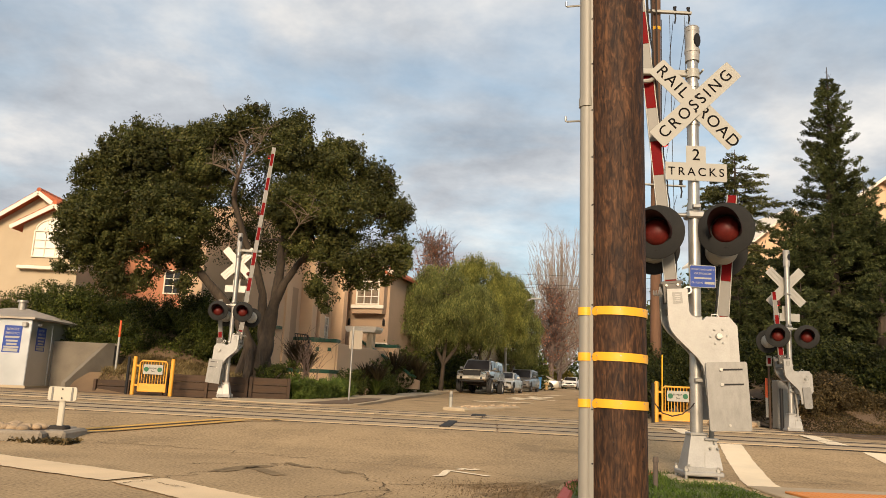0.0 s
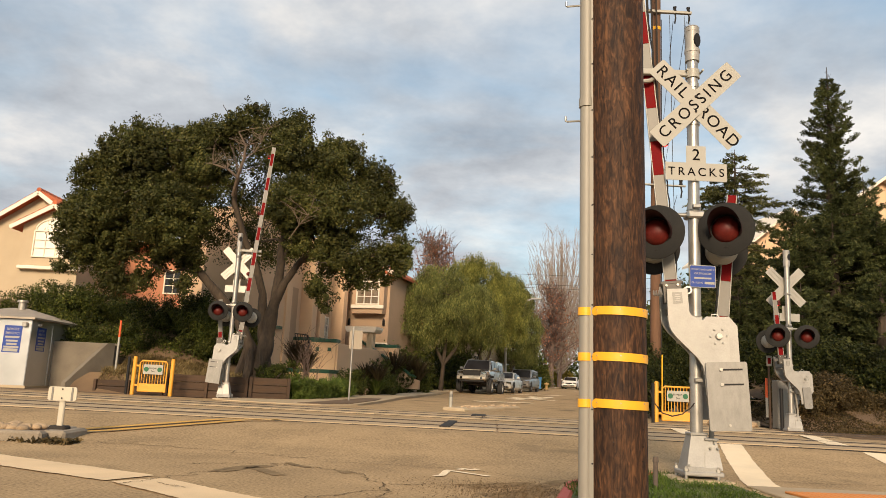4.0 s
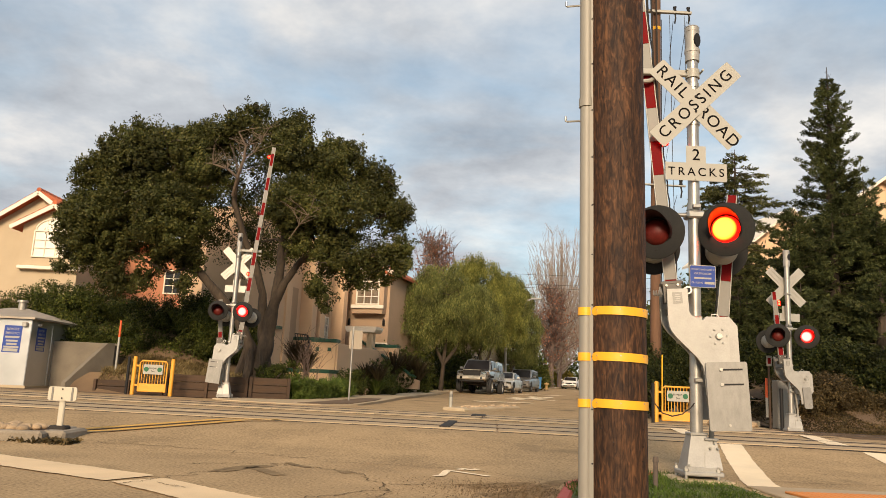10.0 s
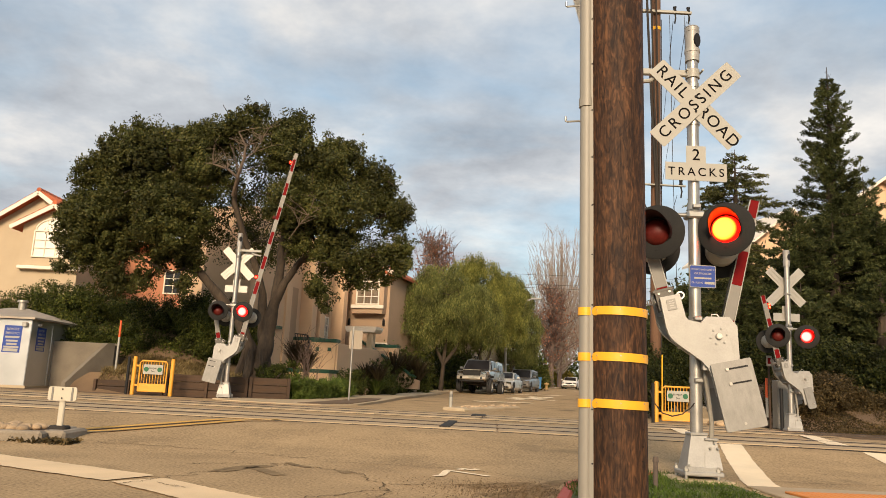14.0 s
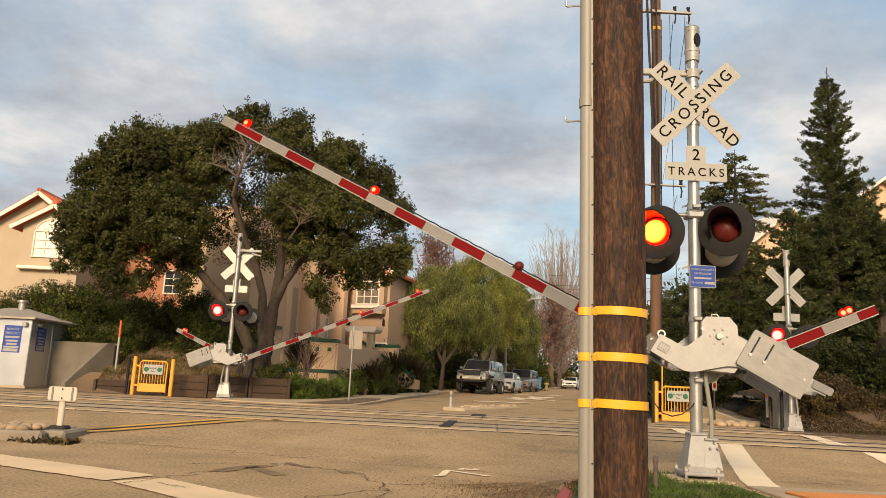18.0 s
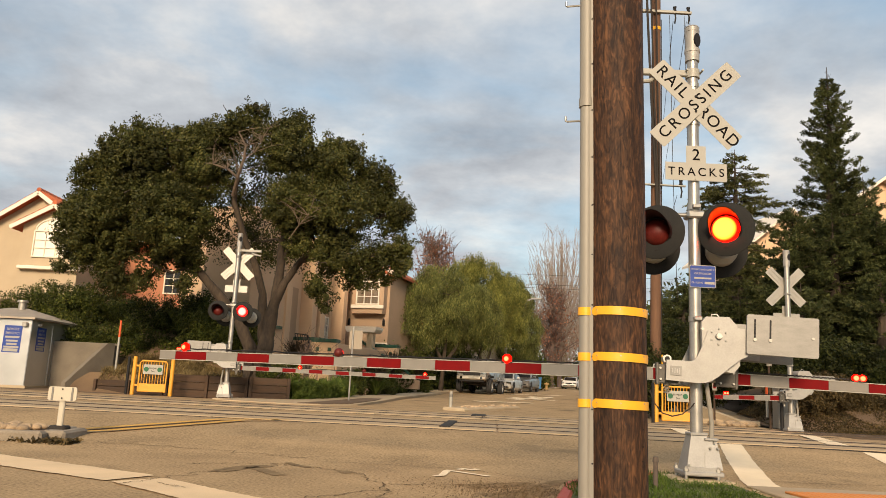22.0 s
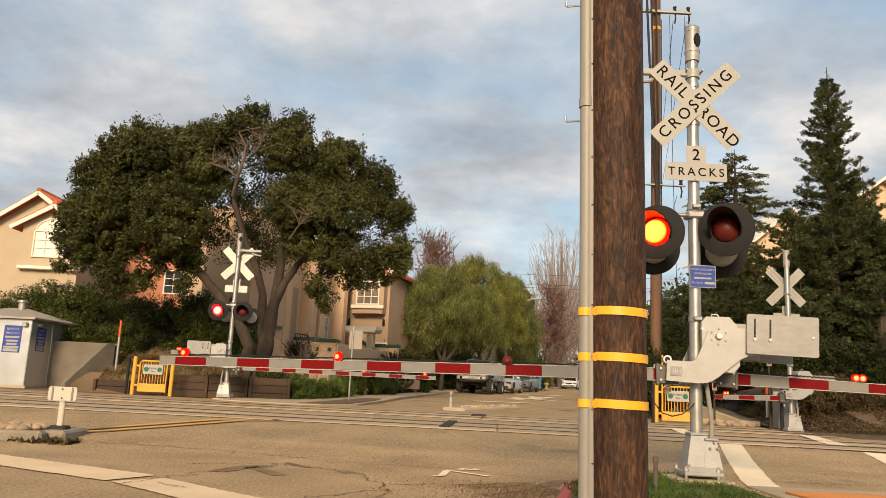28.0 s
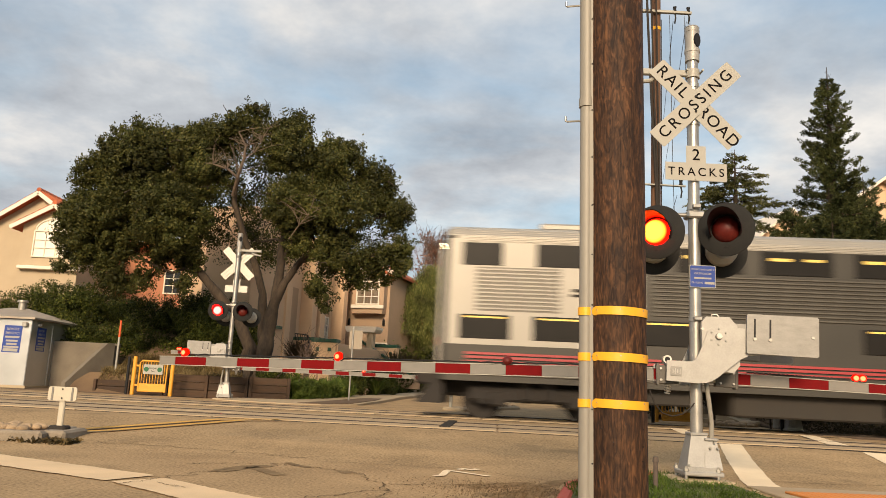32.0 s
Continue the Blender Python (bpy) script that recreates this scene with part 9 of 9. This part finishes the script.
        for dx in (-1.28, 1.28):
            for s in (-1, 1):
                w = Shape(); w.cyl((bx + dx, s * 0.70, 0.46), (bx + dx, s * 0.84, 0.46), 0.46, n=32); w.cyl((bx + dx, s * 0.66, 0.46), (bx + dx, s * 0.70, 0.46), 0.5, n=32)
                part("wheel", w, UNDER, bogie)
    for x, w, h in ((5.3, 1.2, 0.45), (8.4, 3.4, 0.62), (11.6, 1.8, 0.5), (14.6, 3.0, 0.62), (17.9, 2.6, 0.55)):
        sh = Shape(); sh.box(x, 0, 0.95 - h / 2, w, 2.5, h, 0.04)
        part("underfloor_box", sh, surface("underfloor_grey", (0.034, 0.028, 0.021), (0.018, 0.015, 0.012), 2, 0.8), t)
    sk = Shape(); sk.box(2.3, 0, 0.7, 4.7, 1.3, 0.4, 0.05)
    part("underframe", sk, UNDER, t)
    for s in (-1, 1):
        re = Shape(); re.box(13.0, s * (hw + 0.008), 4.2, 25.4, 0.02, 0.14, 0.004)
        part("roof_edge", re, STAIN_END, t)
    sk = Shape(); sk.box(13, 0, 0.98, 25.4, 2.9, 0.12, 0.02)
    part("sill", sk, STAINLESS, t)
    return t


TRAIN = build_train()

# ---------------------------------------------------------------- what moves
def flash_rows(base, phase):
    """Turns of a lamp dome: dark side or lit side to the front."""
    dark, lit = 0.0, 172.0
    half = 0.5435
    changes = []                             # (seconds, state after)
    first = 8.72
    if phase == 2:
        changes = [(first, lit)]
    else:
        if phase == 0:
            changes.append((first, lit))
        t, k = 31.88 - 40 * half, 0         # the second lamp lights here, the first one half a beat later
        while t < 32.4:
            second_on = k % 2 == 0
            changes.append((t, (lit if second_on else dark) if phase == 1 else (dark if second_on else lit)))
            t += half
            k += 1
    rows, now = [(0.0, dark)], dark
    for t, state in changes:
        if t > 31.95 or state == now:
            continue
        for i in range(3):
            rows.append((t + i / 30, now + (state - now) * i / 2))
        now = state
    rows.append((32.5, now))
    return [(t, base @ pose(0, 0, 0, 0, 0, a)) for t, a in rows]


DROOP = (0.3, 1.6)                           # how far the lowered arms hang below level, in degrees


def motions():
    for g, m, side, rows in GATES:
        walk(g, [(t, m @ pose(0, 0, 0, 0, side * (a - DROOP[rows is FOOT_ROWS] * (1 - a / 85)), 0)) for t, a in rows])
    for ball, m, phase in FLASHERS:
        walk(ball, flash_rows(m, phase))
    # the beige car rolls leftwards along the side street and stops out of the way
    rows = []
    for t, x, y, turn in ((0.0, 9.8, 76.2, -107), (0.5, 8.5, 76.7, -101), (1.0, 6.3, 77.0, -95), (1.5, 4.4, 77.1, -90), (2.0, 2.3, 77.1, -90), (4.0, -6.2, 77.1, -90), (6.0, -14.5, 77.1, -90), (8.0, -22.0, 77.1, -90), (10.0, -27.0, 77.1, -90), (32.0, -27.0, 77.1, -90)):
        rows.append((t, pose(x, y, gz(y), 0, 0, turn)))
    walk(CROSS_CAR, rows)
    # the train runs at a steady pace along the far track
    way = Matrix.Rotation(radians(TRACK_TURN), 4, "Z")
    rows = []
    for t in [4.0 * i for i in range(8)] + [31.0, 31.25, 31.5, 31.75, 32.0, 32.25, 32.5]:
        s = 0.15 + 21.1 * (32.0 - t)
        rows.append((t, track_pose(19.55) @ pose(s, 0, 0.0)))
    walk(TRAIN, rows)


motions()
